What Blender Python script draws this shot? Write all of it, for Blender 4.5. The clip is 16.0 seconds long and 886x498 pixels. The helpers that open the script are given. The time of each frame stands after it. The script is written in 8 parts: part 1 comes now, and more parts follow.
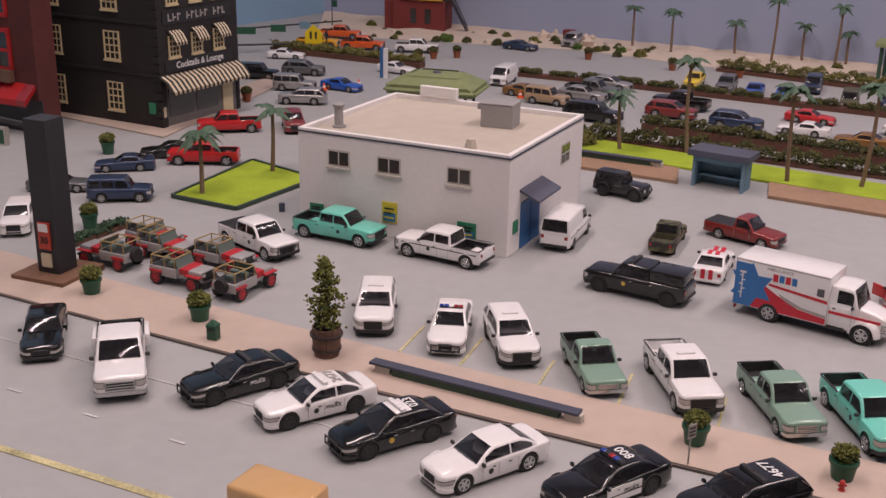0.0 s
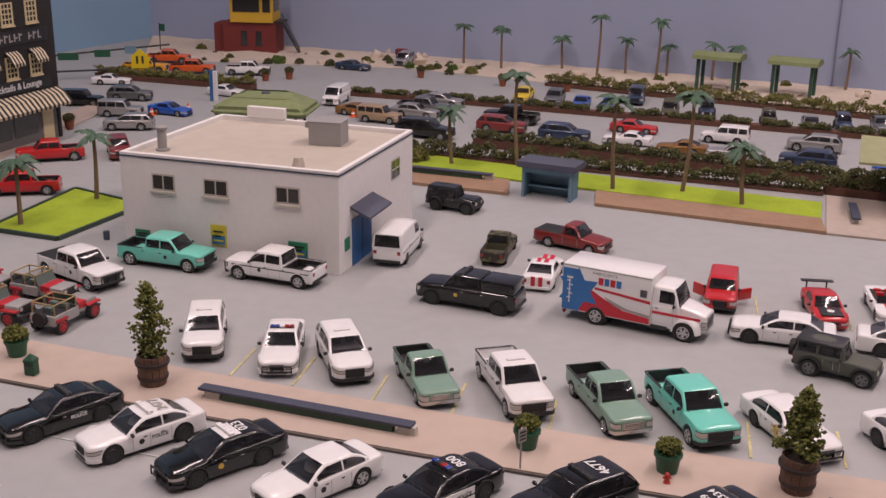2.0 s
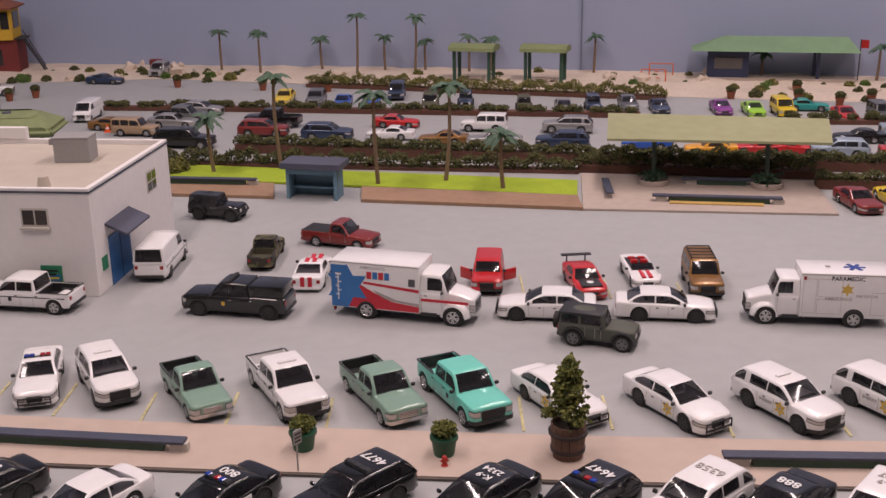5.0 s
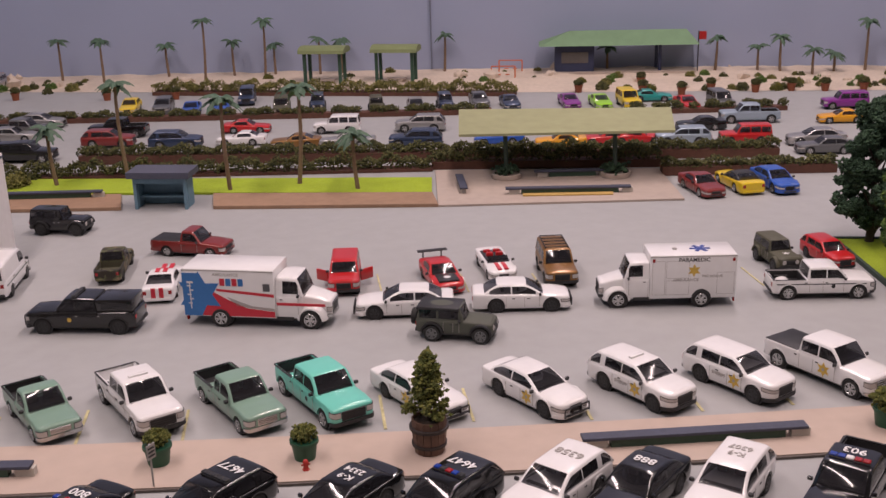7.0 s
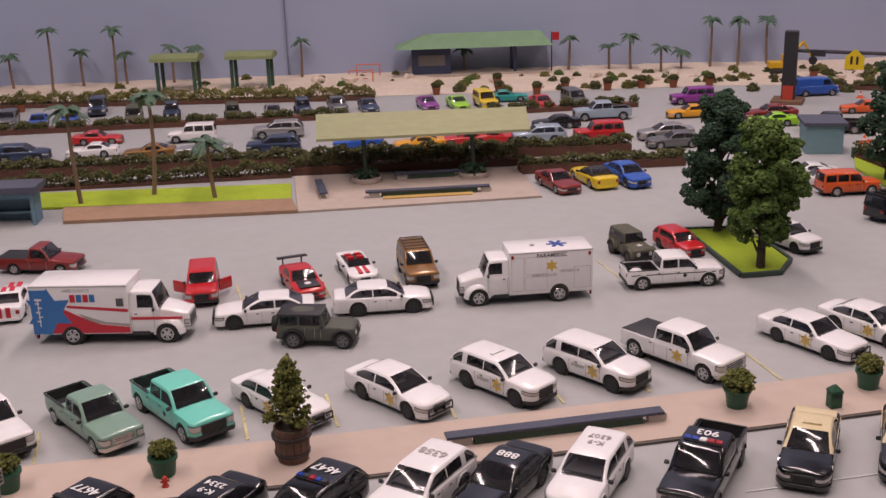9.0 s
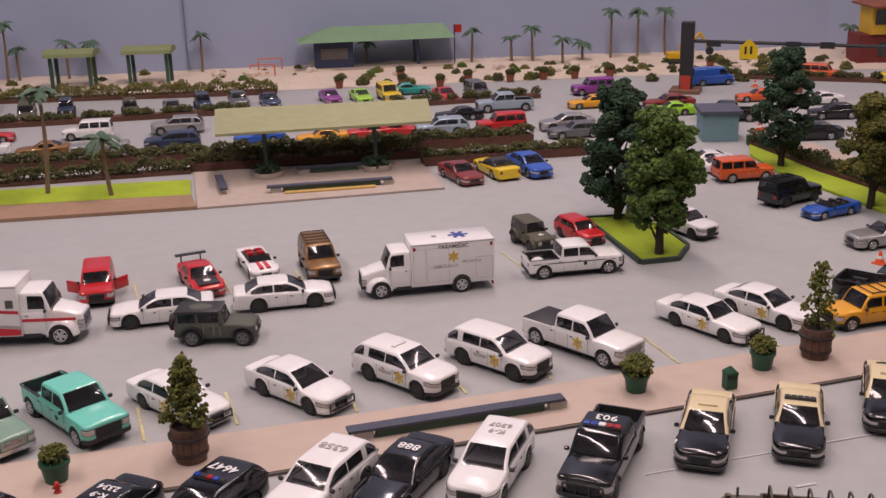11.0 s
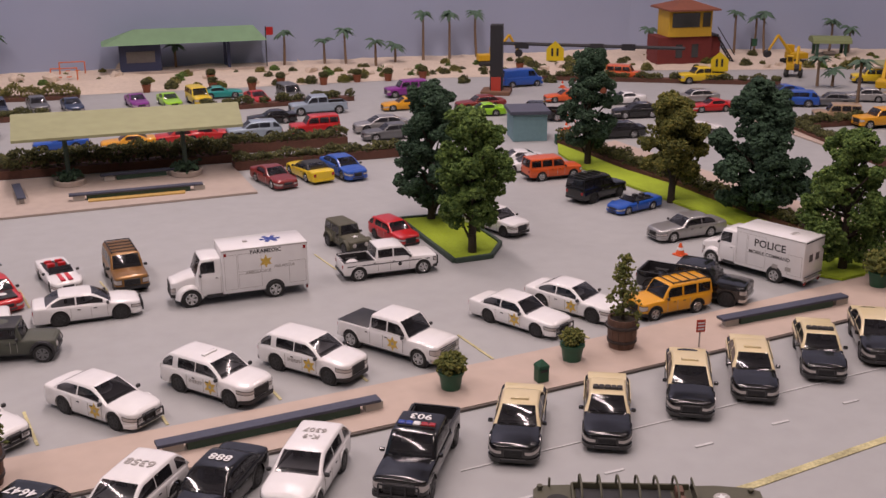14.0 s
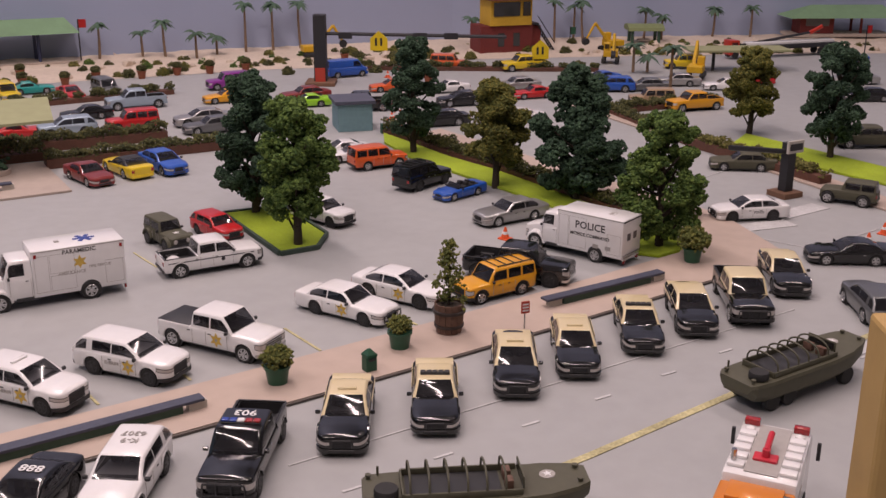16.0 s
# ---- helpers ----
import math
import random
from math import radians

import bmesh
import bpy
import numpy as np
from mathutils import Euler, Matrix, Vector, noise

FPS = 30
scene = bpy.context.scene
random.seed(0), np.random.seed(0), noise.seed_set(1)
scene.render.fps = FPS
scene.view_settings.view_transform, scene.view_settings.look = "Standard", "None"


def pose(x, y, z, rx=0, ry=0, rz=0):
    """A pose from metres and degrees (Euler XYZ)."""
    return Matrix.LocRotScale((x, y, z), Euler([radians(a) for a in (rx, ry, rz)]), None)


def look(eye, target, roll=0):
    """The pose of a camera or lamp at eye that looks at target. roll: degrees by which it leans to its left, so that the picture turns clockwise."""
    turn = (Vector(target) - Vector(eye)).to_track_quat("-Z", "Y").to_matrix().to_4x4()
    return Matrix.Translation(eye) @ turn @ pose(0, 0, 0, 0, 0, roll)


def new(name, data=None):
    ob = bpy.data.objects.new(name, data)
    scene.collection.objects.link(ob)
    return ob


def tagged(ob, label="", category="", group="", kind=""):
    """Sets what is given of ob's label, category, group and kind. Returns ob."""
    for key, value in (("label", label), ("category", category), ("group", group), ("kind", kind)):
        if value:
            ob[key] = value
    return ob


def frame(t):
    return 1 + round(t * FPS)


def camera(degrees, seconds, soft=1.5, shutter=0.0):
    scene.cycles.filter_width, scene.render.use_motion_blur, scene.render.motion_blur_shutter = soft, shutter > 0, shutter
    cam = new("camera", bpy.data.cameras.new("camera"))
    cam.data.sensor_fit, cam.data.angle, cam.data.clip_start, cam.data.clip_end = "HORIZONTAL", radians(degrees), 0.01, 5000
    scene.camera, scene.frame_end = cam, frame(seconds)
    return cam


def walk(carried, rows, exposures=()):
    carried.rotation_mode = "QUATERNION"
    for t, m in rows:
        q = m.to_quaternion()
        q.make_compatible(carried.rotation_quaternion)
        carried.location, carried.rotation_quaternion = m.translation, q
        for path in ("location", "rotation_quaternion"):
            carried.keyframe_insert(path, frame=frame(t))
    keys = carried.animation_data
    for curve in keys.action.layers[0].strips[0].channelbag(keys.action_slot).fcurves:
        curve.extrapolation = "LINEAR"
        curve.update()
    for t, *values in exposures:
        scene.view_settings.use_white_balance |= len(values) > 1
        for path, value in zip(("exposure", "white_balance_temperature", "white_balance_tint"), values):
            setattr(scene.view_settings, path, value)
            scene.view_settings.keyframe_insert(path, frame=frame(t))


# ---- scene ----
cam = camera(43.9, 16.0)
PATH = [
    (0, (0.15240, -0.13362, 0.34772), (0.08837, 0.33363, 0.18165), 1.08),
    (0.5, (0.15787, -0.13208, 0.34558), (0.10755, 0.33826, 0.18355), 1.19),
    (1, (0.16074, -0.13129, 0.34481), (0.13126, 0.34163, 0.18519), 1.41),
    (1.5, (0.16532, -0.12992, 0.34281), (0.15464, 0.34456, 0.18546), 1.21),
    (2, (0.16880, -0.13027, 0.34196), (0.17208, 0.34495, 0.18656), 1.00),
    (2.5, (0.16934, -0.12890, 0.34079), (0.18364, 0.34666, 0.18705), 0.83),
    (3, (0.17251, -0.12800, 0.33914), (0.20202, 0.34731, 0.18678), 0.67),
    (3.5, (0.17688, -0.12783, 0.33831), (0.22483, 0.34600, 0.18603), 0.38),
    (4, (0.18077, -0.12794, 0.33771), (0.24744, 0.34339, 0.18475), -0.06),
    (6.5, (0.19298, -0.12608, 0.33106), (0.33645, 0.32763, 0.17755), -1.40),
    (7, (0.19563, -0.12567, 0.32955), (0.35410, 0.32308, 0.17622), -1.51),
    (7.5, (0.19796, -0.12606, 0.32862), (0.37112, 0.31728, 0.17545), -1.56),
    (8, (0.20053, -0.12567, 0.32773), (0.38762, 0.31218, 0.17516), -1.66),
    (8.5, (0.20171, -0.12681, 0.32734), (0.40157, 0.30551, 0.17517), -1.71),
    (9, (0.20389, -0.12667, 0.32653), (0.41704, 0.29908, 0.17389), -1.69),
    (11.5, (0.21539, -0.12770, 0.32198), (0.47610, 0.26897, 0.16487), -1.14),
    (12, (0.21758, -0.12728, 0.32087), (0.49403, 0.25828, 0.16301), -0.69),
    (12.5, (0.21954, -0.12749, 0.32002), (0.50537, 0.25146, 0.16287), -0.50),
    (13, (0.22059, -0.12818, 0.31974), (0.51418, 0.24539, 0.16402), -0.47),
    (13.5, (0.22223, -0.12827, 0.31914), (0.52516, 0.23819, 0.16442), -0.39),
    (14, (0.22290, -0.12815, 0.31938), (0.53510, 0.23013, 0.16393), -0.24),
    (14.5, (0.22541, -0.12728, 0.31762), (0.54782, 0.22101, 0.16032), 0.04),
    (15, (0.22801, -0.12690, 0.31674), (0.56285, 0.20822, 0.15681), 0.26),
    (15.5, (0.23106, -0.12755, 0.31466), (0.58014, 0.19277, 0.15484), 0.37),
    (16, (0.23378, -0.13073, 0.31438), (0.59695, 0.17422, 0.15592), 0.34),
]
walk(cam, [(t, look(eye, target, roll)) for t, eye, target, roll in PATH])

# ---- world, lamps, exposure ----
world = bpy.data.worlds.new("room_air")
scene.world = world
world.use_nodes = True
world.node_tree.nodes["Background"].inputs[0].default_value = (0.92, 0.78, 0.82, 1)
world.node_tree.nodes["Background"].inputs[1].default_value = 0.45
scene.view_settings.exposure = 0.0


def tube_lamp(name, x, y, z, turn, power, length=1.15, width=0.06):
    data = bpy.data.lights.new(name, "AREA")
    data.shape, data.size, data.size_y = "RECTANGLE", length, width
    data.energy, data.color = power, (1.0, 0.798, 0.782)
    ob = new(name, data)
    ob.matrix_world = pose(x, y, z, 0, 0, turn)
    return ob


for lx, ly in ((-0.5, 0.1), (-0.3, 1.15), (0.45, -0.15), (0.9, 0.85), (1.2, 1.5), (1.9, 0.3)):
    tube_lamp("ceiling_tube", lx, ly, 1.62, 74, 9.9)


# ---- materials ----
def mat(name, color, rough=0.5, metal=0.0, var=0.12, scale=300.0, bump=0.0, coat=0.0, fine=4.0, random=0.0, alpha=1.0, trans=0.0):
    m = bpy.data.materials.new(name)
    m.use_nodes = True
    nt = m.node_tree
    b = nt.nodes["Principled BSDF"]
    b.inputs["Roughness"].default_value = rough
    b.inputs["Metallic"].default_value = metal
    b.inputs["Coat Weight"].default_value = coat
    b.inputs["Coat Roughness"].default_value = 0.06
    b.inputs["Transmission Weight"].default_value = trans
    if var == 0 and random == 0:
        b.inputs["Base Color"].default_value = (*color, 1)
        return m
    co = nt.nodes.new("ShaderNodeTexCoord")
    n1 = nt.nodes.new("ShaderNodeTexNoise")
    n1.inputs["Scale"].default_value = scale
    n1.inputs["Detail"].default_value = 6.0
    n2 = nt.nodes.new("ShaderNodeTexNoise")
    n2.inputs["Scale"].default_value = scale / 12.0
    n2.inputs["Detail"].default_value = 3.0
    nt.links.new(co.outputs["Object"], n1.inputs["Vector"])
    nt.links.new(co.outputs["Object"], n2.inputs["Vector"])
    add = nt.nodes.new("ShaderNodeMath")
    add.operation = "ADD"
    nt.links.new(n1.outputs["Fac"], add.inputs[0])
    nt.links.new(n2.outputs["Fac"], add.inputs[1])
    src = add.outputs[0]
    if random:
        info = nt.nodes.new("ShaderNodeObjectInfo")
        mul = nt.nodes.new("ShaderNodeMath")
        mul.operation = "MULTIPLY_ADD"
        mul.inputs[1].default_value = random
        nt.links.new(info.outputs["Random"], mul.inputs[0])
        nt.links.new(src, mul.inputs[2])
        src = mul.outputs[0]
    ramp = nt.nodes.new("ShaderNodeMapRange")
    ramp.inputs["From Min"].default_value = 0.6
    ramp.inputs["From Max"].default_value = 1.4 + random
    ramp.inputs["To Min"].default_value = 1.0 - var
    ramp.inputs["To Max"].default_value = 1.0 + var
    nt.links.new(src, ramp.inputs["Value"])
    vm = nt.nodes.new("ShaderNodeVectorMath")
    vm.operation = "SCALE"
    vm.inputs[0].default_value = color
    nt.links.new(ramp.outputs[0], vm.inputs["Scale"])
    nt.links.new(vm.outputs[0], b.inputs["Base Color"])
    if bump:
        bp = nt.nodes.new("ShaderNodeBump")
        bp.inputs["Strength"].default_value = bump
        bp.inputs["Distance"].default_value = 0.0006
        n3 = nt.nodes.new("ShaderNodeTexNoise")
        n3.inputs["Scale"].default_value = scale * fine
        n3.inputs["Detail"].default_value = 5.0
        nt.links.new(co.outputs["Object"], n3.inputs["Vector"])
        nt.links.new(n3.outputs["Fac"], bp.inputs["Height"])
        nt.links.new(bp.outputs[0], b.inputs["Normal"])
    return m


M = {}
M["grey_paint"] = mat("grey_table_paint", (0.345, 0.35, 0.35), 0.7, var=0.07, scale=60, bump=0.12, fine=20)
M["sidewalk"] = mat("tan_sidewalk_card", (0.46, 0.37, 0.31), 0.75, var=0.08, scale=70, bump=0.1, fine=15)
M["kerb_dark"] = mat("dark_card_edge", (0.10, 0.085, 0.075), 0.8, var=0.25)
M["yellow_line"] = mat("yellow_line_paint", (0.47, 0.43, 0.23), 0.75, var=0.5, scale=500)
M["white_line"] = mat("white_line_paint", (0.50, 0.50, 0.50), 0.7, var=0.25, scale=500)
M["backdrop"] = mat("blue_backdrop_paint", (0.315, 0.36, 0.495), 0.85, var=0.04, scale=6)
M["backdrop_pale"] = mat("pale_blue_wall_paint", (0.22, 0.36, 0.50), 0.85, var=0.05, scale=6)
M["trim_grey"] = mat("grey_panel_joint", (0.17, 0.19, 0.25), 0.8, var=0.1)
M["room"] = mat("plain_room_paint", (0.36, 0.35, 0.34), 0.9, var=0.05, scale=6)
M["ceiling"] = mat("ceiling_tile", (0.36, 0.35, 0.34), 0.9, var=0.05, scale=30)
M["sand"] = mat("pale_sand", (0.58, 0.49, 0.40), 0.95, var=0.14, scale=160, bump=0.9, fine=6)
M["flock"] = mat("green_grass_mat", (0.33, 0.44, 0.025), 0.95, var=0.22, scale=400, bump=1.0, fine=5)
M["plank"] = mat("brown_wood_strip", (0.30, 0.19, 0.12), 0.75, var=0.18, scale=120, bump=0.2)
M["plaza"] = mat("beige_plaza_card", (0.42, 0.35, 0.30), 0.8, var=0.1, scale=90, bump=0.1)
M["hedge"] = mat("dark_green_foliage_foam", (0.055, 0.085, 0.028), 0.95, var=0.5, scale=350, bump=1.0, random=0.4)
M["box_brown"] = mat("brown_planter_board", (0.11, 0.045, 0.028), 0.7, var=0.3, scale=200, bump=0.2)
M["edge_green"] = mat("dark_green_edging", (0.035, 0.06, 0.045), 0.6, var=0.2)
M["stucco"] = mat("white_painted_wall", (0.74, 0.715, 0.70), 0.8, var=0.05, scale=150, bump=0.25, fine=12)
M["roof_beige"] = mat("beige_flat_roof", (0.47, 0.42, 0.355), 0.85, var=0.09, scale=50, bump=0.25, fine=20)
M["trim_dark"] = mat("dark_roof_trim", (0.05, 0.06, 0.09), 0.6, var=0.1)
M["frame_pale"] = mat("pale_window_frame", (0.5, 0.47, 0.42), 0.6, var=0.08)
M["pane_dark"] = mat("dark_window_pane", (0.035, 0.035, 0.035), 0.12, var=0.1, coat=0.5)
M["door_blue"] = mat("blue_door_paint", (0.035, 0.13, 0.33), 0.45, var=0.12)
M["slate"] = mat("slate_grey_roof", (0.075, 0.08, 0.115), 0.7, var=0.12)
M["grey_box"] = mat("grey_vent_box", (0.30, 0.29, 0.285), 0.6, var=0.08)
M["awning_green"] = mat("olive_green_roof", (0.19, 0.23, 0.10), 0.7, var=0.15, scale=120, bump=0.2)


# ---- builders ----
def mesh_of(name, bm, material, smooth=None):
    me = bpy.data.meshes.new(name)
    bm.to_mesh(me)
    bm.free()
    me.materials.append(material)
    if smooth is not None:
        for p in me.polygons:
            p.use_smooth = True
        me.set_sharp_from_angle(angle=radians(smooth))
    return me


def part(name, bm, material, parent=None, label="", smooth=None, at=None, kind=""):
    me = bm if isinstance(bm, bpy.types.Mesh) else mesh_of(name, bm, material, smooth)
    ob = new(name, me)
    if at is not None:
        ob.matrix_basis = at
    if parent is not None:
        ob.parent = parent
    tagged(ob, label=label, kind=kind)
    return ob


def holder(name, m=None, **tags):
    ob = new(name)
    ob.empty_display_size = 0.01
    if m is not None:
        ob.matrix_basis = m
    return tagged(ob, **tags)


def box(x0, x1, y0, y1, z0, z1, bevel=0.0, bm=None, m=None, seg=2):
    bm = bm or bmesh.new()
    co = [(x, y, z) for z in (z0, z1) for y in (y0, y1) for x in (x0, x1)]
    vs = [bm.verts.new(m @ Vector(c) if m else c) for c in co]
    fs = [bm.faces.new([vs[i] for i in f]) for f in ((0, 2, 3, 1), (4, 5, 7, 6), (0, 1, 5, 4), (2, 6, 7, 3), (0, 4, 6, 2), (1, 3, 7, 5))]
    if bevel:
        es = list({e for f in fs for e in f.edges})
        bmesh.ops.bevel(bm, geom=es, offset=bevel, segments=seg, affect="EDGES", profile=0.5)
    return bm


def prism(points, z0, z1, bm=None):
    """An upright prism over a plan polygon (counter-clockwise)."""
    bm = bm or bmesh.new()
    lo = [bm.verts.new((x, y, z0)) for x, y in points]
    hi = [bm.verts.new((x, y, z1)) for x, y in points]
    bm.faces.new(lo[::-1])
    bm.faces.new(hi)
    n = len(points)
    for i in range(n):
        bm.faces.new((lo[i], lo[(i + 1) % n], hi[(i + 1) % n], hi[i]))
    return bm


def lathe(profile, n=16, bm=None, m=None, caps=True):
    """A turned solid: rows of radius and height, from bottom to top."""
    bm = bm or bmesh.new()
    rings = []
    for r, z in profile:
        ring = []
        for i in range(n):
            a = 2 * math.pi * i / n
            c = Vector((r * math.cos(a), r * math.sin(a), z))
            ring.append(bm.verts.new(m @ c if m else c))
        rings.append(ring)
    if caps:
        bm.faces.new(rings[0][::-1])
        bm.faces.new(rings[-1])
    for a, b in zip(rings, rings[1:]):
        for i in range(n):
            bm.faces.new((a[i], a[(i + 1) % n], b[(i + 1) % n], b[i]))
    return bm


def rod(a, b, r, bm=None, n=8, r2=None):
    """A round bar from a to b."""
    a, b = Vector(a), Vector(b)
    d = b - a
    m = Matrix.Translation(a) @ d.to_track_quat("Z", "Y").to_matrix().to_4x4()
    return lathe([(r, 0), (r if r2 is None else r2, d.length)], n, bm, m)


def tube(points, r, n=7):
    """One bent round bar through the points."""
    bm, rings = bmesh.new(), []
    for i, p in enumerate(points):
        d = (points[min(i + 1, len(points) - 1)] - points[max(i - 1, 0)]).normalized()
        m = Matrix.Translation(p) @ d.to_track_quat("Z", "X").to_matrix().to_4x4()
        rings.append([bm.verts.new(m @ Vector((r * math.cos(2 * math.pi * j / n), r * math.sin(2 * math.pi * j / n), 0))) for j in range(n)])
    for a, b in zip(rings, rings[1:]):
        for j in range(n):
            bm.faces.new((a[j], a[(j + 1) % n], b[(j + 1) % n], b[j]))
    bm.faces.new(rings[0][::-1])
    bm.faces.new(rings[-1])
    return bm


def text_mesh(words, size, material, depth=0.0):
    cu = bpy.data.curves.new("lettering", "FONT")
    cu.body, cu.size, cu.align_x, cu.align_y = words, size, "CENTER", "CENTER"
    cu.extrude, cu.resolution_u, cu.offset = depth, 2, size * 0.016
    ob = bpy.data.objects.new("lettering", cu)
    me = bpy.data.meshes.new_from_object(ob)
    bpy.data.objects.remove(ob)
    bpy.data.curves.remove(cu)
    me.materials.clear()
    me.materials.append(material)
    return me


# ---- the setting: table, walls ----
def street_y(x):
    return 0.0476 * x * x - 0.334 * x + 0.5423


tagged(part("ground", box(-2.6, 4.2, -1.8, 3.4, -0.03, 0.0), M["grey_paint"]), "light grey painted table top of a model town", "ground", kind="structure")


def wall(name, a, b, material, z1=1.75, thick=0.03):
    a, b = Vector(a), Vector(b)
    d = b - a
    m = Matrix.Translation((a.x, a.y, 0)) @ Matrix.Rotation(math.atan2(d.y, d.x), 4, "Z")
    return tagged(part(name, box(0, d.length, 0, thick, -0.02, z1, m=m), material), kind="structure")


BACK = [(-0.505, 2.483), (0.906, 1.923), (1.756, 1.497), (2.019, 1.347), (2.737, 0.699), (3.6, -1.6)]
for a_, b_ in zip(BACK[1:5], BACK[:4]):
    tagged(wall("backdrop", a_, b_, M["backdrop"], thick=-0.03), "plain grey-blue painted sky backdrop panel", "backdrop")
tagged(part("trim", box(-0.0011, 0.0011, -0.004, 0.001, 0.0, 1.69, m=pose(*BACK[1], 0, 0, 0, -24)), M["trim_grey"]), "dark joint between two backdrop panels", "panel joint", kind="structure")
tagged(wall("wall_east", BACK[5], BACK[4], M["backdrop"], thick=-0.03), "plain blue wall", "wall")
tagged(wall("wall_west", BACK[0], (-1.6, 0.3), M["backdrop_pale"], thick=-0.03), "pale blue painted side wall", "wall")
tagged(wall("wall_west", (-1.6, 0.3), (-1.6, -1.6), M["room"], thick=-0.03), "plain room wall", "wall")
tagged(wall("wall_south", (-1.6, -1.6), (3.6, -1.6), M["room"], thick=-0.03), "plain room wall", "wall")
tagged(part("ceiling", box(-2.0, 4.0, -1.8, 3.0, 1.70, 1.74), M["ceiling"]), "pale tiled ceiling", "ceiling", kind="structure")


def ashore(x, y, gap=0.03):
    """A place on the beach, kept clear of the backdrop."""
    p = Vector((x, y))
    for a_, b_ in zip(BACK[:4], BACK[1:5]):
        a_, d_ = Vector(a_), (Vector(b_) - Vector(a_)).normalized()
        n_ = Vector((d_.y, -d_.x))
        out = (p - a_).dot(n_)
        if out < gap and -0.05 < (p - a_).dot(d_) < (Vector(b_) - a_).length + 0.05:
            p = p + n_ * (gap - out)
    return p.x, p.y


def strip(x0, x1, lo, hi, z0, z1, n=24):
    """A raised strip along x between two curves."""
    xs = [x0 + (x1 - x0) * i / n for i in range(n + 1)]
    return prism([(x, lo(x)) for x in xs] + [(x, hi(x)) for x in reversed(xs)], z0, z1)


def lot_y(x):
    return 0.07 * x * x - 0.358 * x + 0.610


tagged(part("pavement", strip(-0.75, 1.14, lambda x: street_y(x) + 0.002, lot_y, 0.0004, 0.0024), M["sidewalk"]), "tan card pavement strip beside the street", "pavement", kind="structure")
tagged(part("trim", strip(-0.75, 1.14, street_y, lambda x: street_y(x) + 0.0016, 0.0004, 0.0018), M["kerb_dark"]), "dark pavement edge", "kerb", kind="structure")


def line(name, a, b, w, material):
    a, b = Vector((*a, 0)), Vector((*b, 0))
    d = b - a
    m = Matrix.Translation(a) @ Matrix.Rotation(math.atan2(d.y, d.x), 4, "Z")
    return tagged(part(name, box(0, d.length, -w / 2, w / 2, 0.0002, 0.0006, m=m), material), kind="structure")


# ---- white office building ----
FR, LL, RR = Vector((0.0803, 0.8303)), Vector((-0.1363, 0.9005)), Vector((0.1293, 1.0254))
BH = 0.0985
bu, bv = (FR - LL), (RR - FR)
BW, BD = bu.length, bv.length
ang = math.degrees(math.atan2(bu.y, bu.x))
office = holder("office_building", pose(LL.x, LL.y, 0, 0, 0, ang), label="white painted two-storey office block with flat beige roof", category="building")
wl = 0.005
for nm, q in (("front_wall", (0, BW, 0, wl)), ("back_wall", (0, BW, BD - wl, BD)), ("side_wall", (0, wl, wl, BD - wl)), ("side_wall", (BW - wl, BW, wl, BD - wl))):
    part(nm, box(*q, 0, BH, 0.0005), M["stucco"], office)
part("roof", box(wl, BW - wl, wl, BD - wl, BH - 0.009, BH - 0.005), M["roof_beige"], office, "beige flat roof")


# ---- vehicle kit: sizes in millimetres of the model, nose towards +x ----
def paint(name, color, rough=0.28, metal=0.0, coat=0.35):
    if name not in M:
        M[name] = mat(name, color, rough, metal, var=0.05, scale=120, coat=coat)
    return M[name]


M["glass"] = mat("smoked_car_glass", (0.022, 0.022, 0.026), 0.08, var=0.1, coat=0.6)
M["cabin_trim"] = mat("grey_cabin_trim", (0.085, 0.08, 0.078), 0.7, var=0.2)
gn = M["glass"].node_tree
see = gn.nodes.new("ShaderNodeBsdfTransparent")
see.inputs["Color"].default_value = (0.62, 0.62, 0.64, 1)
half_clear = gn.nodes.new("ShaderNodeMixShader")
half_clear.inputs[0].default_value = 0.45
gn.links.new(gn.nodes["Principled BSDF"].outputs[0], half_clear.inputs[1])
gn.links.new(see.outputs[0], half_clear.inputs[2])
gn.links.new(half_clear.outputs[0], gn.nodes["Material Output"].inputs["Surface"])
M["rubber"] = mat("black_rubber", (0.018, 0.018, 0.018), 0.75, var=0.2)
M["plastic"] = mat("black_plastic", (0.022, 0.022, 0.024), 0.5, var=0.15)
M["chrome"] = mat("bright_metal", (0.50, 0.50, 0.50), 0.22, 1.0, var=0.06)
M["steel"] = mat("black_steel_rim", (0.03, 0.03, 0.032), 0.4, 0.2, var=0.1)
M["lamp_clear"] = mat("clear_lamp_lens", (0.46, 0.43, 0.41), 0.12, var=0.06, coat=0.6)
M["lamp_red"] = mat("red_lamp_lens", (0.30, 0.010, 0.012), 0.2, var=0.06, coat=0.5)
M["lamp_blue"] = mat("blue_lamp_lens", (0.015, 0.045, 0.28), 0.2, var=0.06, coat=0.5)
M["gold"] = mat("gold_star_print", (0.60, 0.40, 0.07), 0.4, 0.0, var=0.1)
M["print_dark"] = mat("dark_print", (0.02, 0.02, 0.022), 0.5, var=0.1)
M["print_white"] = mat("white_print", (0.7, 0.7, 0.7), 0.5, var=0.05)
M["print_grey"] = mat("grey_print", (0.36, 0.34, 0.32), 0.5, var=0.1)
M["olive"] = mat("olive_drab_paint", (0.075, 0.072, 0.045), 0.6, var=0.15, scale=200)
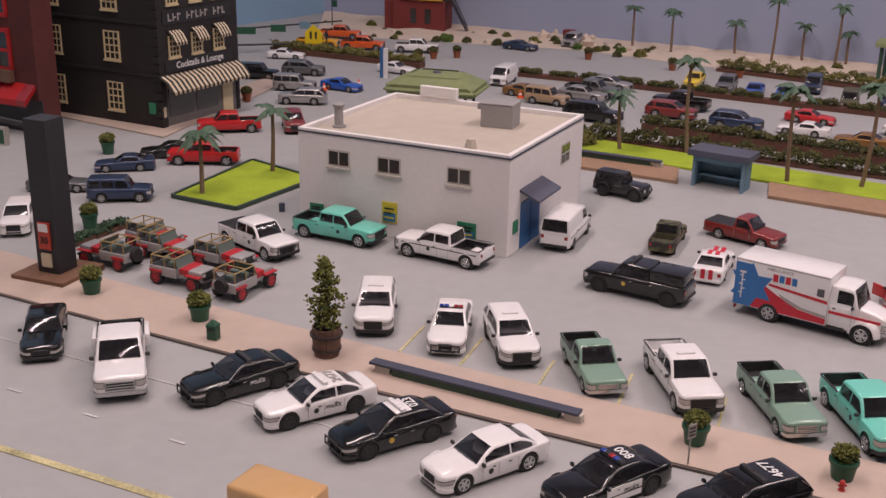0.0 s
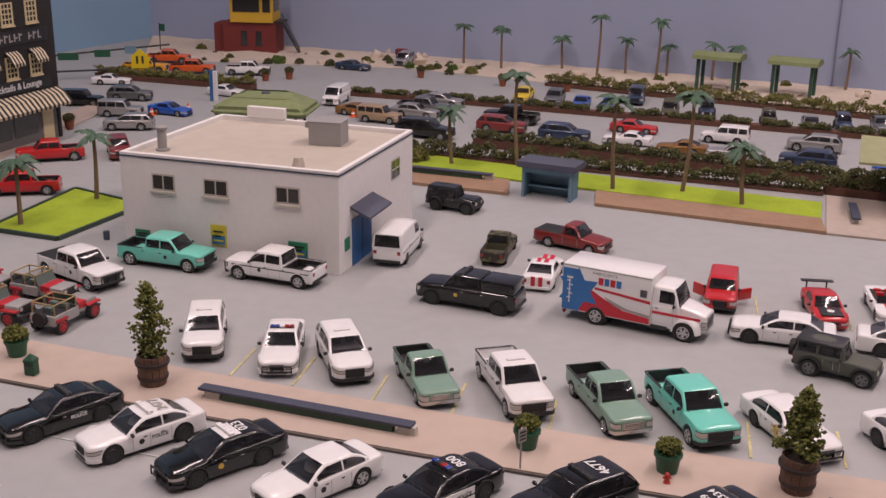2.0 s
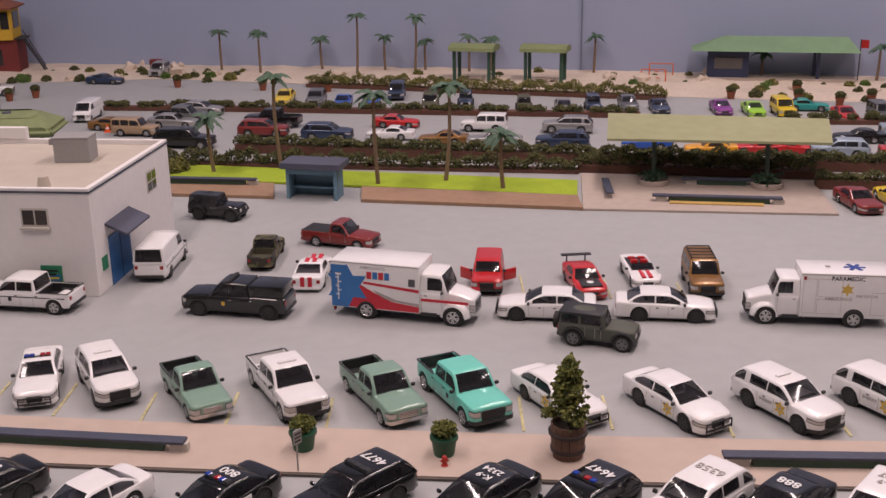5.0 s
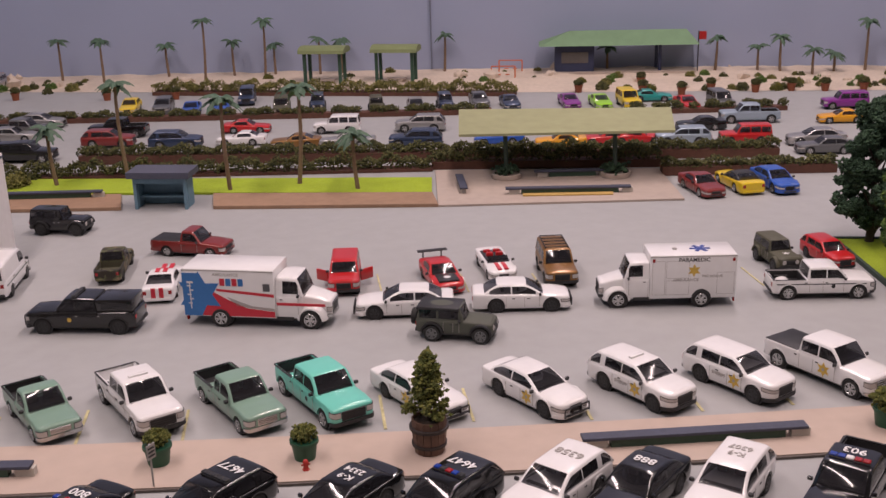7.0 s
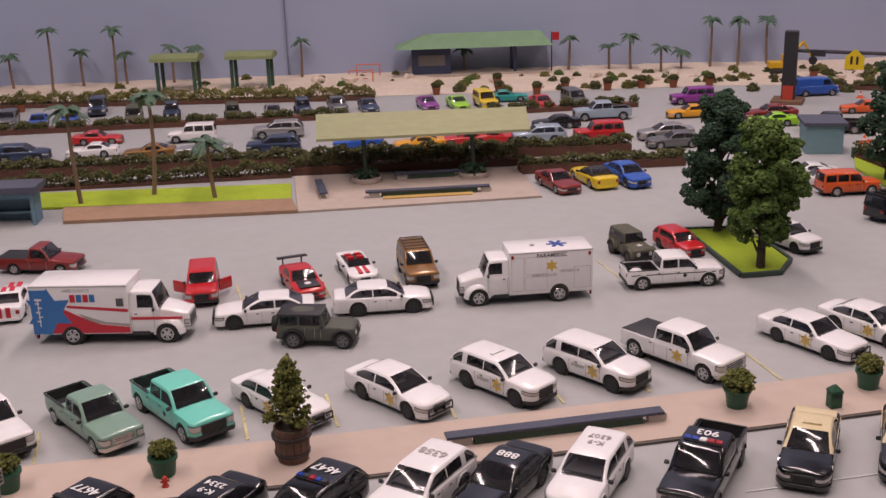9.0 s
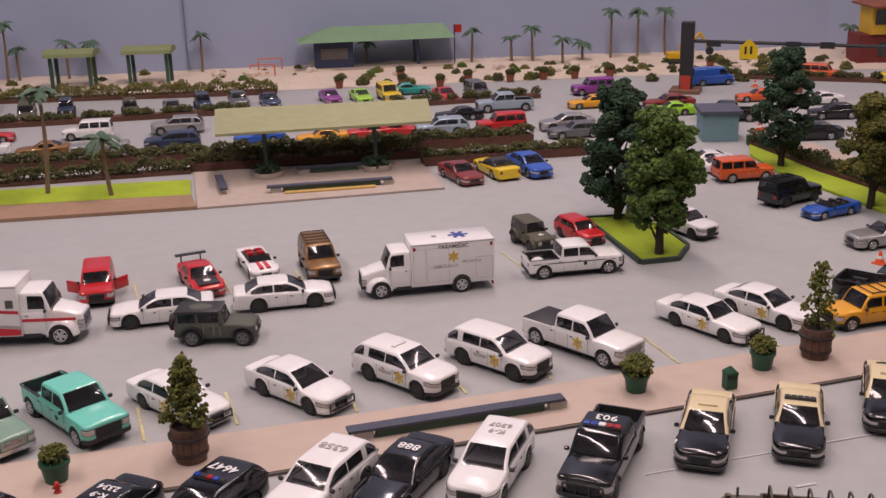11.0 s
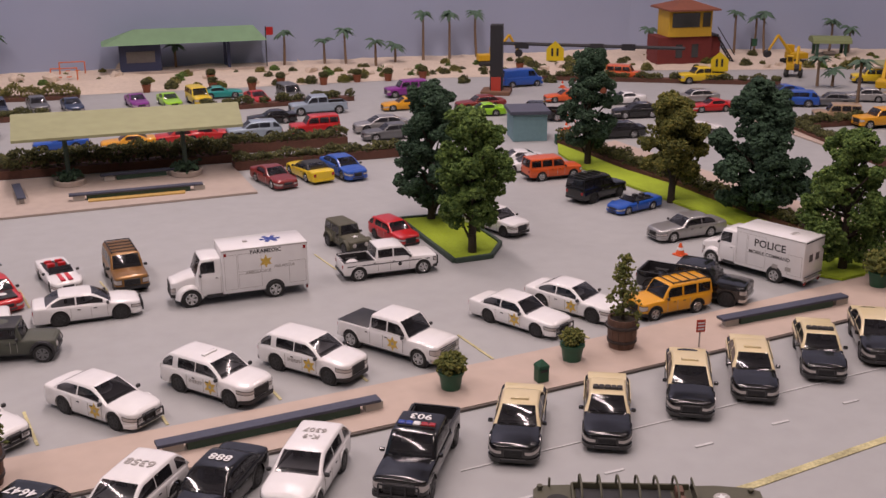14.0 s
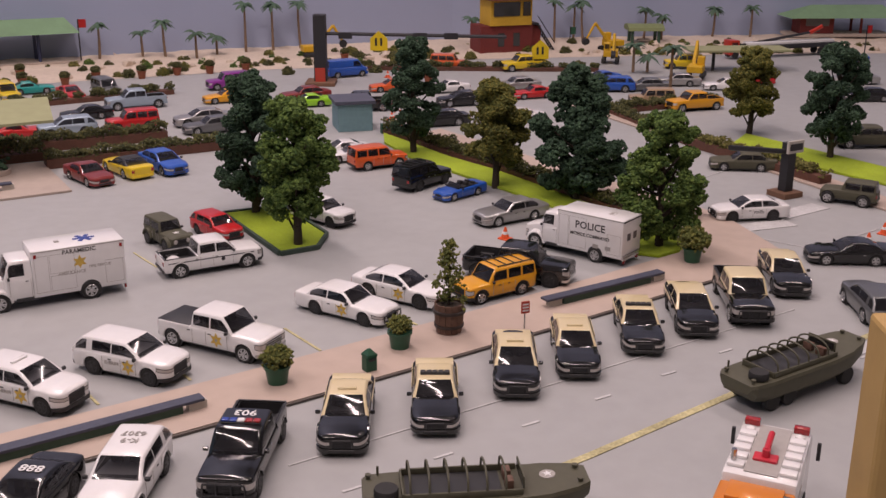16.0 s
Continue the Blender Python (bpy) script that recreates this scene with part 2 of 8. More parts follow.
M["camo"] = mat("camouflage_paint", (0.10, 0.105, 0.05), 0.6, var=0.15, scale=200)
cn = M["camo"].node_tree
blot = cn.nodes.new("ShaderNodeTexNoise")
blot.inputs["Scale"].default_value = 120.0
cco = cn.nodes.new("ShaderNodeTexCoord")
cn.links.new(cco.outputs["Object"], blot.inputs["Vector"])
edge = cn.nodes.new("ShaderNodeValToRGB")
edge.color_ramp.interpolation = "CONSTANT"
edge.color_ramp.elements[0].color = (0.028, 0.022, 0.014, 1)
edge.color_ramp.elements[1].position, edge.color_ramp.elements[1].color = 0.47, (0.085, 0.09, 0.04, 1)
tan_ = edge.color_ramp.elements.new(0.57)
tan_.color = (0.17, 0.13, 0.075, 1)
cn.links.new(blot.outputs["Fac"], edge.inputs["Fac"])
cn.links.new(edge.outputs[0], cn.nodes["Principled BSDF"].inputs["Base Color"])
WHITE = paint("white_car_paint", (0.765, 0.755, 0.75), 0.22)
BLACK = paint("black_car_paint", (0.008, 0.008, 0.009), 0.14, coat=0.5)
CREAM = paint("cream_car_paint", (0.66, 0.56, 0.34))
TEAL = paint("teal_car_paint", (0.16, 0.58, 0.47))
SAGE = paint("sage_green_car_paint", (0.20, 0.32, 0.25))
RED = paint("red_car_paint", (0.48, 0.015, 0.018))
MAROON = paint("dark_red_car_paint", (0.20, 0.022, 0.02))
SILVER = paint("silver_car_paint", (0.40, 0.395, 0.39), 0.3, 0.6)
GREY = paint("grey_car_paint", (0.16, 0.165, 0.17), 0.32, 0.5)
NAVY = paint("navy_car_paint", (0.035, 0.055, 0.11), 0.3, 0.3)
BLUE = paint("blue_car_paint", (0.02, 0.09, 0.42))
YELLOW = paint("yellow_car_paint", (0.72, 0.52, 0.02))
AMBERY = paint("orange_yellow_car_paint", (0.70, 0.33, 0.015))
ORANGE = paint("orange_car_paint", (0.62, 0.10, 0.02))
COPPER = paint("bronze_car_paint", (0.26, 0.13, 0.035), 0.35, 0.4)
TAN = paint("tan_car_paint", (0.36, 0.25, 0.15))
PURPLE = paint("purple_car_paint", (0.22, 0.03, 0.25))
LIME = paint("lime_car_paint", (0.30, 0.62, 0.03))
AQUA = paint("sea_green_car_paint", (0.02, 0.27, 0.25))
ICE = paint("ice_blue_car_paint", (0.36, 0.44, 0.52), 0.3, 0.3)

# length, width, height, wheelbase, tyre radius, front overhang, sill height, belt height,
# cabin: rear foot, rear top, front top, front foot (from the nose, as shares of the length), style
KINDS = {
    "sedan": dict(round=1, L=82, W=29.5, H=22.2, wb=45.5, r=5.5, fo=15.5, sill=3.6, belt=14.6, cab=(0.86, 0.72, 0.46, 0.33), hood=(12.8, 14.4), deck=15.2, wins=((0.10, 0.46), (0.485, 0.90))),
    "saloon": dict(round=1, L=80.5, W=30, H=23.2, wb=45.5, r=6.1, fo=15.5, sill=3.6, belt=15.4, cab=(0.90, 0.72, 0.47, 0.28), hood=(13.3, 15.2), deck=16.6, wins=((0.12, 0.47), (0.495, 0.88))),
    "fastback": dict(round=1, L=80, W=30, H=23, wb=48, r=6.2, fo=14.5, sill=3.4, belt=15.0, cab=(0.90, 0.70, 0.48, 0.31), hood=(13.6, 14.9), deck=16.4, wins=((0.14, 0.47), (0.495, 0.88))),
    "coupe": dict(round=1, L=74, W=29, H=20, wb=42, r=5.3, fo=14, sill=3.0, belt=13.2, cab=(0.88, 0.66, 0.50, 0.34), hood=(11.0, 12.8), deck=14.6, wins=((0.28, 0.80),)),
    "suv": dict(round=1, L=78, W=31, H=26.0, wb=45.5, r=6.3, fo=14.5, sill=4.6, belt=17.0, cab=(0.985, 0.87, 0.45, 0.275), hood=(16.2, 17.6), deck=17.0, wins=((0.055, 0.215), (0.30, 0.575), (0.59, 0.93))),
    "boxy": dict(L=72, W=29.5, H=28, wb=43, r=5.9, fo=12.5, sill=5.2, belt=17.0, cab=(0.99, 0.965, 0.40, 0.30), hood=(15.8, 16.8), deck=17.0, wins=((0.05, 0.30), (0.34, 0.60), (0.64, 0.92))),
    "jeep": dict(out=2.4, L=61, W=24.5, H=27, wb=38.5, r=6.6, fo=9, sill=6.2, belt=17.2, cab=(0.975, 0.95, 0.43, 0.38), hood=(15.8, 17.0), deck=17.2, wins=((0.05, 0.42), (0.47, 0.90))),
    "pickup": dict(L=91, W=31.5, H=29.5, wb=62, r=6.6, fo=14.5, sill=6.0, belt=19.0, cab=(0.655, 0.635, 0.375, 0.275), hood=(17.6, 18.6), deck=18.8, wins=((0.06, 0.46), (0.495, 0.93)), bed=(0.67, 0.98)),
    "ext_pickup": dict(L=88, W=30, H=28, wb=58, r=5.7, fo=14.0, sill=5.6, belt=17.2, cab=(0.60, 0.575, 0.385, 0.28), hood=(15.4, 17.0), deck=17.6, wins=((0.08, 0.36), (0.41, 0.86)), bed=(0.615, 0.98)),
    "short_pickup": dict(L=80, W=29.5, H=26.5, wb=47.5, r=5.5, fo=14.0, sill=5.0, belt=16.0, cab=(0.58, 0.55, 0.42, 0.31), hood=(13.8, 15.6), deck=16.2, wins=((0.14, 0.84),), bed=(0.60, 0.98)),
    "van": dict(L=76, W=30, H=31, wb=48, r=5.4, fo=12, sill=4.4, belt=18.5, cab=(0.99, 0.975, 0.26, 0.14), hood=(15.5, 18.2), deck=18.5, wins=((0.72, 0.93),)),
    "truck_cab": dict(L=118, W=35, H=41, wb=72, r=7.6, fo=16, sill=8.5, belt=27.0, cab=(0.365, 0.36, 0.225, 0.185), hood=(22.0, 27.0), deck=9.5, wins=((0.28, 0.86),), lorry=1),
}
CACHE = {}


def lerp_at(x, table):
    for (x0, v0), (x1, v1) in zip(table, table[1:]):
        if x <= x1:
            return v0 + (v1 - v0) * max(0.0, (x - x0)) / max(1e-6, x1 - x0)
    return table[-1][1]


def plan_share(s, x):
    """Half width in plan as a share: an elliptic nose and tail."""
    nose, tail = s["L"] / 2, -s["L"] / 2
    if s.get("lorry"):
        foot = nose - s["cab"][3] * s["L"]
        return lerp_at(x, [(tail, 1.0), (foot - 1.0, 1.0), (foot + 1.5, 0.76), (nose - 4, 0.66), (nose - 1, 0.62), (nose, 0.56)])
    flat, deep = (0.62, 9.5) if s.get("round") else (0.80, 5.0)
    d, e = max(0.0, min(1.0, (nose - x) / deep)), max(0.0, min(1.0, (x - tail) / 8.0))
    return min(flat + (1 - flat) * (1 - (1 - d) ** 2.3) ** 0.62, 0.80 + 0.20 * (1 - (1 - e) ** 2.6) ** 0.55)


def wrap_strip(s, y0, depth, z0, z1, z0e, z1e, sd=0, proud=0.18, thick=1.4):
    """A strip laid round the nose from half width y0 (or right across) back to depth; its height runs from z0, z1 to z0e, z1e."""
    nose, hw = s["L"] / 2, s["W"] / 2
    ds = [d for d in (0.0, 0.15, 0.45, 1.0, 1.8, 2.8, 4.2, 6.0, 8.0) if d < depth] + [depth]
    side = [(nose - d, hw * plan_share(s, nose - d)) for d in ds]
    side = [(nose, y0)] + [p for p in side if p[1] > y0 + 0.2]
    if sd == 0:
        line_ = [(x, -y) for x, y in reversed(side[1:])] + side[1:]
    else:
        line_ = [(x, sd * y) for x, y in side]
    bm, rows = bmesh.new(), []
    for i, (x, y) in enumerate(line_):
        f = (nose - x) / depth
        lo, hi = z0 + (z0e - z0) * f, z1 + (z1e - z1) * f
        out = Vector((0.35 + 0.65 * (1 - min(1, f * 2.2)), (1 if y > 0 else -1) * min(1, f * 2.2), 0)).normalized()
        o_, i_ = Vector((x, y, 0)) + out * proud, Vector((x, y, 0)) - out * thick
        rows.append([bm.verts.new((o_.x, o_.y, lo + 0.15)), bm.verts.new((o_.x, o_.y, hi - 0.15)), bm.verts.new((i_.x, i_.y, hi)), bm.verts.new((i_.x, i_.y, lo))])
    for p, q in zip(rows, rows[1:]):
        for k in range(4):
            bm.faces.new((p[k], q[k], q[(k + 1) % 4], p[(k + 1) % 4]))
    bm.faces.new(rows[0])
    bm.faces.new(rows[-1][::-1])
    bmesh.ops.recalc_face_normals(bm, faces=bm.faces)
    return bm


def body_bmesh(s):
    """The lower body: sections lofted from tail to nose, with real wheel arches and, for a pickup, an open bed."""
    L, hw, r = s["L"], s["W"] / 2, s["r"]
    nose, tail = L / 2, -L / 2
    axles = (nose - s["fo"], nose - s["fo"] - s["wb"])
    R = r * 1.20
    rd, lorry = s.get("round"), s.get("lorry")
    ends = (0.0, 0.12, 0.4, 0.9, 1.6, 2.6, 4.0, 6.0, 9.0)
    xs = {tail + e for e in ends} | {nose - e for e in ends}
    for a in axles:
        xs |= {a + R * math.cos(math.pi * i / 12) for i in range(13)} | {a - R - 0.02, a + R + 0.02}
    cab = [nose - c * L for c in s["cab"]]
    xs |= {c for c in cab if tail + 3 < c < nose - 3}
    xs |= {tail + 3 + (L - 6) * i / 12 for i in range(13)}
    bed = None
    if "bed" in s:
        bed = (nose - s["bed"][1] * L, nose - s["bed"][0] * L)
        xs |= {bed[0] - 0.01, bed[0], bed[1], bed[1] + 0.01}
    hz = s["hood"]
    drop = (2.7, 1.9, 1.2, 0.65, 0.3, 0.1, 0.0) if rd else (2.2, 1.4, 0.8, 0.35, 0.1, 0.0, 0.0)
    top = [(tail + e, s["deck"] - d * 0.8) for e, d in zip(ends, drop)]
    top += [(cab[0] if not bed else bed[1], s["deck"])]
    top += [(cab[3], hz[1]), (cab[3] + (nose - cab[3]) * 0.5, hz[1] * 0.42 + hz[0] * 0.58 + 0.3)]
    top += [(nose - e, hz[0] - d) for e, d in zip(ends, drop)]
    if s["deck"] < s["belt"] - 3:
        top += [(cab[0] + 0.2, s["deck"]), (cab[0] + 0.4, s["belt"] - 0.4)]
        xs |= {cab[0] + 0.2, cab[0] + 0.4}
    top.sort(key=lambda p: p[0])
    bm = bmesh.new()
    rows = []
    for x in sorted(xs):
        zt, w = lerp_at(x, top), hw * plan_share(s, x)
        zb = s["sill"] + max(0.0, 1.5 - min(nose - x, x - tail) * 1.1)
        for a in axles:
            if abs(x - a) <= R + 1e-4 and not (lorry and x > cab[3] + 1):
                zb = max(zb, r + math.sqrt(max(0.0, R * R - (x - a) ** 2)) * 0.98)
        if lorry and x > cab[3] + 1:
            zb = s["sill"] + 2.5
        zb = min(zb, zt - 1.6)
        span = zt - s["sill"]
        zm = max(zb + 0.25, s["sill"] + span * 0.40)
        zs = max(zm + 0.25, s["sill"] + span * 0.70)
        zh = max(zs + 0.2, zt - 1.5)
        foot = [(w * 0.925, zb), (w * 0.975, zb + (zm - zb) * 0.35), (w, zm), (w * 0.992, zs)]
        if bed and bed[0] <= x <= bed[1]:
            half = foot + [(w * 0.985, zh), (w * 0.975, zt - 0.25), (w * 0.955, zt), (w * 0.96 - 1.3, zt), (w * 0.96 - 1.3, s["sill"] + 4.5)]
        else:
            crown = 1.0 if cab[3] < x < nose - 2 else 0.4
            half = foot + [(w * 0.972, zh), (w * 0.945, zt - 0.55), (w * 0.885, zt - 0.05), (w * 0.60, zt + crown * 0.62), (w * 0.18, zt + crown)]
        row = [bm.verts.new((x, y, z)) for y, z in half] + [bm.verts.new((x, -y, z)) for y, z in reversed(half)]
        rows.append(row)
    n = len(rows[0])
    for a, b in zip(rows, rows[1:]):
        for i in range(n):
            bm.faces.new((a[i], b[i], b[(i + 1) % n], a[(i + 1) % n]))
    bm.faces.new(rows[0])
    bm.faces.new(rows[-1][::-1])
    bmesh.ops.recalc_face_normals(bm, faces=bm.faces)
    return bm


def cabin_corners(s, lift=0.0):
    L = s["L"]
    x = [L / 2 - c * L for c in s["cab"]]
    wb, wt, zb, zt = s["W"] / 2 * 0.94, s["W"] / 2 * (0.75 if s["H"] < 26 else 0.79 if s.get("round") else 0.84), s["belt"] - 0.6, s["H"]
    return x, wb, wt, zb, zt


def cabin_pieces(s):
    """The greenhouse as one curved shell, split into paint, windscreen, rear window and side windows."""
    x, wb, wt, zb, zt = cabin_corners(s)
    hr = zt - zb
    span = x[3] - x[0]
    wins = [(x[0] + u0 * span, x[0] + u1 * span) for u0, u1 in s["wins"]]
    fx = [x[3] - (x[3] - x[2]) * t for t in (0.0, 0.05, 0.18, 0.34, 0.5, 0.65, 0.78, 0.90, 1.0)]
    rx = [x[0] + (x[1] - x[0]) * t for t in (0.0, 0.08, 0.25, 0.45, 0.65, 0.85, 1.0)]
    xs = sorted(set(fx + rx + [v for q in wins for v in q] + [x[1] + (x[2] - x[1]) * t for t in (0.25, 0.5, 0.75)]))
    xs = [v for i, v in enumerate(xs) if i == 0 or v - xs[i - 1] > 0.02]

    def section(v):
        if v > x[2]:
            t = (x[3] - v) / (x[3] - x[2])
            f, bow = 1 - (1 - t) ** 1.30, 1.8 * (1 - t) + 0.4
        elif v < x[1]:
            t = (v - x[0]) / (x[1] - x[0])
            f, bow = 1 - (1 - t) ** 1.45, -1.2 * (1 - t) - 0.2
        else:
            t = (v - x[1]) / (x[2] - x[1])
            f, bow = 1.0 + 0.030 * math.sin(math.pi * t), 0.4 * t - 0.2 * (1 - t)
        h = hr * f
        side = lambda g: wb - (wb - wt) * g * f
        top = side(1.0)
        return [(v, wb, zb - 0.6), (v, side(0.15), zb + 0.15 * h), (v, side(0.50) + 0.12, zb + 0.5 * h), (v, side(0.81), zb + 0.81 * h), (v + bow * 0.05, side(0.94) * 0.988, zb + 0.925 * h), (v + bow * 0.2, top * 0.935, zb + 0.978 * h), (v + bow * 0.35, top * 0.87, zb + 0.998 * h), (v + bow * 0.8, top * 0.48, zb + 1.014 * h), (v + bow, 0, zb + 1.02 * h)]

    rows = [section(v) for v in xs]
    pieces = {}

    def quad(key, pts):
        pieces.setdefault(key, []).append(pts)

    for i in range(len(xs) - 1):
        a, b, mid = rows[i], rows[i + 1], (xs[i] + xs[i + 1]) / 2
        for sd in (1, -1):
            m = [[(px, sd * py, pz) for px, py, pz in r] for r in (a, b)]
            for j in range(8):
                key = "cabin"
                if j in (1, 2):
                    for k, (w0, w1) in enumerate(wins):
                        if w0 <= mid <= w1:
                            key = ("side", sd, k)
                if j in (6, 7):
                    tf = (x[3] - mid) / (x[3] - x[2])
                    tr = (mid - x[0]) / (x[1] - x[0])
                    if 0.05 < tf < 0.90:
                        key = "front"
                    elif 0.08 < tr < 0.85:
                        key = "rear"
                quad(key, [m[0][j], m[1][j], m[1][j + 1], m[0][j + 1]])
    made = {}
    for key, quads in pieces.items():
        bm = bmesh.new()
        seen = {}
        for q_ in quads:
            vs = []
            for c in q_:
                kk = tuple(round(v, 3) for v in c)
                if kk not in seen:
                    seen[kk] = bm.verts.new(c)
                if seen[kk] not in vs:
                    vs.append(seen[kk])
            if len(vs) > 2:
                try:
                    bm.faces.new(vs)
                except ValueError:
                    pass
        bmesh.ops.recalc_face_normals(bm, faces=bm.faces)
        ctr = Vector(((x[0] + x[3]) / 2, 0, zb))
        f0 = max(bm.faces, key=lambda f: f.calc_area())
        if (f0.calc_center_median() - ctr).dot(f0.normal) < 0:
            bmesh.ops.reverse_faces(bm, faces=bm.faces)
        made[key] = bm
    return made


def slab(corners, out, thick=0.35, bm=None):
    """A thin plate over four corners, set proud along the direction out."""
    bm = bm or bmesh.new()
    out = Vector(out).normalized()
    a = [bm.verts.new(Vector(c) - out * thick) for c in corners]
    b = [bm.verts.new(Vector(c) + out * 0.16) for c in corners]
    bm.faces.new(a[::-1])
    bm.faces.new(b)
    for i in range(len(a)):
        j = (i + 1) % len(a)
        bm.faces.new((a[i], a[j], b[j], b[i]))
    bmesh.ops.recalc_face_normals(bm, faces=bm.faces)
    return bm


def tyre_bmesh(r, w):
    p = [(r * 0.62, -w / 2), (r * 0.93, -w / 2), (r, -w * 0.36), (r, w * 0.36), (r * 0.93, w / 2), (r * 0.62, w / 2)]
    return lathe(p, 20, m=Matrix.Rotation(radians(-90), 4, "X"))


def rim_bmesh(r, w):
    """A dished rim with ten flat spokes in pairs, its face towards +y."""
    t = Matrix.Rotation(radians(-90), 4, "X")
    bm = lathe([(r * 0.60, w * 0.40), (r * 0.68, w * 0.51), (r * 0.66, w * 0.55), (r * 0.58, w * 0.54), (r * 0.54, w * 0.44)], 20, m=t, caps=False)
    for i in range(10):
        turn = 2 * math.pi * (i // 2) / 5 + (0.22 if i % 2 else -0.22)
        box(-r * 0.075, r * 0.075, r * 0.10, r * 0.57, w * 0.45, w * 0.535, bm=bm, m=t @ Matrix.Rotation(turn, 4, "Z"))
    lathe([(r * 0.22, w * 0.44), (r * 0.20, w * 0.555), (r * 0.12, w * 0.575)], 10, bm, t)
    return bm


def cab_interior(s):
    """Dashboard, seats and rear bench under the glass."""
    x, wb, wt, zb, zt = cabin_corners(s)
    w, h = wt * 0.86, (zt - zb)
    bm = box(x[0] + 2.5, x[3] - 1.2, -wb * 0.90, wb * 0.90, zb - 1.5, zb + 1.15)
    box(x[3] - 5.5, x[3] - 2.5, -w, w, zb + 1.1, zb + 1.9, 0.3, bm=bm, seg=1)
    f = x[2] - (x[2] - x[1]) * 0.12
    for y in (-0.48, 0.48):
        box(f - 3.2, f - 1.2, w * y - w * 0.30, w * y + w * 0.30, zb + 1.1, zb + h * 0.70, 0.5, bm=bm, seg=1)
        box(f - 2.9, f - 1.7, w * y - w * 0.15, w * y + w * 0.15, zb + h * 0.70, zb + h * 0.86, 0.3, bm=bm, seg=1)
    g = x[1] + (x[2] - x[1]) * 0.18
    if f - g > 10:
        box(g - 2.5, g, -w * 0.85, w * 0.85, zb + 1.1, zb + h * 0.62, 0.5, bm=bm, seg=1)
    return bm


def wipers(s):
    x, wb, wt, zb, zt = cabin_corners(s)
    at = lambda t, y: (x[3] - (x[3] - x[2]) * t + 0.5 + 1.4 * (1 - t) * (1 - (y / wb) ** 2), y, zb + (zt - zb) * (1 - (1 - t) ** 1.3) * 1.02 + 0.25)
    bm = bmesh.new()
    for y in (-0.28, 0.34):
        rod(at(0.04, wb * y - 1), at(0.22, wb * (y - 0.40)), 0.22, bm, 5)
    for k in range(6):
        y0, y1 = wb * 0.82 * (k / 3 - 1), wb * 0.82 * ((k + 1) / 3 - 1)
        rod(at(0.0, y0), at(0.0, y1), 0.42, bm, 5)
    return bm


def front_wing(s, sd):
    """A rounded mudguard standing clear of a narrow bonnet."""
    hw, r, a = s["W"] / 2, s["r"], s["L"] / 2 - s["fo"]
    bm = bmesh.new()
    rows = []
    for i in range(15):
        t = math.pi * (-0.02 + 1.04 * i / 14)
        q = []
        for rr, y in ((1.14, 0.62), (1.40, 0.58), (1.62, 0.66), (1.52, 0.84), (1.36, 0.96), (1.22, 1.0), (1.14, 0.985)):
            q.append(bm.verts.new((a + r * rr * math.cos(t) * (1.06 if math.cos(t) > 0 else 1.0), sd * hw * y, r + r * rr * math.sin(t) * 0.98)))
        rows.append(q)
    for p, q in zip(rows, rows[1:]):
        for i in range(7):
            bm.faces.new((p[i], q[i], q[(i + 1) % 7], p[(i + 1) % 7]))
    bm.faces.new(rows[0])
    bm.faces.new(rows[-1][::-1])
    bmesh.ops.recalc_face_normals(bm, faces=bm.faces)
    return bm


class Kit:
    """Makes the parts of one vehicle under its holder."""

    def __init__(self, root, kind, k):
        self.root, self.kind, self.k = root, kind, k

    def add(self, name, make, material, parent=None, label="", smooth=30, key=(), at=None):
        key = (self.kind, name, round(self.k, 7), material.name, key)
        if key not in CACHE:
            me = make() if callable(make) else make
            if not isinstance(me, bpy.types.Mesh):
                me = mesh_of(name, me, material, smooth)
            me.transform(Matrix.Scale(self.k, 4))
            CACHE[key] = me
        ob = part(name, CACHE[key], material, parent or self.root, label)
        if at is not None:
            ob.location = [c * self.k for c in at[:3]]
            if len(at) > 3:
                ob.rotation_euler = [radians(a) for a in at[3:]]
        return ob


def star_bmesh(r, points=6, inner=0.5, thick=0.12):
    """A flat star facing +z."""
    p = []
    for i in range(points * 2):
        a = math.pi * i / points + math.pi / 2
        q = r if i % 2 == 0 else r * inner
        p.append((q * math.cos(a), q * math.sin(a)))
    return prism(p, 0, thick)


def push_bar(s):
    x, w, z = s["L"] / 2 + 1.4, s["W"] * 0.36, s["hood"][0] - 2.0
    bm = bmesh.new()
    for y in (-w, -w * 0.35, w * 0.35, w):
        rod((x, y, s["sill"] + 1), (x, y, z - (1.5 if abs(y) == w else 0)), 0.55, bm, 6)
    for zz in (s["sill"] + 2.2, z - 0.8):
        rod((x, -w, zz), (x, w, zz), 0.6, bm, 6)
    for y in (-w * 0.35, w * 0.35):
        rod((x, y, s["sill"] + 3), (x - 3, y, s["sill"] + 3), 0.5, bm, 6)
    return bm


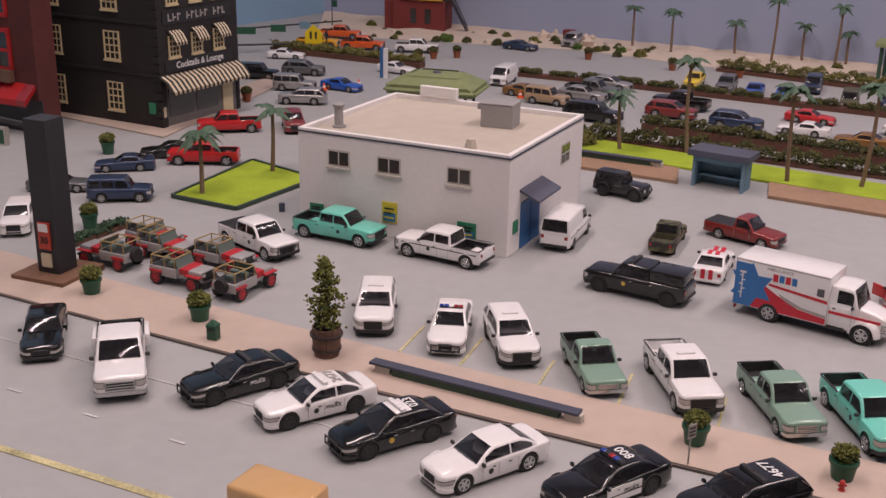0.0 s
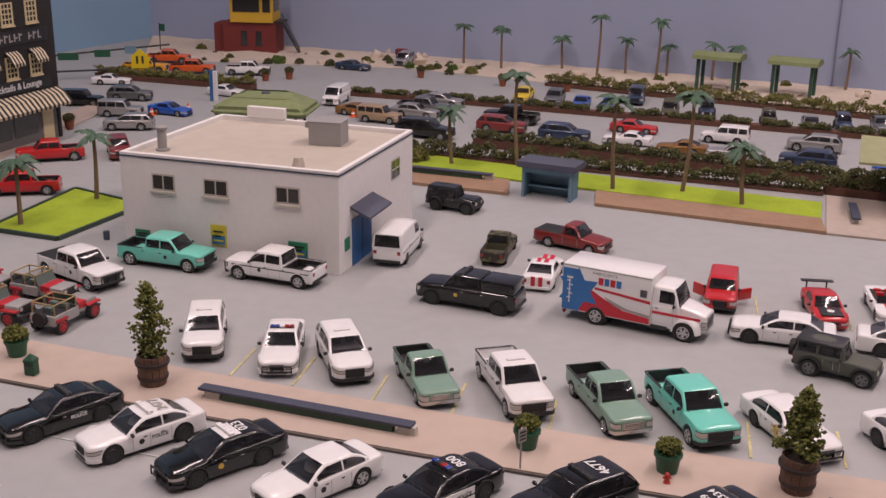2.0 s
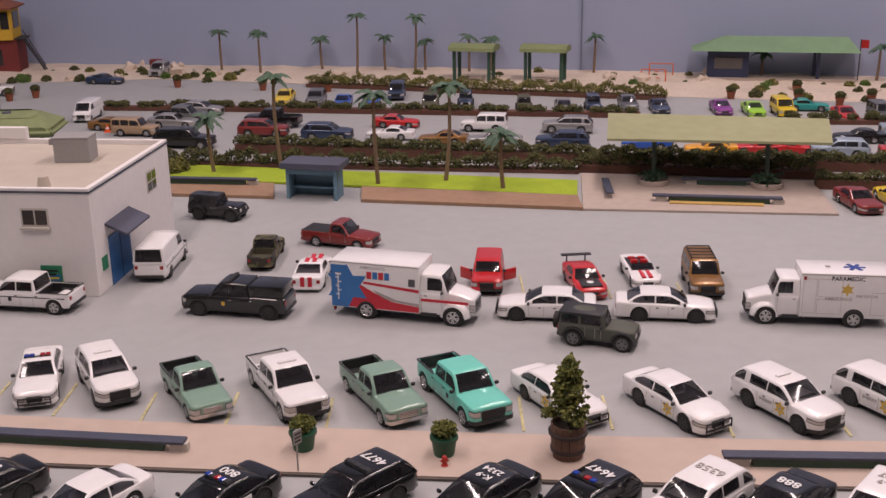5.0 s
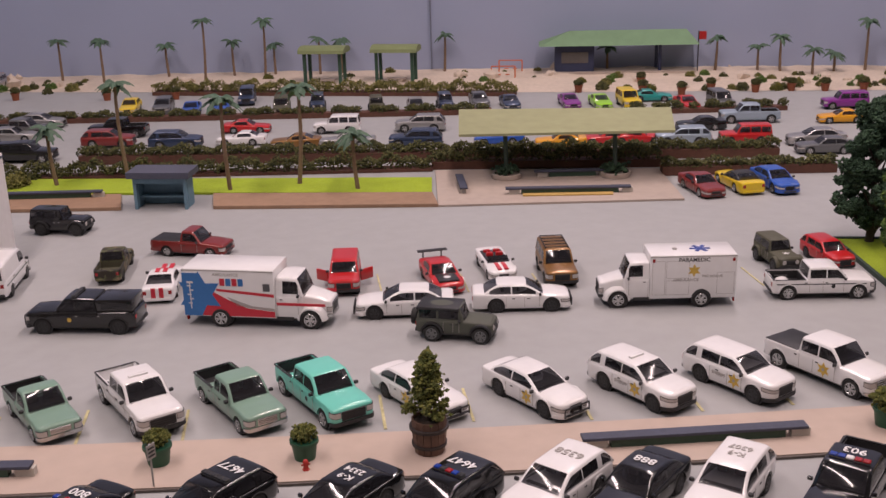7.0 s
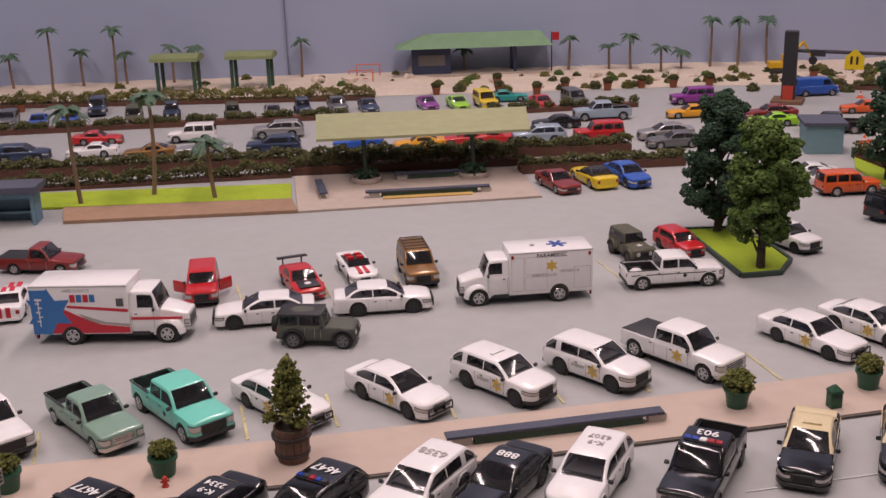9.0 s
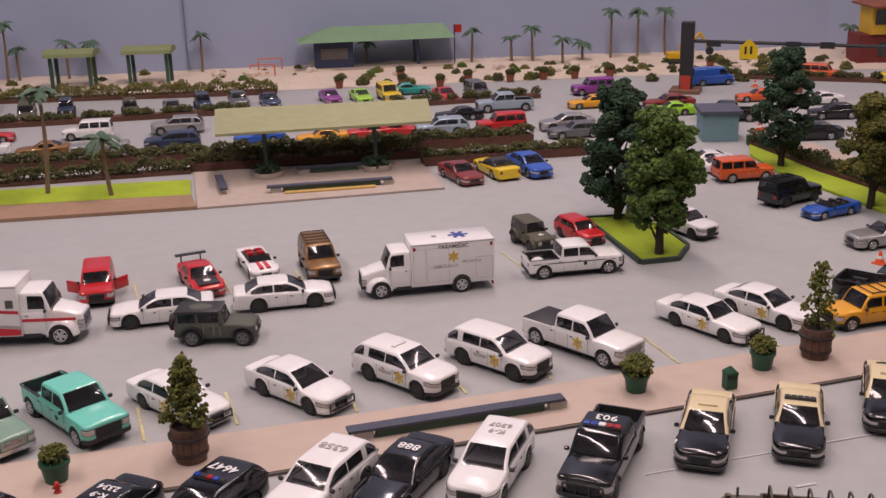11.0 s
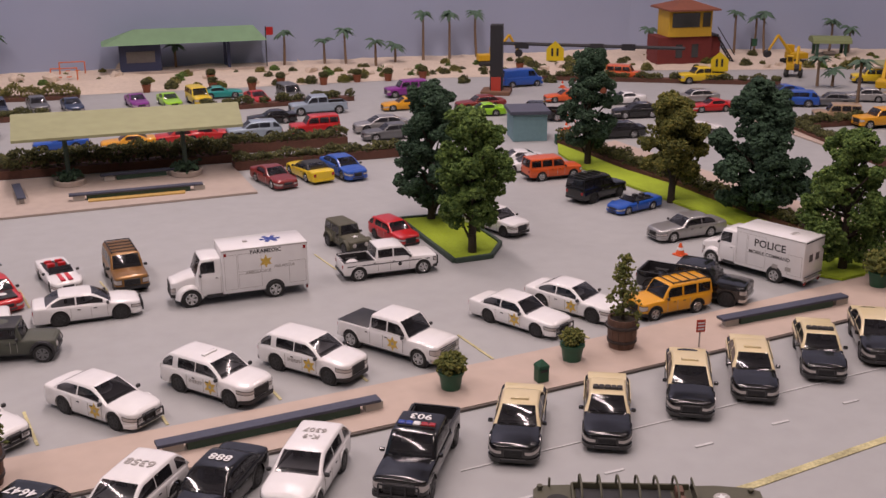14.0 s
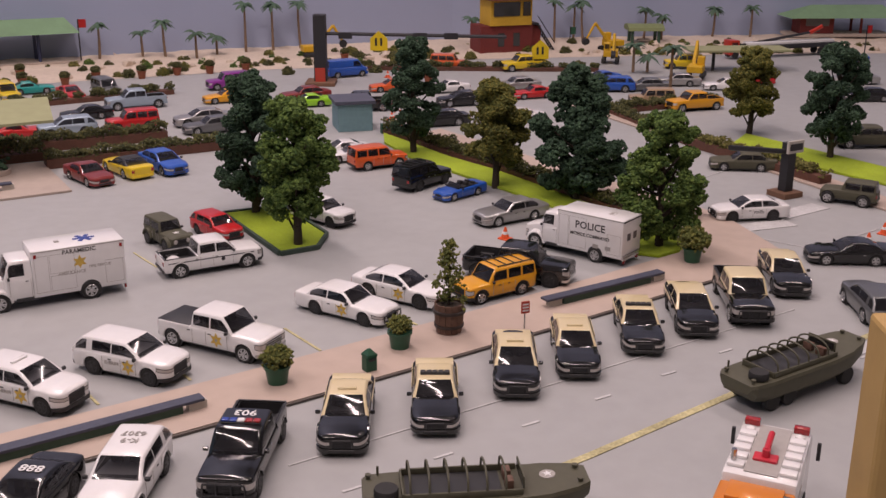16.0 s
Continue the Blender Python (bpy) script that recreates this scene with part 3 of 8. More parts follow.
def vehicle(name, kind, x, y, head, body, label, category="car", wb=None, roof=None, rims="steel", full=True, group="", z=0.0, cabin_paint=None, **o):
    """One model vehicle with its parts. o: light_bar, push, star, roof_text, door_text, liner, stripe, tailgate and the like."""
    s = dict(KINDS[kind])
    s.update(o.get("shape", {}))
    k = 0.001 * ((wb / s["wb"]) if wb else 1.0)
    mid = k * (s["L"] / 2 - s["fo"] - s["wb"] / 2)
    x, y = x - mid * math.cos(radians(head)), y - mid * math.sin(radians(head))
    root = holder(name, pose(x, y, z, 0, 0, head), label=label, category=category, group=group)
    q = Kit(root, kind + str(sorted(o.get("shape", {}).items())), k)
    cab_mat = cabin_paint or body
    L, W, H = s["L"], s["W"], s["H"]
    nose, tail, hw = L / 2, -L / 2, s["W"] / 2
    axles = (nose - s["fo"], nose - s["fo"] - s["wb"])
    q.add("body", lambda: body_bmesh(s), body, smooth=38)
    if not o.get("open_top"):
        have = (q.kind, "cabin", round(k, 7), cab_mat.name, ()) in CACHE
        cp_ = {} if have else cabin_pieces(s)
        if not have:
            CACHE[("keys", q.kind)] = list(cp_)
        for key in CACHE[("keys", q.kind)]:
            if key == "rear" and o.get("no_rear"):
                q.add("rear_panel", lambda: cp_.get(key) or cabin_pieces(s)[key], cab_mat, smooth=50)
                continue
            nm = {"cabin": "cabin", "front": "windscreen", "rear": "rear_window"}.get(key, "side_window")
            q.add(nm, lambda: cp_.get(key) or cabin_pieces(s)[key], cab_mat if key == "cabin" else M["glass"], smooth=50, key=() if nm != "side_window" else key)

    def underbody():
        """Floor pan, dark sills and wheel wells."""
        bm = box(tail + 4, nose - 4, -hw * 0.66, hw * 0.66, s["sill"] - 1.2, s["sill"] + 3.2)
        box(axles[1] + s["r"] * 1.15, axles[0] - s["r"] * 1.15, -hw * 0.90, hw * 0.90, s["sill"] - 0.9, s["sill"] + 1.0, bm=bm)
        for a in axles:
            for sd in (1, -1):
                lathe([(s["r"] * 1.21, 0), (s["r"] * 1.21, hw * 0.36)], 18, bm, Matrix.Translation((a, sd * hw * 0.91 if sd > 0 else -hw * 0.55, s["r"])) @ Matrix.Rotation(radians(90), 4, "X"))
        return bm

    q.add("underbody", underbody, M["plastic"])
    rim_mat = M["chrome"] if rims == "chrome" else (M["steel"] if rims == "steel" else rims)
    tw = 4.0 if s["H"] < 26 else 4.6
    for a in axles:
        for sd in (1, -1):
            ty = q.add("wheel", lambda: tyre_bmesh(s["r"], tw), M["rubber"], at=(a, sd * (hw - tw / 2 - 0.1 + s.get("out", 0)), s["r"]), smooth=40)
            rim = q.add("rim", lambda: rim_bmesh(s["r"], tw), rim_mat, parent=ty, smooth=30)
            if sd < 0:
                rim.rotation_euler = (0, 0, math.pi)
    hz = s["hood"][0]
    gw = 0.56 if "bed" in s and kind == "pickup" else 0.36 if s.get("round") and kind != "suv" else 0.46
    low = s["sill"]
    # nose: lamps, grille, bumper; tail: lamps, bumper
    bump = o.get("bumper", "black" if kind in ("suv", "pickup", "jeep", "boxy", "van") else "body")
    bump_mat = M["chrome"] if bump == "chrome" else M["plastic"] if bump == "black" else body
    rd = s.get("round")

    def lamp(sd, grow=0.0):
        """A swept-back lamp in plan, or a square one."""
        if kind == "jeep":
            return lathe([(2.3 + grow, 0), (2.3 + grow, 2.0 - grow), (1.4, 2.5 - grow)], 14, m=pose(nose - 1.8, sd * hw * 0.52, hz - 4.2, 0, 90, 0))
        g = grow * 0.6
        pr = 0.20 - grow * 0.12
        if rd:
            return wrap_strip(s, hw * 0.46 - g, 7.5 + g, hz - 5.4 - g, hz - 3.3 + g, hz - 4.2 - g, hz - 2.0 + g, sd, pr)
        if s.get("lorry"):
            return wrap_strip(s, hw * 0.42 - g, 3.4 + g, hz - 9.0 - g, hz - 5.5 + g, hz - 8.5 - g, hz - 5.0 + g, sd, pr)
        return wrap_strip(s, hw * 0.60 - g, 4.2 + g, hz - 6.2 - g, hz - 2.4 + g, hz - 5.2 - g, hz - 2.2 + g, sd, pr)

    def bumper():
        return wrap_strip(s, 0.0, 7.0 if rd else 4.5, low - 0.3, low + 2.7, low + 0.2, low + 2.4, 0, 0.55, 2.0)

    for sd in (1, -1):
        q.add("headlight", lambda: lamp(sd), o.get("lens", M["lamp_clear"]), key=sd)
        q.add("tail_light", lambda: box(tail - 0.18, tail + 1.4, sd * hw * 0.74 - 1.6, sd * hw * 0.74 + 1.6, s["deck"] - 6.0, s["deck"] - 2.4, 0.3, seg=1), M["lamp_red"], key=sd)
    def grille():
        bm = box(nose - 1.6, nose + 0.30, -hw * gw, hw * gw, low + 2.8, hz - 2.0, 0.3, seg=1)
        for i in range(4):
            zz = low + 3.6 + (hz - low - 6.6) * i / 3
            box(nose, nose + 0.62, -hw * gw * 0.94, hw * gw * 0.94, zz, zz + 0.5, bm=bm)
        return bm

    q.add("grille", grille, M["chrome"] if o.get("bumper") == "chrome" else M["plastic"])
    q.add("front_bumper", bumper, bump_mat, smooth=30)
    q.add("rear_bumper", lambda: box(tail - 0.7, tail + 2.5, -hw * 0.84, hw * 0.84, low, low + 3.0, 0.7), bump_mat)
    if bump == "body":
        q.add("air_intake", lambda: box(nose - 1.0, nose + 0.9, -hw * 0.5, hw * 0.5, low + 0.4, low + 2.2, 0.3, seg=1), M["plastic"])
    if "bed" in s and not o.get("cap"):
        b0, b1 = nose - s["bed"][1] * L + 0.3, nose - s["bed"][0] * L - 0.3
        fl, iw = low + 4.6, hw * 0.95 - 1.7

        def liner():
            bm = box(b0, b1, -iw, iw, fl, fl + 0.5)
            box(b0, b0 + 0.4, -iw, iw, fl + 0.5, s["deck"] - 0.6, bm=bm)
            box(b1 - 0.4, b1, -iw, iw, fl + 0.5, s["deck"] - 0.6, bm=bm)
            for sd in (1, -1):
                box(b0 + 0.4, b1 - 0.4, sd * iw - (0.4 if sd > 0 else 0), sd * iw + (0.4 if sd < 0 else 0), fl + 0.5, s["deck"] - 0.6, bm=bm)
                box(axles[1] - 6, axles[1] + 6, sd * iw - (3.2 if sd > 0 else 0), sd * iw + (3.2 if sd < 0 else 0), fl + 0.5, fl + 4, 0.4, bm=bm, seg=1)
            return bm

        q.add("bed_liner", liner, o.get("liner", M["plastic"]))
        if o.get("cover"):
            q.add("bed_cover", lambda: box(b0 - 0.6, b1 + 0.2, -hw * 0.93, hw * 0.93, s["deck"] - 0.2, s["deck"] + 0.5, 0.3), M["plastic"], label="black soft bed cover")
        def rails():
            bm = box(b0 - 1.4, b0 + 0.2, -hw * 0.92, hw * 0.92, s["deck"] - 0.1, s["deck"] + 0.25)
            for sd in (1, -1):
                box(b0 + 0.2, b1, sd * hw * 0.935 - 0.65, sd * hw * 0.935 + 0.65, s["deck"] - 0.1, s["deck"] + 0.25, bm=bm)
            return bm

        if full and not o.get("cover"):
            q.add("bed_rail_cap", rails, M["plastic"])
    if o.get("cap"):
        b0, b1 = nose - s["bed"][1] * L, nose - s["bed"][0] * L
        q.add("bed_cap", lambda: box(b0, b1 + 2, -hw * 0.88, hw * 0.88, s["deck"] - 0.4, H - 0.6, 1.3), body)
        for sd in (1, -1):
            q.add("cap_window", lambda: box(b0 + 4, b1 - 3, sd * hw * 0.88 - 0.2, sd * hw * 0.88 + 0.2, s["deck"] + 2.2, H - 3), M["glass"], key=sd)
    if not full:
        return root
    # close-up details
    if not o.get("open_top"):
        q.add("interior", lambda: cab_interior(s), M["cabin_trim"])
        q.add("wipers", lambda: wipers(s), M["plastic"])
    if s.get("lorry"):
        for sd in (1, -1):
            q.add("front_wing", lambda: front_wing(s, sd), body, key=sd, smooth=45)
    for sd in (1, -1):
        q.add("headlight_bezel", lambda: lamp(sd, 0.7), M["print_dark"], key=("bz", sd))
    if o.get("bumper") == "chrome":
        def slots():
            bm = bmesh.new()
            for k in range(3):
                zz = low + 3.6 + k * (hz - low - 5.6) / 3
                box(nose, nose + 0.6, -hw * gw * 0.92, hw * gw * 0.92, zz, zz + (hz - low - 5.6) / 3 - 0.9, bm=bm)
            return bm

        q.add("grille_slots", slots, M["print_dark"])
    cx, cwb, cwt, czb, czt = cabin_corners(s)
    mx = cx[3] - 2.5
    for sd in (1, -1):
        q.add("mirror", lambda: box(mx - 1.0, mx + 1.0, sd * (hw + 1.2) - 1.5, sd * (hw + 1.2) + 1.5, czb + 0.2, czb + 2.6, 0.5, seg=1), o.get("mirror_mat", M["plastic"] if body is not BLACK else body), key=sd)
        doors = [cx[3] - 3.0] + ([] if len(s["wins"]) < 2 else [(cx[3] - 3 + axles[1] + s["r"] * 1.5) / 2 + 1]) + [max(cx[0] + 1.5, axles[1] + s["r"] * 1.35)]

        def gaps():
            bm = bmesh.new()
            yy = sd * hw * 0.998
            for dx in doors:
                box(dx - 0.14, dx + 0.14, yy - 0.12, yy + 0.12, low + 1.6, s["belt"] - 1.6, bm=bm)
            return bm

        if body not in (BLACK,):
            q.add("door_gap", gaps, M["print_grey"], key=sd)
        for dx in doors[:-1]:
            q.add("door_handle", lambda: box(-1.2, 1.2, -0.25, 0.25, -0.35, 0.35, 0.1, seg=1), M["plastic"] if body is not BLACK else M["chrome"], at=(dx - (doors[0] - doors[1]) + 3.2, sd * hw * 0.995, s["belt"] - 3.0))
        for a in axles:
            q.add("wheel_arch_trim", lambda: arch_trim(s, (a,), sd), body if not o.get("flares") else M["plastic"], key=(sd, a))
    if o.get("push"):
        q.add("push_bar", lambda: push_bar(s), M["plastic"], label="black tubular push bar")
    bx = (cx[1] + cx[2]) / 2 + (cx[2] - cx[1]) * 0.22
    if o.get("roof_panel"):
        q.add("roof_panel", lambda: box(cx[1] + (cx[2] - cx[1]) * 0.40, cx[2] - 0.3, -cwt * 0.80, cwt * 0.80, H - 0.5, H + 0.5, 0.3), WHITE, label="white roof panel")
    if o.get("light_bar"):
        lb = o["light_bar"]
        bar = q.add("light_bar", lambda: box(bx - 2.0, bx + 2.0, -cwt * 0.84, cwt * 0.84, H + 0.2, H + 1.0, 0.3, seg=1), M["plastic"] if lb != "white" else M["print_white"])
        cols = {"redblue": [M["lamp_blue"], M["lamp_blue"], M["print_white"], M["lamp_red"], M["lamp_red"]], "dark": [M["steel"]] * 5, "white": [M["print_white"]] * 5, "multi": [M["lamp_blue"], M["steel"], M["lamp_red"], M["lamp_blue"], M["steel"]]}[lb]
        for i, c in enumerate(cols):
            y0 = -cwt * 0.84 + cwt * 1.68 * i / 5
            q.add("lens", lambda: box(bx - 1.9, bx + 1.9, y0 + 0.15, y0 + cwt * 1.68 / 5 - 0.15, H + 1.0, H + 2.3, 0.4, seg=1), c, parent=bar, key=(lb, i))
    elif o.get("roof_bar"):
        q.add("roof_pod", lambda: box(bx - 1.6, bx + 1.6, -cwt * 0.5, cwt * 0.5, H - 0.2, H + 1.7, 0.5), cab_mat)
    if o.get("roof_text"):
        words = o["roof_text"].split("|")
        colour = M["print_grey"] if cab_mat is not BLACK else M["print_white"]
        for i, wd in enumerate(words):
            q.add("roof_number", lambda: text_mesh(wd, 9.0 / len(words) ** 0.4, colour, 0.12), colour, key=wd, at=((cx[1] + cx[2]) / 2 - 1 - (i - (len(words) - 1) / 2) * 8.0 - (4.5 if o.get("light_bar") else 0), 0, H + 0.78, 0, 0, 90 if o.get("read_front") else -90))
    dz = low + (s["belt"] - low) * 0.52
    dx = (doors[0] + doors[min(1, len(doors) - 1)]) / 2
    for sd in (1, -1):
        yy = sd * (hw * 1.0 + 0.05)
        if o.get("star"):
            q.add("door_star", lambda: star_bmesh(5.6), M["gold"], at=(dx, yy, dz, 90, 0, 0 if sd < 0 else 180), label="gold six-pointed star")
            q.add("star_centre", lambda: lathe([(1.2, 0), (1.2, 0.22)], 12), M["print_grey"], at=(dx, yy, dz, 90, 0, 0 if sd < 0 else 180))
        if o.get("badge"):
            q.add("door_badge", lambda: lathe([(2.0, 0), (2.0, 0.14)], 6), M["gold"] if body is BLACK else M["print_dark"], at=(dx, yy, dz, 90, 0, 0 if sd < 0 else 180))
        if o.get("door_text"):
            c = M["print_white"] if body is BLACK and not o.get("door_panel") else M["print_grey"] if o.get("star") else M["print_dark"]
            q.add("door_lettering", lambda: text_mesh(o["door_text"], 3.4, c, 0.10), c, key=(o["door_text"],), at=(o.get("text_x", doors[-1] + 8), yy, dz + 0.6, 90, 0, 0 if sd < 0 else 180))
        if o.get("door_panel"):
            q.add("door_panel", lambda: slab([(doors[-1], sd * hw * 0.99, low + 1.2), (doors[0], sd * hw * 0.99, low + 1.2), (doors[0], sd * hw * 0.985, s["belt"] - 1), (doors[-1], sd * hw * 0.985, s["belt"] - 1)], (0, sd, 0), 0.3), WHITE, key=sd)
        if o.get("stripe"):
            q.add("side_stripe", lambda: slab([(tail + 4, sd * hw * 0.985, dz + 1.6), (nose - 8, sd * hw * 0.985, dz + 1.6), (nose - 8, sd * hw * 0.985, dz + 2.5), (tail + 4, sd * hw * 0.985, dz + 2.5)], (0, sd, 0), 0.2), o["stripe"], key=sd)
    return root


def arch_trim(s, axles, sd):
    bm = bmesh.new()
    r0, hw, rim_ = s["r"] * 1.18, s["W"] / 2, (1.5 if s.get("out") else 0.9)
    for a in axles:
        for i in range(10):
            t0, t1 = math.pi * (0.04 + 0.092 * i), math.pi * (0.04 + 0.092 * (i + 1))
            p = [(a + q * math.cos(t), s["r"] + q * math.sin(t)) for q, t in ((r0, t0), (r0 + rim_, t0), (r0 + rim_, t1), (r0, t1))]
            y0, y1 = sd * hw * 0.93, sd * (hw + 0.15 + s.get("out", 0))
            v = [bm.verts.new((x, y0, z)) for x, z in p] + [bm.verts.new((x, y1, z)) for x, z in p]
            for f in ((4, 5, 6, 7), (1, 2, 6, 5), (0, 3, 7, 4)):
                bm.faces.new([v[j] for j in f])
    bmesh.ops.recalc_face_normals(bm, faces=bm.faces)
    return bm


# ---- vehicles on the front row of the lot, noses to the pavement ----
FRONT = "parked in a row along the pavement"
vehicle("police_suv", "suv", -0.0105, 0.6657, -82, WHITE, "white police utility vehicle with black front bumper, unmarked doors", group=FRONT, roof_bar=True)
vehicle("police_sedan", "sedan", 0.0529, 0.6427, -88, WHITE, "white police sedan with red and blue light bar and push bar", group=FRONT, light_bar="redblue", push=True)
vehicle("police_suv", "suv", 0.1013, 0.6284, -73, WHITE, "white police utility vehicle with black front bumper, unmarked doors", group=FRONT, roof_bar=True)
vehicle("pickup_truck", "short_pickup", 0.1631, 0.5931, -73, SAGE, "sage green regular-cab pickup with chrome bumper", "pickup", group=FRONT, bumper="chrome", rims="chrome")
vehicle("pickup_truck", "pickup", 0.2248, 0.5822, -75, WHITE, "white crew-cab patrol pickup with pale empty bed", "pickup", group=FRONT, rims="chrome", liner=M["print_white"], roof_bar=True, stripe=M["print_grey"])
vehicle("pickup_truck", "ext_pickup", 0.2887, 0.5580, -75, SAGE, "sage green extended-cab pickup with chrome bumper", "pickup", group=FRONT, bumper="chrome", rims="chrome")
vehicle("pickup_truck", "pickup", 0.3429, 0.5457, -77, TEAL, "teal crew-cab pickup with black grille and bed", "pickup", group=FRONT, rims="chrome", badge=True)
vehicle("sheriff_sedan", "sedan", 0.4060, 0.5230, -73, WHITE, "white sheriff sedan with gold star on the doors", group=FRONT, star=True, push=True)
vehicle("sheriff_sedan", "saloon", 0.4797, 0.4964, -72, WHITE, "white sheriff sedan with gold star and black push bar", group=FRONT, star=True, push=True)
vehicle("sheriff_suv", "suv", 0.5506, 0.4763, -73, WHITE, "white sheriff utility vehicle with gold star on the doors", group=FRONT, star=True, door_text="SHERIFF", roof_bar=True)
vehicle("sheriff_suv", "suv", 0.6185, 0.4620, -73, WHITE, "white sheriff utility vehicle with gold star on the doors", group=FRONT, star=True, door_text="SHERIFF")
vehicle("sheriff_pickup", "pickup", 0.6831, 0.4513, -77, WHITE, "white sheriff crew-cab pickup with gold star and black bed cover", "pickup", group=FRONT, star=True, rims="chrome", cover=True, bumper="chrome")
vehicle("sheriff_sedan", "sedan", 0.7869, 0.4261, -82, WHITE, "white sheriff sedan with brown star and push bar", group=FRONT, star=True, push=True)
vehicle("sheriff_sedan", "fastback", 0.8391, 0.4183, -81, WHITE, "white sheriff fastback sedan with brown star", group=FRONT, star=True)
vehicle("off_road_suv", "boxy", 0.8917, 0.3700, 164, AMBERY, "orange-yellow square off-road vehicle with roof rack", group=FRONT, wb=40, rims="chrome", flares=True)
vehicle("pickup_truck", "pickup", 0.938, 0.378, -70, BLACK, "black crew-cab pickup with chrome grille", "pickup", group=FRONT, bumper="chrome", rims="steel", door_text="POLICE")

# ---- vehicles standing in the street ----
STREET = "slanted in a row along the street"
vehicle("black_sedan", "sedan", -0.2464, 0.5763, -67, BLACK, "plain glossy black sedan", group=STREET)
vehicle("dual_wheel_pickup", "pickup", -0.1690, 0.5385, -67, WHITE, "white heavy pickup with wide rear and chrome grille", "pickup", wb=68, group=STREET, bumper="chrome", rims="chrome")
vehicle("police_sedan", "fastback", -0.0795, 0.5275, -136, BLACK, "black police sedan with push bar", group=STREET, push=True, light_bar="dark", door_text="POLICE")
vehicle("police_sedan", "fastback", -0.0198, 0.5033, -140, WHITE, "white police sedan with dark lettering and white light bar", group=STREET, light_bar="white", door_text="POLICE", badge=True, roof_text="2477")
vehicle("police_sedan", "saloon", 0.0370, 0.4743, -140, BLACK, "black police sedan with white roof and gold badge", group=STREET, push=True, badge=True, roof_text="023", light_bar="white", roof_panel=True)
vehicle("police_sedan", "fastback", 0.0994, 0.4478, -138, WHITE, "white police sedan with silver five-spoke wheels", group=STREET, rims="chrome", badge=True)
vehicle("police_sedan", "fastback", 0.172, 0.434, -139, BLACK, "black police sedan with white doors", group=STREET, door_panel=True, door_text="POLICE", light_bar="multi", roof_text="800")
vehicle("police_suv", "suv", 0.2480, 0.4230, -147, BLACK, "black police utility vehicle with white roof number", group=STREET, roof_text="4677", light_bar="dark")
vehicle("police_sedan", "saloon", 0.3165, 0.401, -147, BLACK, "black police dog-unit sedan with white roof lettering", group=STREET, roof_text="K-9|2334")
vehicle("police_suv", "suv", 0.3695, 0.379, -148, BLACK, "black police utility vehicle with coloured light bar", group=STREET, roof_text="4647", light_bar="multi")
vehicle("police_suv", "suv", 0.4330, 0.369, -149, WHITE, "white police utility vehicle with dark roof number", group=STREET, roof_text="6358")
vehicle("police_sedan", "fastback", 0.4760, 0.353, -148, BLACK, "black police sedan with grey roof number", group=STREET, roof_text="888")
vehicle("police_suv", "suv", 0.5230, 0.3335, -143, WHITE, "white police dog-unit utility vehicle with dark roof lettering", group=STREET, roof_text="K-9|6307")
vehicle("police_pickup", "pickup", 0.5850, 0.3090, -144, BLACK, "black police pickup with red and blue light bar", "pickup", group=STREET, light_bar="redblue", push=True, roof_text="903")
for px, py, hd, kd, lb in ((0.6554, 0.2983, -140, "fastback", "white"), (0.7074, 0.2728, -139, "sedan", "dark"), (0.7797, 0.2644, -141, "saloon", "white"), (0.8305, 0.2505, -141, "sedan", "white"), (0.8937, 0.2374, -142, "sedan", "dark"), (0.9469, 0.2232, -142, "saloon", ""), (1.0710, 0.2038, -144, "fastback", "")):
    vehicle("trooper_sedan", kd, px, py, hd, BLACK, "black highway patrol sedan with cream roof and boot", group=STREET, cabin_paint=CREAM, cream_boot=True, rims="steel", lens=M["lamp_clear"], **({"roof_bar": True} if lb == "white" else {"light_bar": "dark"} if lb else {}))
vehicle("trooper_pickup", "pickup", 0.9977, 0.2063, -143, BLACK, "black highway patrol pickup with cream roof", "pickup", group=STREET, cabin_paint=CREAM, push=True, rims="chrome")
vehicle("black_coupe", "coupe", 1.1615, 0.1858, 127, BLACK, "glossy black coupe with silver wheels", rims="chrome")

# ---- vehicles in the middle of the lot ----
MID = "standing across the middle of the lot"
vehicle("patrol_pickup", "pickup", -0.1530, 0.8111, -37, WHITE, "white crew-cab pickup with black push bar and bed cover", "pickup", group=MID, push=True, cover=True, rims="chrome", badge=True)
vehicle("pickup_truck", "pickup", -0.0854, 0.8564, -19, TEAL, "teal crew-cab pickup with black bed", "pickup", group=MID, rims="chrome", badge=True)
vehicle("patrol_pickup", "pickup", 0.0231, 0.8187, 158, WHITE, "white crew-cab pickup with dark side stripe and black bed", "pickup", group=MID, push=True, rims="chrome", stripe=M["print_dark"], badge=True)
vehicle("police_pickup", "pickup", 0.2001, 0.7619, 156, BLACK, "black police pickup with bed cap and light bar", "pickup", group=MID, cap=True, push=True, light_bar="dark", badge=True)
vehicle("panel_van", "van", 0.1326, 0.8962, 76, WHITE, "white panel van with green side stripe", "van", group=MID, wb=50, stripe=M["edge_green"])
vehicle("camouflage_pickup", "ext_pickup", 0.2310, 0.8980, 76, M["camo"], "olive and tan camouflage military pickup", "pickup", group=MID, wb=48, liner=M["olive"])
vehicle("pickup_truck", "short_pickup", 0.3088, 0.9264, -34, MAROON, "dark red pickup with black bed cover and bright wheels", "pickup", group=MID, wb=46, rims="chrome", cover=True)
vehicle("sports_coupe", "coupe", 0.2693, 0.8317, 75, WHITE, "white sports coupe with twin red stripes", group=MID, rims="chrome")
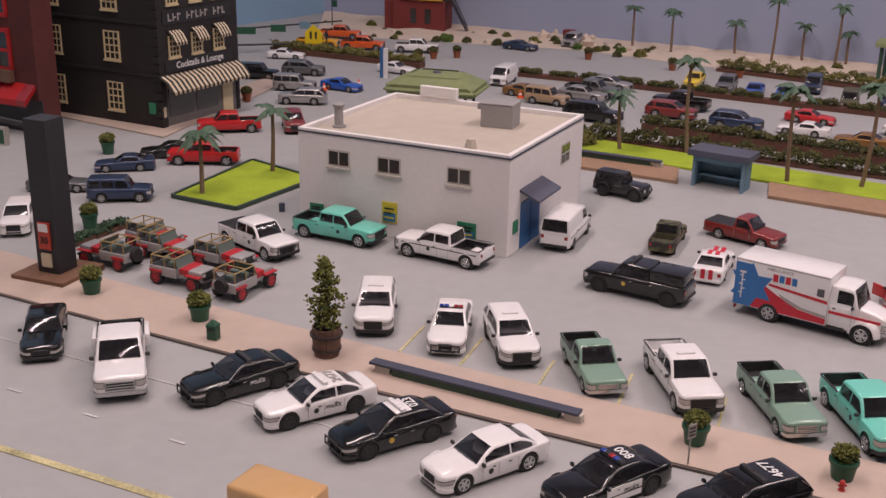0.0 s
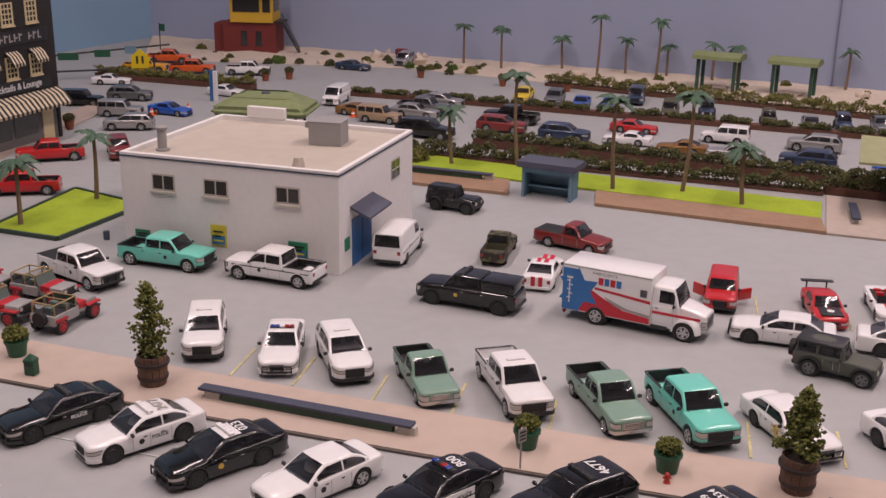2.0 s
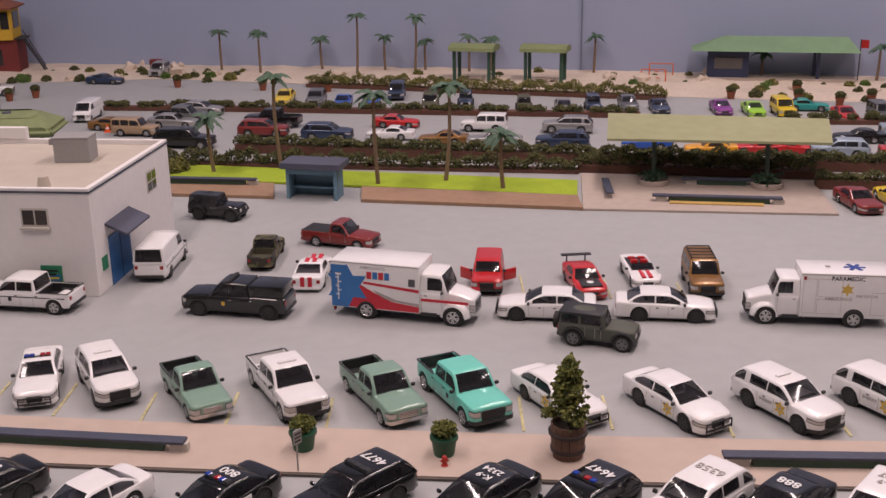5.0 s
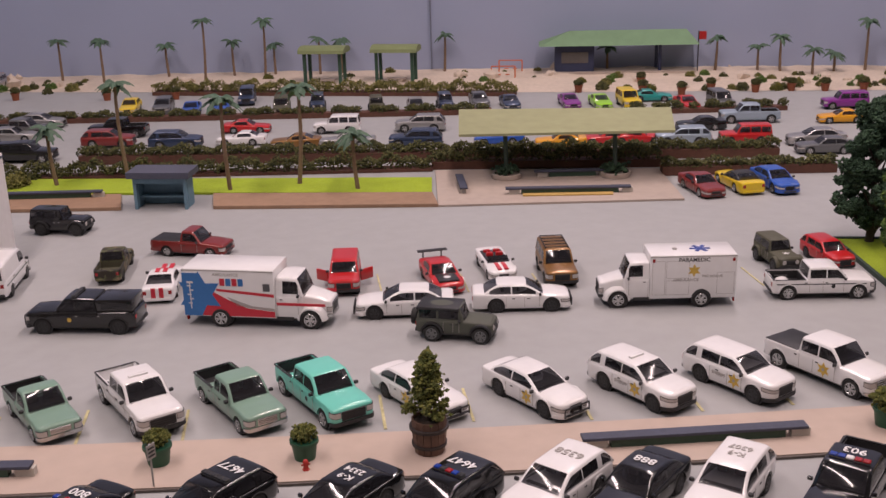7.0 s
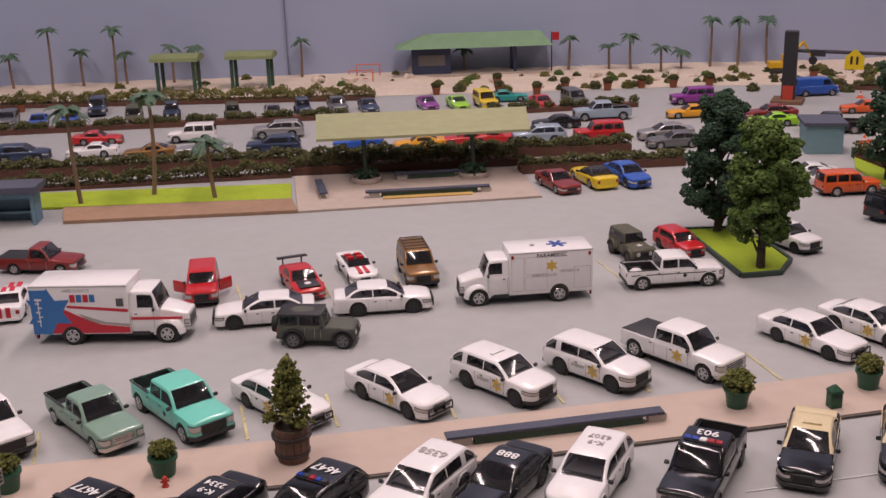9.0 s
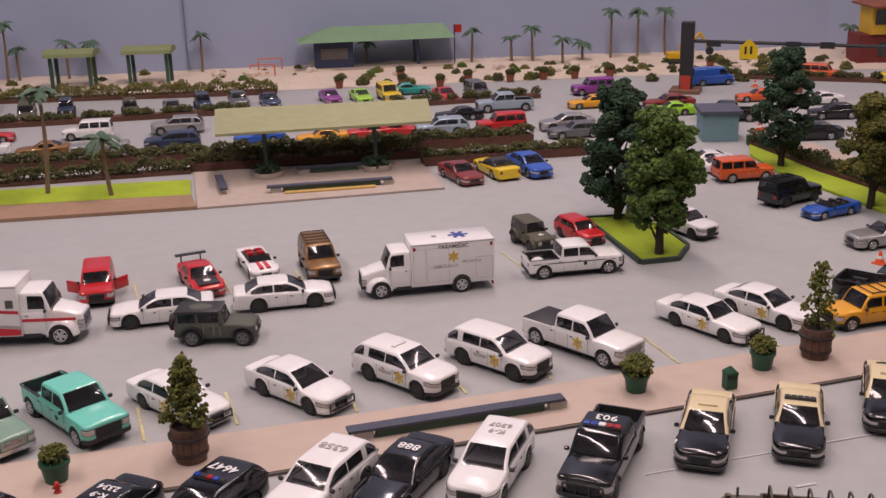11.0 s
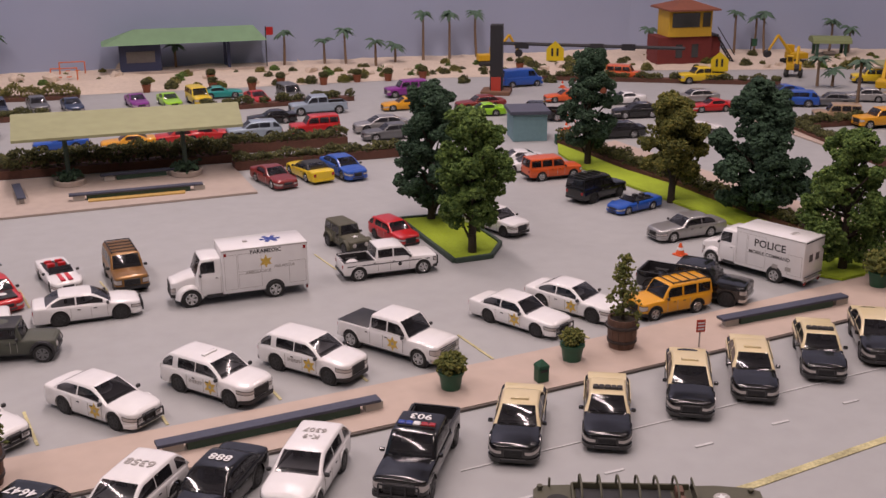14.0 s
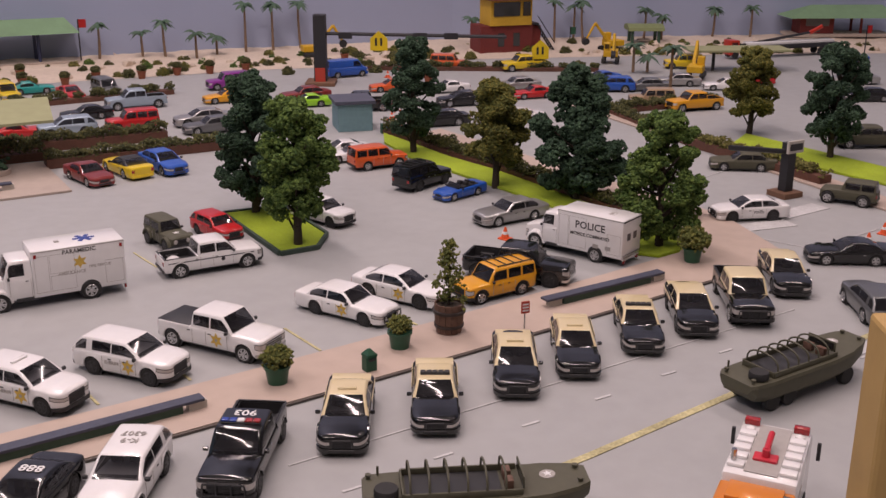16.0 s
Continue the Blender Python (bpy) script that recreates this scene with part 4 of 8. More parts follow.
vehicle("open_door_suv", "boxy", 0.4209, 0.7765, -107, RED, "red utility vehicle with both front doors open", group=MID, wb=40, shape={"H": 26.0})
vehicle("race_car", "coupe", 0.5013, 0.7452, -96, RED, "red racing coupe with black bonnet and rear wing", group=MID, wb=40)
vehicle("sports_convertible", "coupe", 0.5580, 0.7560, -99, WHITE, "white convertible with red stripe and seats", group=MID, wb=38, open_top=True)
vehicle("bronze_suv", "boxy", 0.6020, 0.7210, -106, COPPER, "bronze square utility vehicle with roof rails", group=MID, wb=42, flares=True)
vehicle("police_sedan", "saloon", 0.4470, 0.6900, 161, WHITE, "plain white police sedan with black wheels", group=MID, push=True)
vehicle("police_sedan", "saloon", 0.5441, 0.6643, -20, WHITE, "plain white police sedan with black wheels", group=MID, push=True)
vehicle("off_road_jeep", "jeep", 0.4725, 0.6240, -33, paint("muddy_green_paint", (0.075, 0.08, 0.062), 0.65, 0.0, 0.05), "muddy dark green two-door off-roader with spare wheel", group=MID, flares=True, rims=GREY)
vehicle("patrol_pickup", "pickup", 0.7841, 0.5914, -21, WHITE, "white crew-cab pickup with dark side stripe and black bed", "pickup", group=MID, wb=58, push=True, rims="chrome", stripe=M["print_dark"], badge=True)
vehicle("military_jeep", "jeep", *(0.799, 0.668), -100, M["olive"], "olive military hardtop jeep with white star", group=MID, wb=35)
vehicle("family_suv", "suv", *(0.846, 0.657), -98, RED, "bright red estate utility vehicle", group=MID, wb=36)
vehicle("black_jeep", "jeep", 0.1904, 1.0591, -27, BLACK, "matt black two-door off-roader", group=MID, flares=True)
vehicle("black_car", "coupe", 0.098, 1.098, -20, BLACK, "small black car beside the office", full=False)
vehicle("estate_suv", "boxy", 1.1364, 0.7251, -21, ORANGE, "orange luxury utility vehicle", rims="chrome", wb=40)
vehicle("estate_suv", "boxy", 1.108, 0.632, 0, BLACK, "black square utility vehicle with roof rack", wb=42)
vehicle("small_convertible", "coupe", 1.0993, 0.5751, 174, BLUE, "small blue convertible with black interior", wb=35, open_top=True, rims="chrome")
vehicle("silver_sedan", "sedan", 1.0643, 0.4832, 163, SILVER, "silver sedan with bright wheels", rims="chrome", wb=43)
vehicle("police_suv", "suv", *(0.944, 0.617), -88, WHITE, "white police utility vehicle behind the tree island", wb=40)
vehicle("police_sedan", "saloon", 1.2265, 0.3100, 139, WHITE, "white police sedan with dark lettering", door_text="POLICE", push=True, wb=42)
vehicle("red_sports_car", "coupe", 0.8794, 0.9178, -97, MAROON, "dark red sports coupe", rims="chrome", wb=42)
vehicle("yellow_sports_car", "coupe", 0.9268, 0.9181, 81, YELLOW, "yellow sports convertible with black top", rims="chrome", wb=44, cabin_paint=M["plastic"])
vehicle("blue_estate", "saloon", 0.9623, 0.8970, -100, BLUE, "blue estate car with chrome wheels", rims="chrome", wb=44)


# ---- office building: openings, roof plant, posters ----
part("roof_edge", box(-0.0008, BW + 0.0008, -0.0008, 0.0004, BH - 0.0042, BH - 0.0026), M["trim_dark"], office)
part("roof_edge", box(BW - 0.0004, BW + 0.0008, 0.0006, BD, BH - 0.0042, BH - 0.0026), M["trim_dark"], office)
for u0, u1 in ((0.151, 0.26), (0.394, 0.508), (0.722, 0.832)):
    a, b = u0 * BW, u1 * BW
    win = part("window", box(a, b, -0.0006, 0.001, 0.0640, 0.0805), M["frame_pale"], office, "pale framed sash window")
    for i in (0, 1):
        c = a + 0.0016 + (b - a - 0.0016) / 2 * i
        part("pane", box(c, c + (b - a) / 2 - 0.0024, -0.0009, 0.0004, 0.0658, 0.0788), M["pane_dark"], win)
    part("window_sill", box(a - 0.0012, b + 0.0012, -0.0032, 0.0006, 0.0615, 0.0638, 0.0003), M["frame_pale"], win)
sw = part("window", box(BW - 0.001, BW + 0.0006, 0.135, 0.160, 0.058, 0.079), M["frame_pale"], office)
for i in (0, 1):
    for j in (0, 1):
        part("pane", box(BW - 0.0004, BW + 0.0009, 0.1368 + 0.0118 * i, 0.1368 + 0.0118 * i + 0.0098, 0.0598 + 0.0098 * j, 0.0598 + 0.0098 * j + 0.008), M["pane_dark"], sw)
dr = part("door", box(BW - 0.001, BW + 0.0012, 0.030, 0.078, 0.0006, 0.046), M["door_blue"], office, "blue double door")
part("door_gap", box(BW + 0.0008, BW + 0.0015, 0.0537, 0.0543, 0.001, 0.0455), M["trim_dark"], dr)
bm = bmesh.new()
v = [bm.verts.new(c) for c in ((BW, 0.026, 0.0600), (BW, 0.084, 0.0600), (BW + 0.020, 0.084, 0.0510), (BW + 0.020, 0.026, 0.0510), (BW, 0.026, 0.0575), (BW, 0.084, 0.0575), (BW + 0.020, 0.084, 0.0490), (BW + 0.020, 0.026, 0.0490))]
for f in ((0, 3, 2, 1), (4, 5, 6, 7), (0, 1, 5, 4), (1, 2, 6, 5), (2, 3, 7, 6), (3, 0, 4, 7)):
    bm.faces.new([v[i] for i in f])
part("door_canopy", bm, M["slate"], office, "slate grey sloping door canopy")
part("parapet_block", box(0.035, 0.080, BD - 0.006, BD + 0.001, BH, BH + 0.012, 0.0004), M["stucco"], office)
M["poster_green"] = mat("green_poster_print", (0.03, 0.22, 0.11), 0.5, var=0.3, scale=900)
M["poster_blue"] = mat("blue_poster_print", (0.03, 0.16, 0.33), 0.5, var=0.3, scale=900)
M["poster_yellow"] = mat("yellow_poster_print", (0.60, 0.50, 0.04), 0.5, var=0.2, scale=900)
for nm, u0, u1, z0, z1 in (("poster", 0.055, 0.125, 0.010, 0.0225), ("poster", 0.42, 0.492, 0.0155, 0.036), ("poster", 0.775, 0.86, 0.013, 0.0285)):
    po = part(nm, box(u0 * BW, u1 * BW, -0.0012, -0.0001, z0, z1), M["poster_green"] if z1 < 0.03 else M["poster_yellow"], office, "small coloured wall poster")
    part("print_block", box(u0 * BW + 0.0015, u1 * BW - 0.0015, -0.0016, -0.0012, z0 + 0.0015, z0 + (z1 - z0) * 0.5), M["poster_blue"], po)
    for i in range(3):
        zz = z0 + (z1 - z0) * (0.22 + 0.22 * i)
        part("print_bar", box(u0 * BW + 0.003, u1 * BW - 0.003 - 0.002 * (i % 2), -0.0019, -0.0016, zz, zz + 0.0016), M["print_dark"] if i else M["poster_yellow"], po)
part("wall_notice", box(BW - 0.0002, BW + 0.001, 0.012, 0.023, 0.020, 0.032), M["poster_green"], office)


def on_roof(p):
    return tuple(office.matrix_basis.inverted() @ Vector((p[0], p[1], 0)))[:2]


RZ = BH - 0.005
acx, acy = on_roof((0.0478, 0.9541))
ac = holder("roof_vent_unit", office.matrix_basis @ pose(acx + 0.004, acy + 0.020, RZ, 0, 0, 6), label="grey metal roof ventilation box", category="vent")
part("housing", box(-0.017, 0.017, -0.014, 0.014, 0, 0.0235, 0.0006), M["grey_box"], ac)
part("lid", box(-0.0185, 0.0175, -0.0145, 0.0145, 0.0236, 0.0246, 0.0003), M["grey_box"], ac)
part("cowl", box(-0.0225, -0.0172, -0.009, 0.009, 0.0165, 0.0225, 0.0008), M["grey_box"], ac)
vx, vy = on_roof((-0.1014, 0.9286))
pipe = holder("roof_pipe", office.matrix_basis @ pose(vx, vy, RZ), label="grey round roof vent pipe with cap", category="vent")
part("pipe_body", lathe([(0.0068, 0), (0.0068, 0.002), (0.0046, 0.0024), (0.0046, 0.021)], 16), M["grey_box"], pipe, smooth=40)
part("pipe_cap", lathe([(0.0060, 0.0212), (0.0064, 0.0236), (0.0040, 0.0250)], 16), M["grey_box"], pipe, smooth=40)
sx, sy = on_roof((0.0393, 0.8712))
tagged(part("roof_stub", lathe([(0.006, RZ), (0.0055, RZ + 0.003), (0.0042, RZ + 0.009), (0.0030, RZ + 0.0092)], 12), M["roof_beige"], at=office.matrix_basis @ pose(sx, sy, 0), smooth=40), "small beige roof stub vent", "vent")

# ---- street markings ----
for x0, y0 in ((-0.300, 0.526), (-0.235, 0.500), (-0.168, 0.475), (-0.100, 0.452), (-0.030, 0.428), (0.66, 0.233), (0.725, 0.218), (0.785, 0.204), (0.845, 0.190), (0.905, 0.178), (0.60, 0.247)):
    line("road_dash", (x0, y0), (x0 + 0.012, y0 - 0.0039), 0.0020, M["white_line"])
for a_, b_ in zip(((-0.75, 0.630), (-0.198, 0.4236), (0.30, 0.270), (0.719, 0.1676)), ((-0.198, 0.4236), (0.30, 0.270), (0.719, 0.1676), (1.05, 0.100))):
    line("road_line", a_, b_, 0.0056, M["yellow_line"])
line("road_line", (-0.30, 0.583), (0.02, 0.478), 0.0012, M["white_line"])
line("road_line", (0.60, 0.290), (1.02, 0.172), 0.0010, M["white_line"])
line("road_line", (0.882, 0.115), (0.998, 0.094), 0.0012, M["white_line"])
for i, (x, y) in enumerate(((0.030, 0.640), (0.078, 0.625), (0.135, 0.595), (0.192, 0.582), (0.256, 0.556), (0.383, 0.527), (0.440, 0.515), (0.512, 0.487), (0.585, 0.470), (0.645, 0.455), (0.735, 0.425), (0.815, 0.405))):
    line("bay_line", (x, y + 0.018), (x - 0.011, y - 0.032), 0.0020, M["yellow_line"])
for i, (x, y) in enumerate(((0.455, 0.778), (0.525, 0.748), (0.585, 0.722), (0.635, 0.69), (0.765, 0.66), (0.385, 0.80))):
    line("bay_line", (x, y + 0.014), (x - 0.010, y - 0.034), 0.0016, M["yellow_line"])
for a, b in (((1.165, 0.313), (1.239, 0.270)), ((1.246, 0.290), (1.316, 0.271)), ((0.966, 0.108), (0.996, 0.093))):
    line("road_patch", a, b, 0.022, M["white_line"])
for a, b in (((1.169, 0.295), (1.174, 0.225)), ((1.177, 0.221), (1.279, 0.196)), ((1.289, 0.420), (1.395, 0.412))):
    line("road_line", a, b, 0.0014, M["white_line"])


# ---- planting ----
ICO = [(0, 0, 1), (0.894, 0, 0.447), (0.276, 0.851, 0.447), (-0.724, 0.526, 0.447), (-0.724, -0.526, 0.447), (0.276, -0.851, 0.447), (0.724, 0.526, -0.447), (-0.276, 0.851, -0.447), (-0.894, 0, -0.447), (-0.276, -0.851, -0.447), (0.724, -0.526, -0.447), (0, 0, -1)]
ICF = [(0, 1, 2), (0, 2, 3), (0, 3, 4), (0, 4, 5), (0, 5, 1), (1, 6, 2), (2, 7, 3), (3, 8, 4), (4, 9, 5), (5, 10, 1), (2, 6, 7), (3, 7, 8), (4, 8, 9), (5, 9, 10), (1, 10, 6), (6, 11, 7), (7, 11, 8), (8, 11, 9), (9, 11, 10), (10, 11, 6)]


def tufts(name, spots, material, rng):
    """Many small ragged tufts in one mesh; spots: rows of x, y, z, radius."""
    verts, faces = [], []
    for x, y, z, r in spots:
        n = len(verts)
        a = rng.uniform(0, 6.28)
        ca, sa = math.cos(a), math.sin(a)
        for vx, vy, vz in ICO:
            q = r * rng.uniform(0.55, 1.35)
            verts.append((x + (vx * ca - vy * sa) * q, y + (vx * sa + vy * ca) * q, z + vz * q * 0.9))
        faces += [(n + a_, n + b_, n + c_) for a_, b_, c_ in ICF]
    me = bpy.data.meshes.new(name)
    me.from_pydata(verts, [], faces)
    me.materials.append(material)
    return me


OCT = [(0, 0, 1), (1, 0, 0.1), (-0.1, 1, 0), (-1, 0, -0.1), (0.1, -1, 0), (0, 0, -1)]
OCF = [(0, 1, 2), (0, 2, 3), (0, 3, 4), (0, 4, 1), (5, 2, 1), (5, 3, 2), (5, 4, 3), (5, 1, 4)]


def crumbs(name, spots, material, rng):
    """Fine ground foam: many small eight-sided crumbs in one mesh."""
    verts, faces = [], []
    for x, y, z, r in spots:
        n, a = len(verts), rng.uniform(0, 6.28)
        ca, sa = math.cos(a) * r, math.sin(a) * r
        for vx, vy, vz in OCT:
            q = rng.uniform(0.6, 1.4)
            verts.append((x + (vx * ca - vy * sa) * q, y + (vx * sa + vy * ca) * q, z + vz * r * q))
        faces += [(n + a_, n + b_, n + c_) for a_, b_, c_ in OCF]
    me = bpy.data.meshes.new(name)
    me.from_pydata(verts, [], faces)
    me.materials.append(material)
    return me


def leaf_mat(name, dark, light, scale=260):
    """Foam foliage: dark and light tufts, varied tuft by tuft."""
    m = mat(name, dark, 0.95, var=0.35, scale=scale * 3, bump=1.0, fine=3)
    nt = m.node_tree
    b = nt.nodes["Principled BSDF"]
    old = b.inputs["Base Color"].links[0].from_socket
    geo = nt.nodes.new("ShaderNodeNewGeometry")
    mix = nt.nodes.new("ShaderNodeMix")
    mix.data_type = "RGBA"
    mix.inputs["B"].default_value = (*light, 1)
    mul = nt.nodes.new("ShaderNodeMath")
    mul.operation = "POWER"
    mul.inputs[1].default_value = 1.6
    nt.links.new(geo.outputs["Random Per Island"], mul.inputs[0])
    nt.links.new(mul.outputs[0], mix.inputs["Factor"])
    nt.links.new(old, mix.inputs["A"])
    nt.links.new(mix.outputs["Result"], b.inputs["Base Color"])
    return m


M["leaf_dark"] = leaf_mat("dark_green_foam_leaves", (0.020, 0.046, 0.026), (0.060, 0.115, 0.062))
M["leaf_mid"] = leaf_mat("fresh_green_foam_leaves", (0.045, 0.09, 0.018), (0.16, 0.24, 0.05))
M["leaf_olive"] = leaf_mat("olive_foam_leaves", (0.065, 0.078, 0.015), (0.20, 0.18, 0.035))
M["leaf_hedge"] = leaf_mat("mixed_hedge_leaves", (0.040, 0.048, 0.018), (0.145, 0.14, 0.045))
M["leaf_bush"] = leaf_mat("yellow_green_bush_leaves", (0.085, 0.085, 0.02), (0.26, 0.24, 0.07))
M["leaf_fir"] = leaf_mat("potted_tree_leaves", (0.075, 0.095, 0.022), (0.23, 0.23, 0.055))
M["bark"] = mat("dark_bark", (0.045, 0.034, 0.024), 0.9, var=0.3, scale=500, bump=0.8)
M["palm_trunk"] = mat("palm_trunk", (0.20, 0.135, 0.085), 0.85, var=0.25, scale=500, bump=0.6)
M["palm_leaf"] = mat("palm_frond_green", (0.060, 0.115, 0.070), 0.6, var=0.35, scale=400)
M["wood_barrel"] = mat("brown_barrel_wood", (0.135, 0.075, 0.052), 0.7, var=0.3, scale=250, bump=0.4)
M["barrel_hoop"] = mat("dark_barrel_hoop", (0.035, 0.026, 0.024), 0.6, var=0.2)
M["pot_green"] = mat("green_plastic_pot", (0.018, 0.085, 0.045), 0.45, var=0.12)
M["terracotta"] = mat("terracotta_pot", (0.24, 0.075, 0.035), 0.8, var=0.15)


def tree(x, y, h, wide, leaf, label, seed, low=0.22, globs=26, lean=0.0):
    rng = random.Random(seed)
    t = holder("tree", pose(x, y, 0), label=label, category="tree")
    bm = bmesh.new()
    steps = [Vector((lean * h * i / 6 + rng.uniform(-1, 1) * 0.0012, rng.uniform(-1, 1) * 0.0012, h * 0.88 * i / 6)) for i in range(7)]
    steps[0] = Vector((0, 0, 0))
    for i in range(6):
        rod(steps[i], steps[i + 1], 0.0042 * (1 - i / 7.5), bm, 8, 0.0042 * (1 - (i + 1) / 7.5))
    spots = []
    globs = int(globs * 0.85)
    for i in range(globs):
        f = low + (0.97 - low) * (i + 0.5) / globs
        bulge = (1.12 - f) ** 0.42 * min(1.0, 0.62 + (f - low) * 1.6)
        a = i * 2.4 + rng.uniform(-0.5, 0.5)
        gr = wide * rng.uniform(0.15, 0.225) * (1.0 if f < 0.8 else 0.85)
        rr = max(0.0, (wide / 2 * bulge - gr * 0.9)) * rng.uniform(0.75, 1.35)
        if i >= globs - 2:
            rr = wide * 0.04
        c = Vector((math.cos(a) * rr + lean * h * f, math.sin(a) * rr, h * f - (gr * 0.5 if f > 0.9 else 0)))
        root = steps[min(5, int(f * 6.4))]
        rod(root.lerp(steps[max(0, min(5, int(f * 6.4)) - 1)], 0.5), c, 0.0015, bm, 5, 0.0006)
        lobes = [Vector((rng.gauss(0, 1), rng.gauss(0, 1), rng.gauss(0.1, 0.7))).normalized() * gr * rng.uniform(0.45, 0.75) for _ in range(8)]
        for _ in range(620):
            d = Vector((rng.gauss(0, 1), rng.gauss(0, 1), rng.gauss(0, 1))).normalized() * gr * rng.uniform(0.30, 0.42)
            d += rng.choice(lobes)
            spots.append((c.x + d.x, c.y + d.y, c.z + d.z * 0.8, wide * rng.uniform(0.011, 0.024)))
    part("trunk", bm, M["bark"], t, smooth=50)
    me = crumbs("crown", spots, leaf, rng)
    part("crown", me, leaf, t)
    return t


tree(0.915, 0.684, 0.147, 0.086, M["leaf_dark"], "tall dark green foam tree on the grass island", 1, 0.12, 30)
tree(0.873, 0.577, 0.141, 0.088, M["leaf_mid"], "fresh green leafy model tree on the grass island", 2, 0.24, 30)
tree(1.209, 0.736, 0.147, 0.082, M["leaf_dark"], "tall dark green foam tree on the verge", 3, 0.18, 26)
tree(1.151, 0.566, 0.122, 0.088, M["leaf_olive"], "olive yellow model tree on the verge", 4, 0.28, 24)
tree(1.165, 0.471, 0.146, 0.106, M["leaf_dark"], "broad dark green foam tree on the verge", 5, 0.10, 34)
tree(1.084, 0.328, 0.134, 0.086, M["leaf_mid"], "bright green model tree at the lot corner", 6, 0.12, 28)
tree(1.586, 0.478, 0.120, 0.090, M["leaf_olive"], "olive yellow model tree beyond the cross street", 7, 0.25, 24)
tree(1.521, 0.343, 0.145, 0.090, M["leaf_dark"], "tall dark green foam tree beyond the cross street", 8, 0.18, 28)


def palm(x, y, h, seed, size=0.020, bend=None, z=0.0):
    rng = random.Random(seed)
    t = holder("palm_tree", pose(x, y, z, 0, 0, rng.uniform(0, 360)), label="model palm tree with bare brown trunk", category="palm tree", group="palm trees")
    b = bend if bend is not None else rng.uniform(-0.06, 0.06)
    bm = bmesh.new()
    pts = [Vector((b * h * math.sin(i / 5 * 2.2), 0, h * 0.93 * i / 5)) for i in range(6)]
    for i in range(5):
        rod(pts[i], pts[i + 1], 0.0019 + 0.0009 * (1 - i / 5), bm, 7, 0.0019 + 0.0009 * (1 - (i + 1) / 5))
    part("trunk", bm, M["palm_trunk"], t, smooth=50)
    top = pts[-1]
    n = 12
    for i in range(n):
        a = 2 * math.pi * i / n + rng.uniform(-0.2, 0.2)
        up = rng.uniform(-0.05, 0.85)
        bm = bmesh.new()
        last = None
        for j in range(8):
            f = j / 7
            d = size * f
            z = top.z + d * up - size * 0.75 * f * f
            w = size * 0.21 * (math.sin(math.pi * (0.12 + 0.86 * f)) + 0.05) * (1.15 if j % 2 else 0.7)
            c = Vector((top.x + math.cos(a) * d, top.y + math.sin(a) * d, z))
            s = Vector((-math.sin(a), math.cos(a), 0)) * w
            row = [bm.verts.new(c + s - Vector((0, 0, w * 0.5))), bm.verts.new(c + Vector((0, 0, w * 0.15))), bm.verts.new(c - s - Vector((0, 0, w * 0.5)))]
            if last:
                bm.faces.new((last[0], last[1], row[1], row[0]))
                bm.faces.new((last[1], last[2], row[2], row[1]))
            last = row
        part("frond", bm, M["palm_leaf"], t)
    return t


for i, (x, y, h, sz) in enumerate(((0.188, 1.266, 0.079, 0.022), (0.273, 1.262, 0.130, 0.024), (0.381, 1.151, 0.121, 0.026), (0.463, 1.144, 0.129, 0.026), (0.521, 1.090, 0.074, 0.024), (-0.264, 0.967, 0.076, 0.027), (-0.216, 1.071, 0.082, 0.024))):
    palm(x, y, h, 40 + i, sz, 0.05)
for i, (x, y, h) in enumerate(((0.22, 2.127, 0.085), (0.294, 2.072, 0.086), (0.417, 2.08, 0.068), (0.477, 2.009, 0.122), (0.556, 2.084, 0.073), (0.588, 1.986, 0.118), (0.627, 2.044, 0.064), (0.918, 1.882, 0.078), (1.371, 1.645, 0.069), (1.43, 1.596, 0.052), (1.466, 1.577, 0.072), (1.496, 1.523, 0.051), (1.549, 1.531, 0.039))):
    palm(*ashore(x, y), h, 60 + i, 0.022, z=0.002)
for i, (x, y, h) in enumerate(((1.231, 1.812, 0.049), (1.605, 1.514, 0.098), (1.658, 1.497, 0.096), (1.722, 1.493, 0.094), (1.984, 1.269, 0.056), (2.129, 1.165, 0.088), (2.175, 1.125, 0.086), (2.20, 1.172, 0.076), (2.327, 1.085, 0.066), (2.292, 1.008, 0.056), (2.44, 0.985, 0.066), (2.50, 0.925, 0.068), (1.909, 0.847, 0.050), (1.728, 0.675, 0.085), (1.926, 0.829, 0.03), (0.70, 1.99, 0.075), (0.74, 1.97, 0.07))):
    palm(*ashore(x, y), h, 80 + i, 0.022, z=0.002)


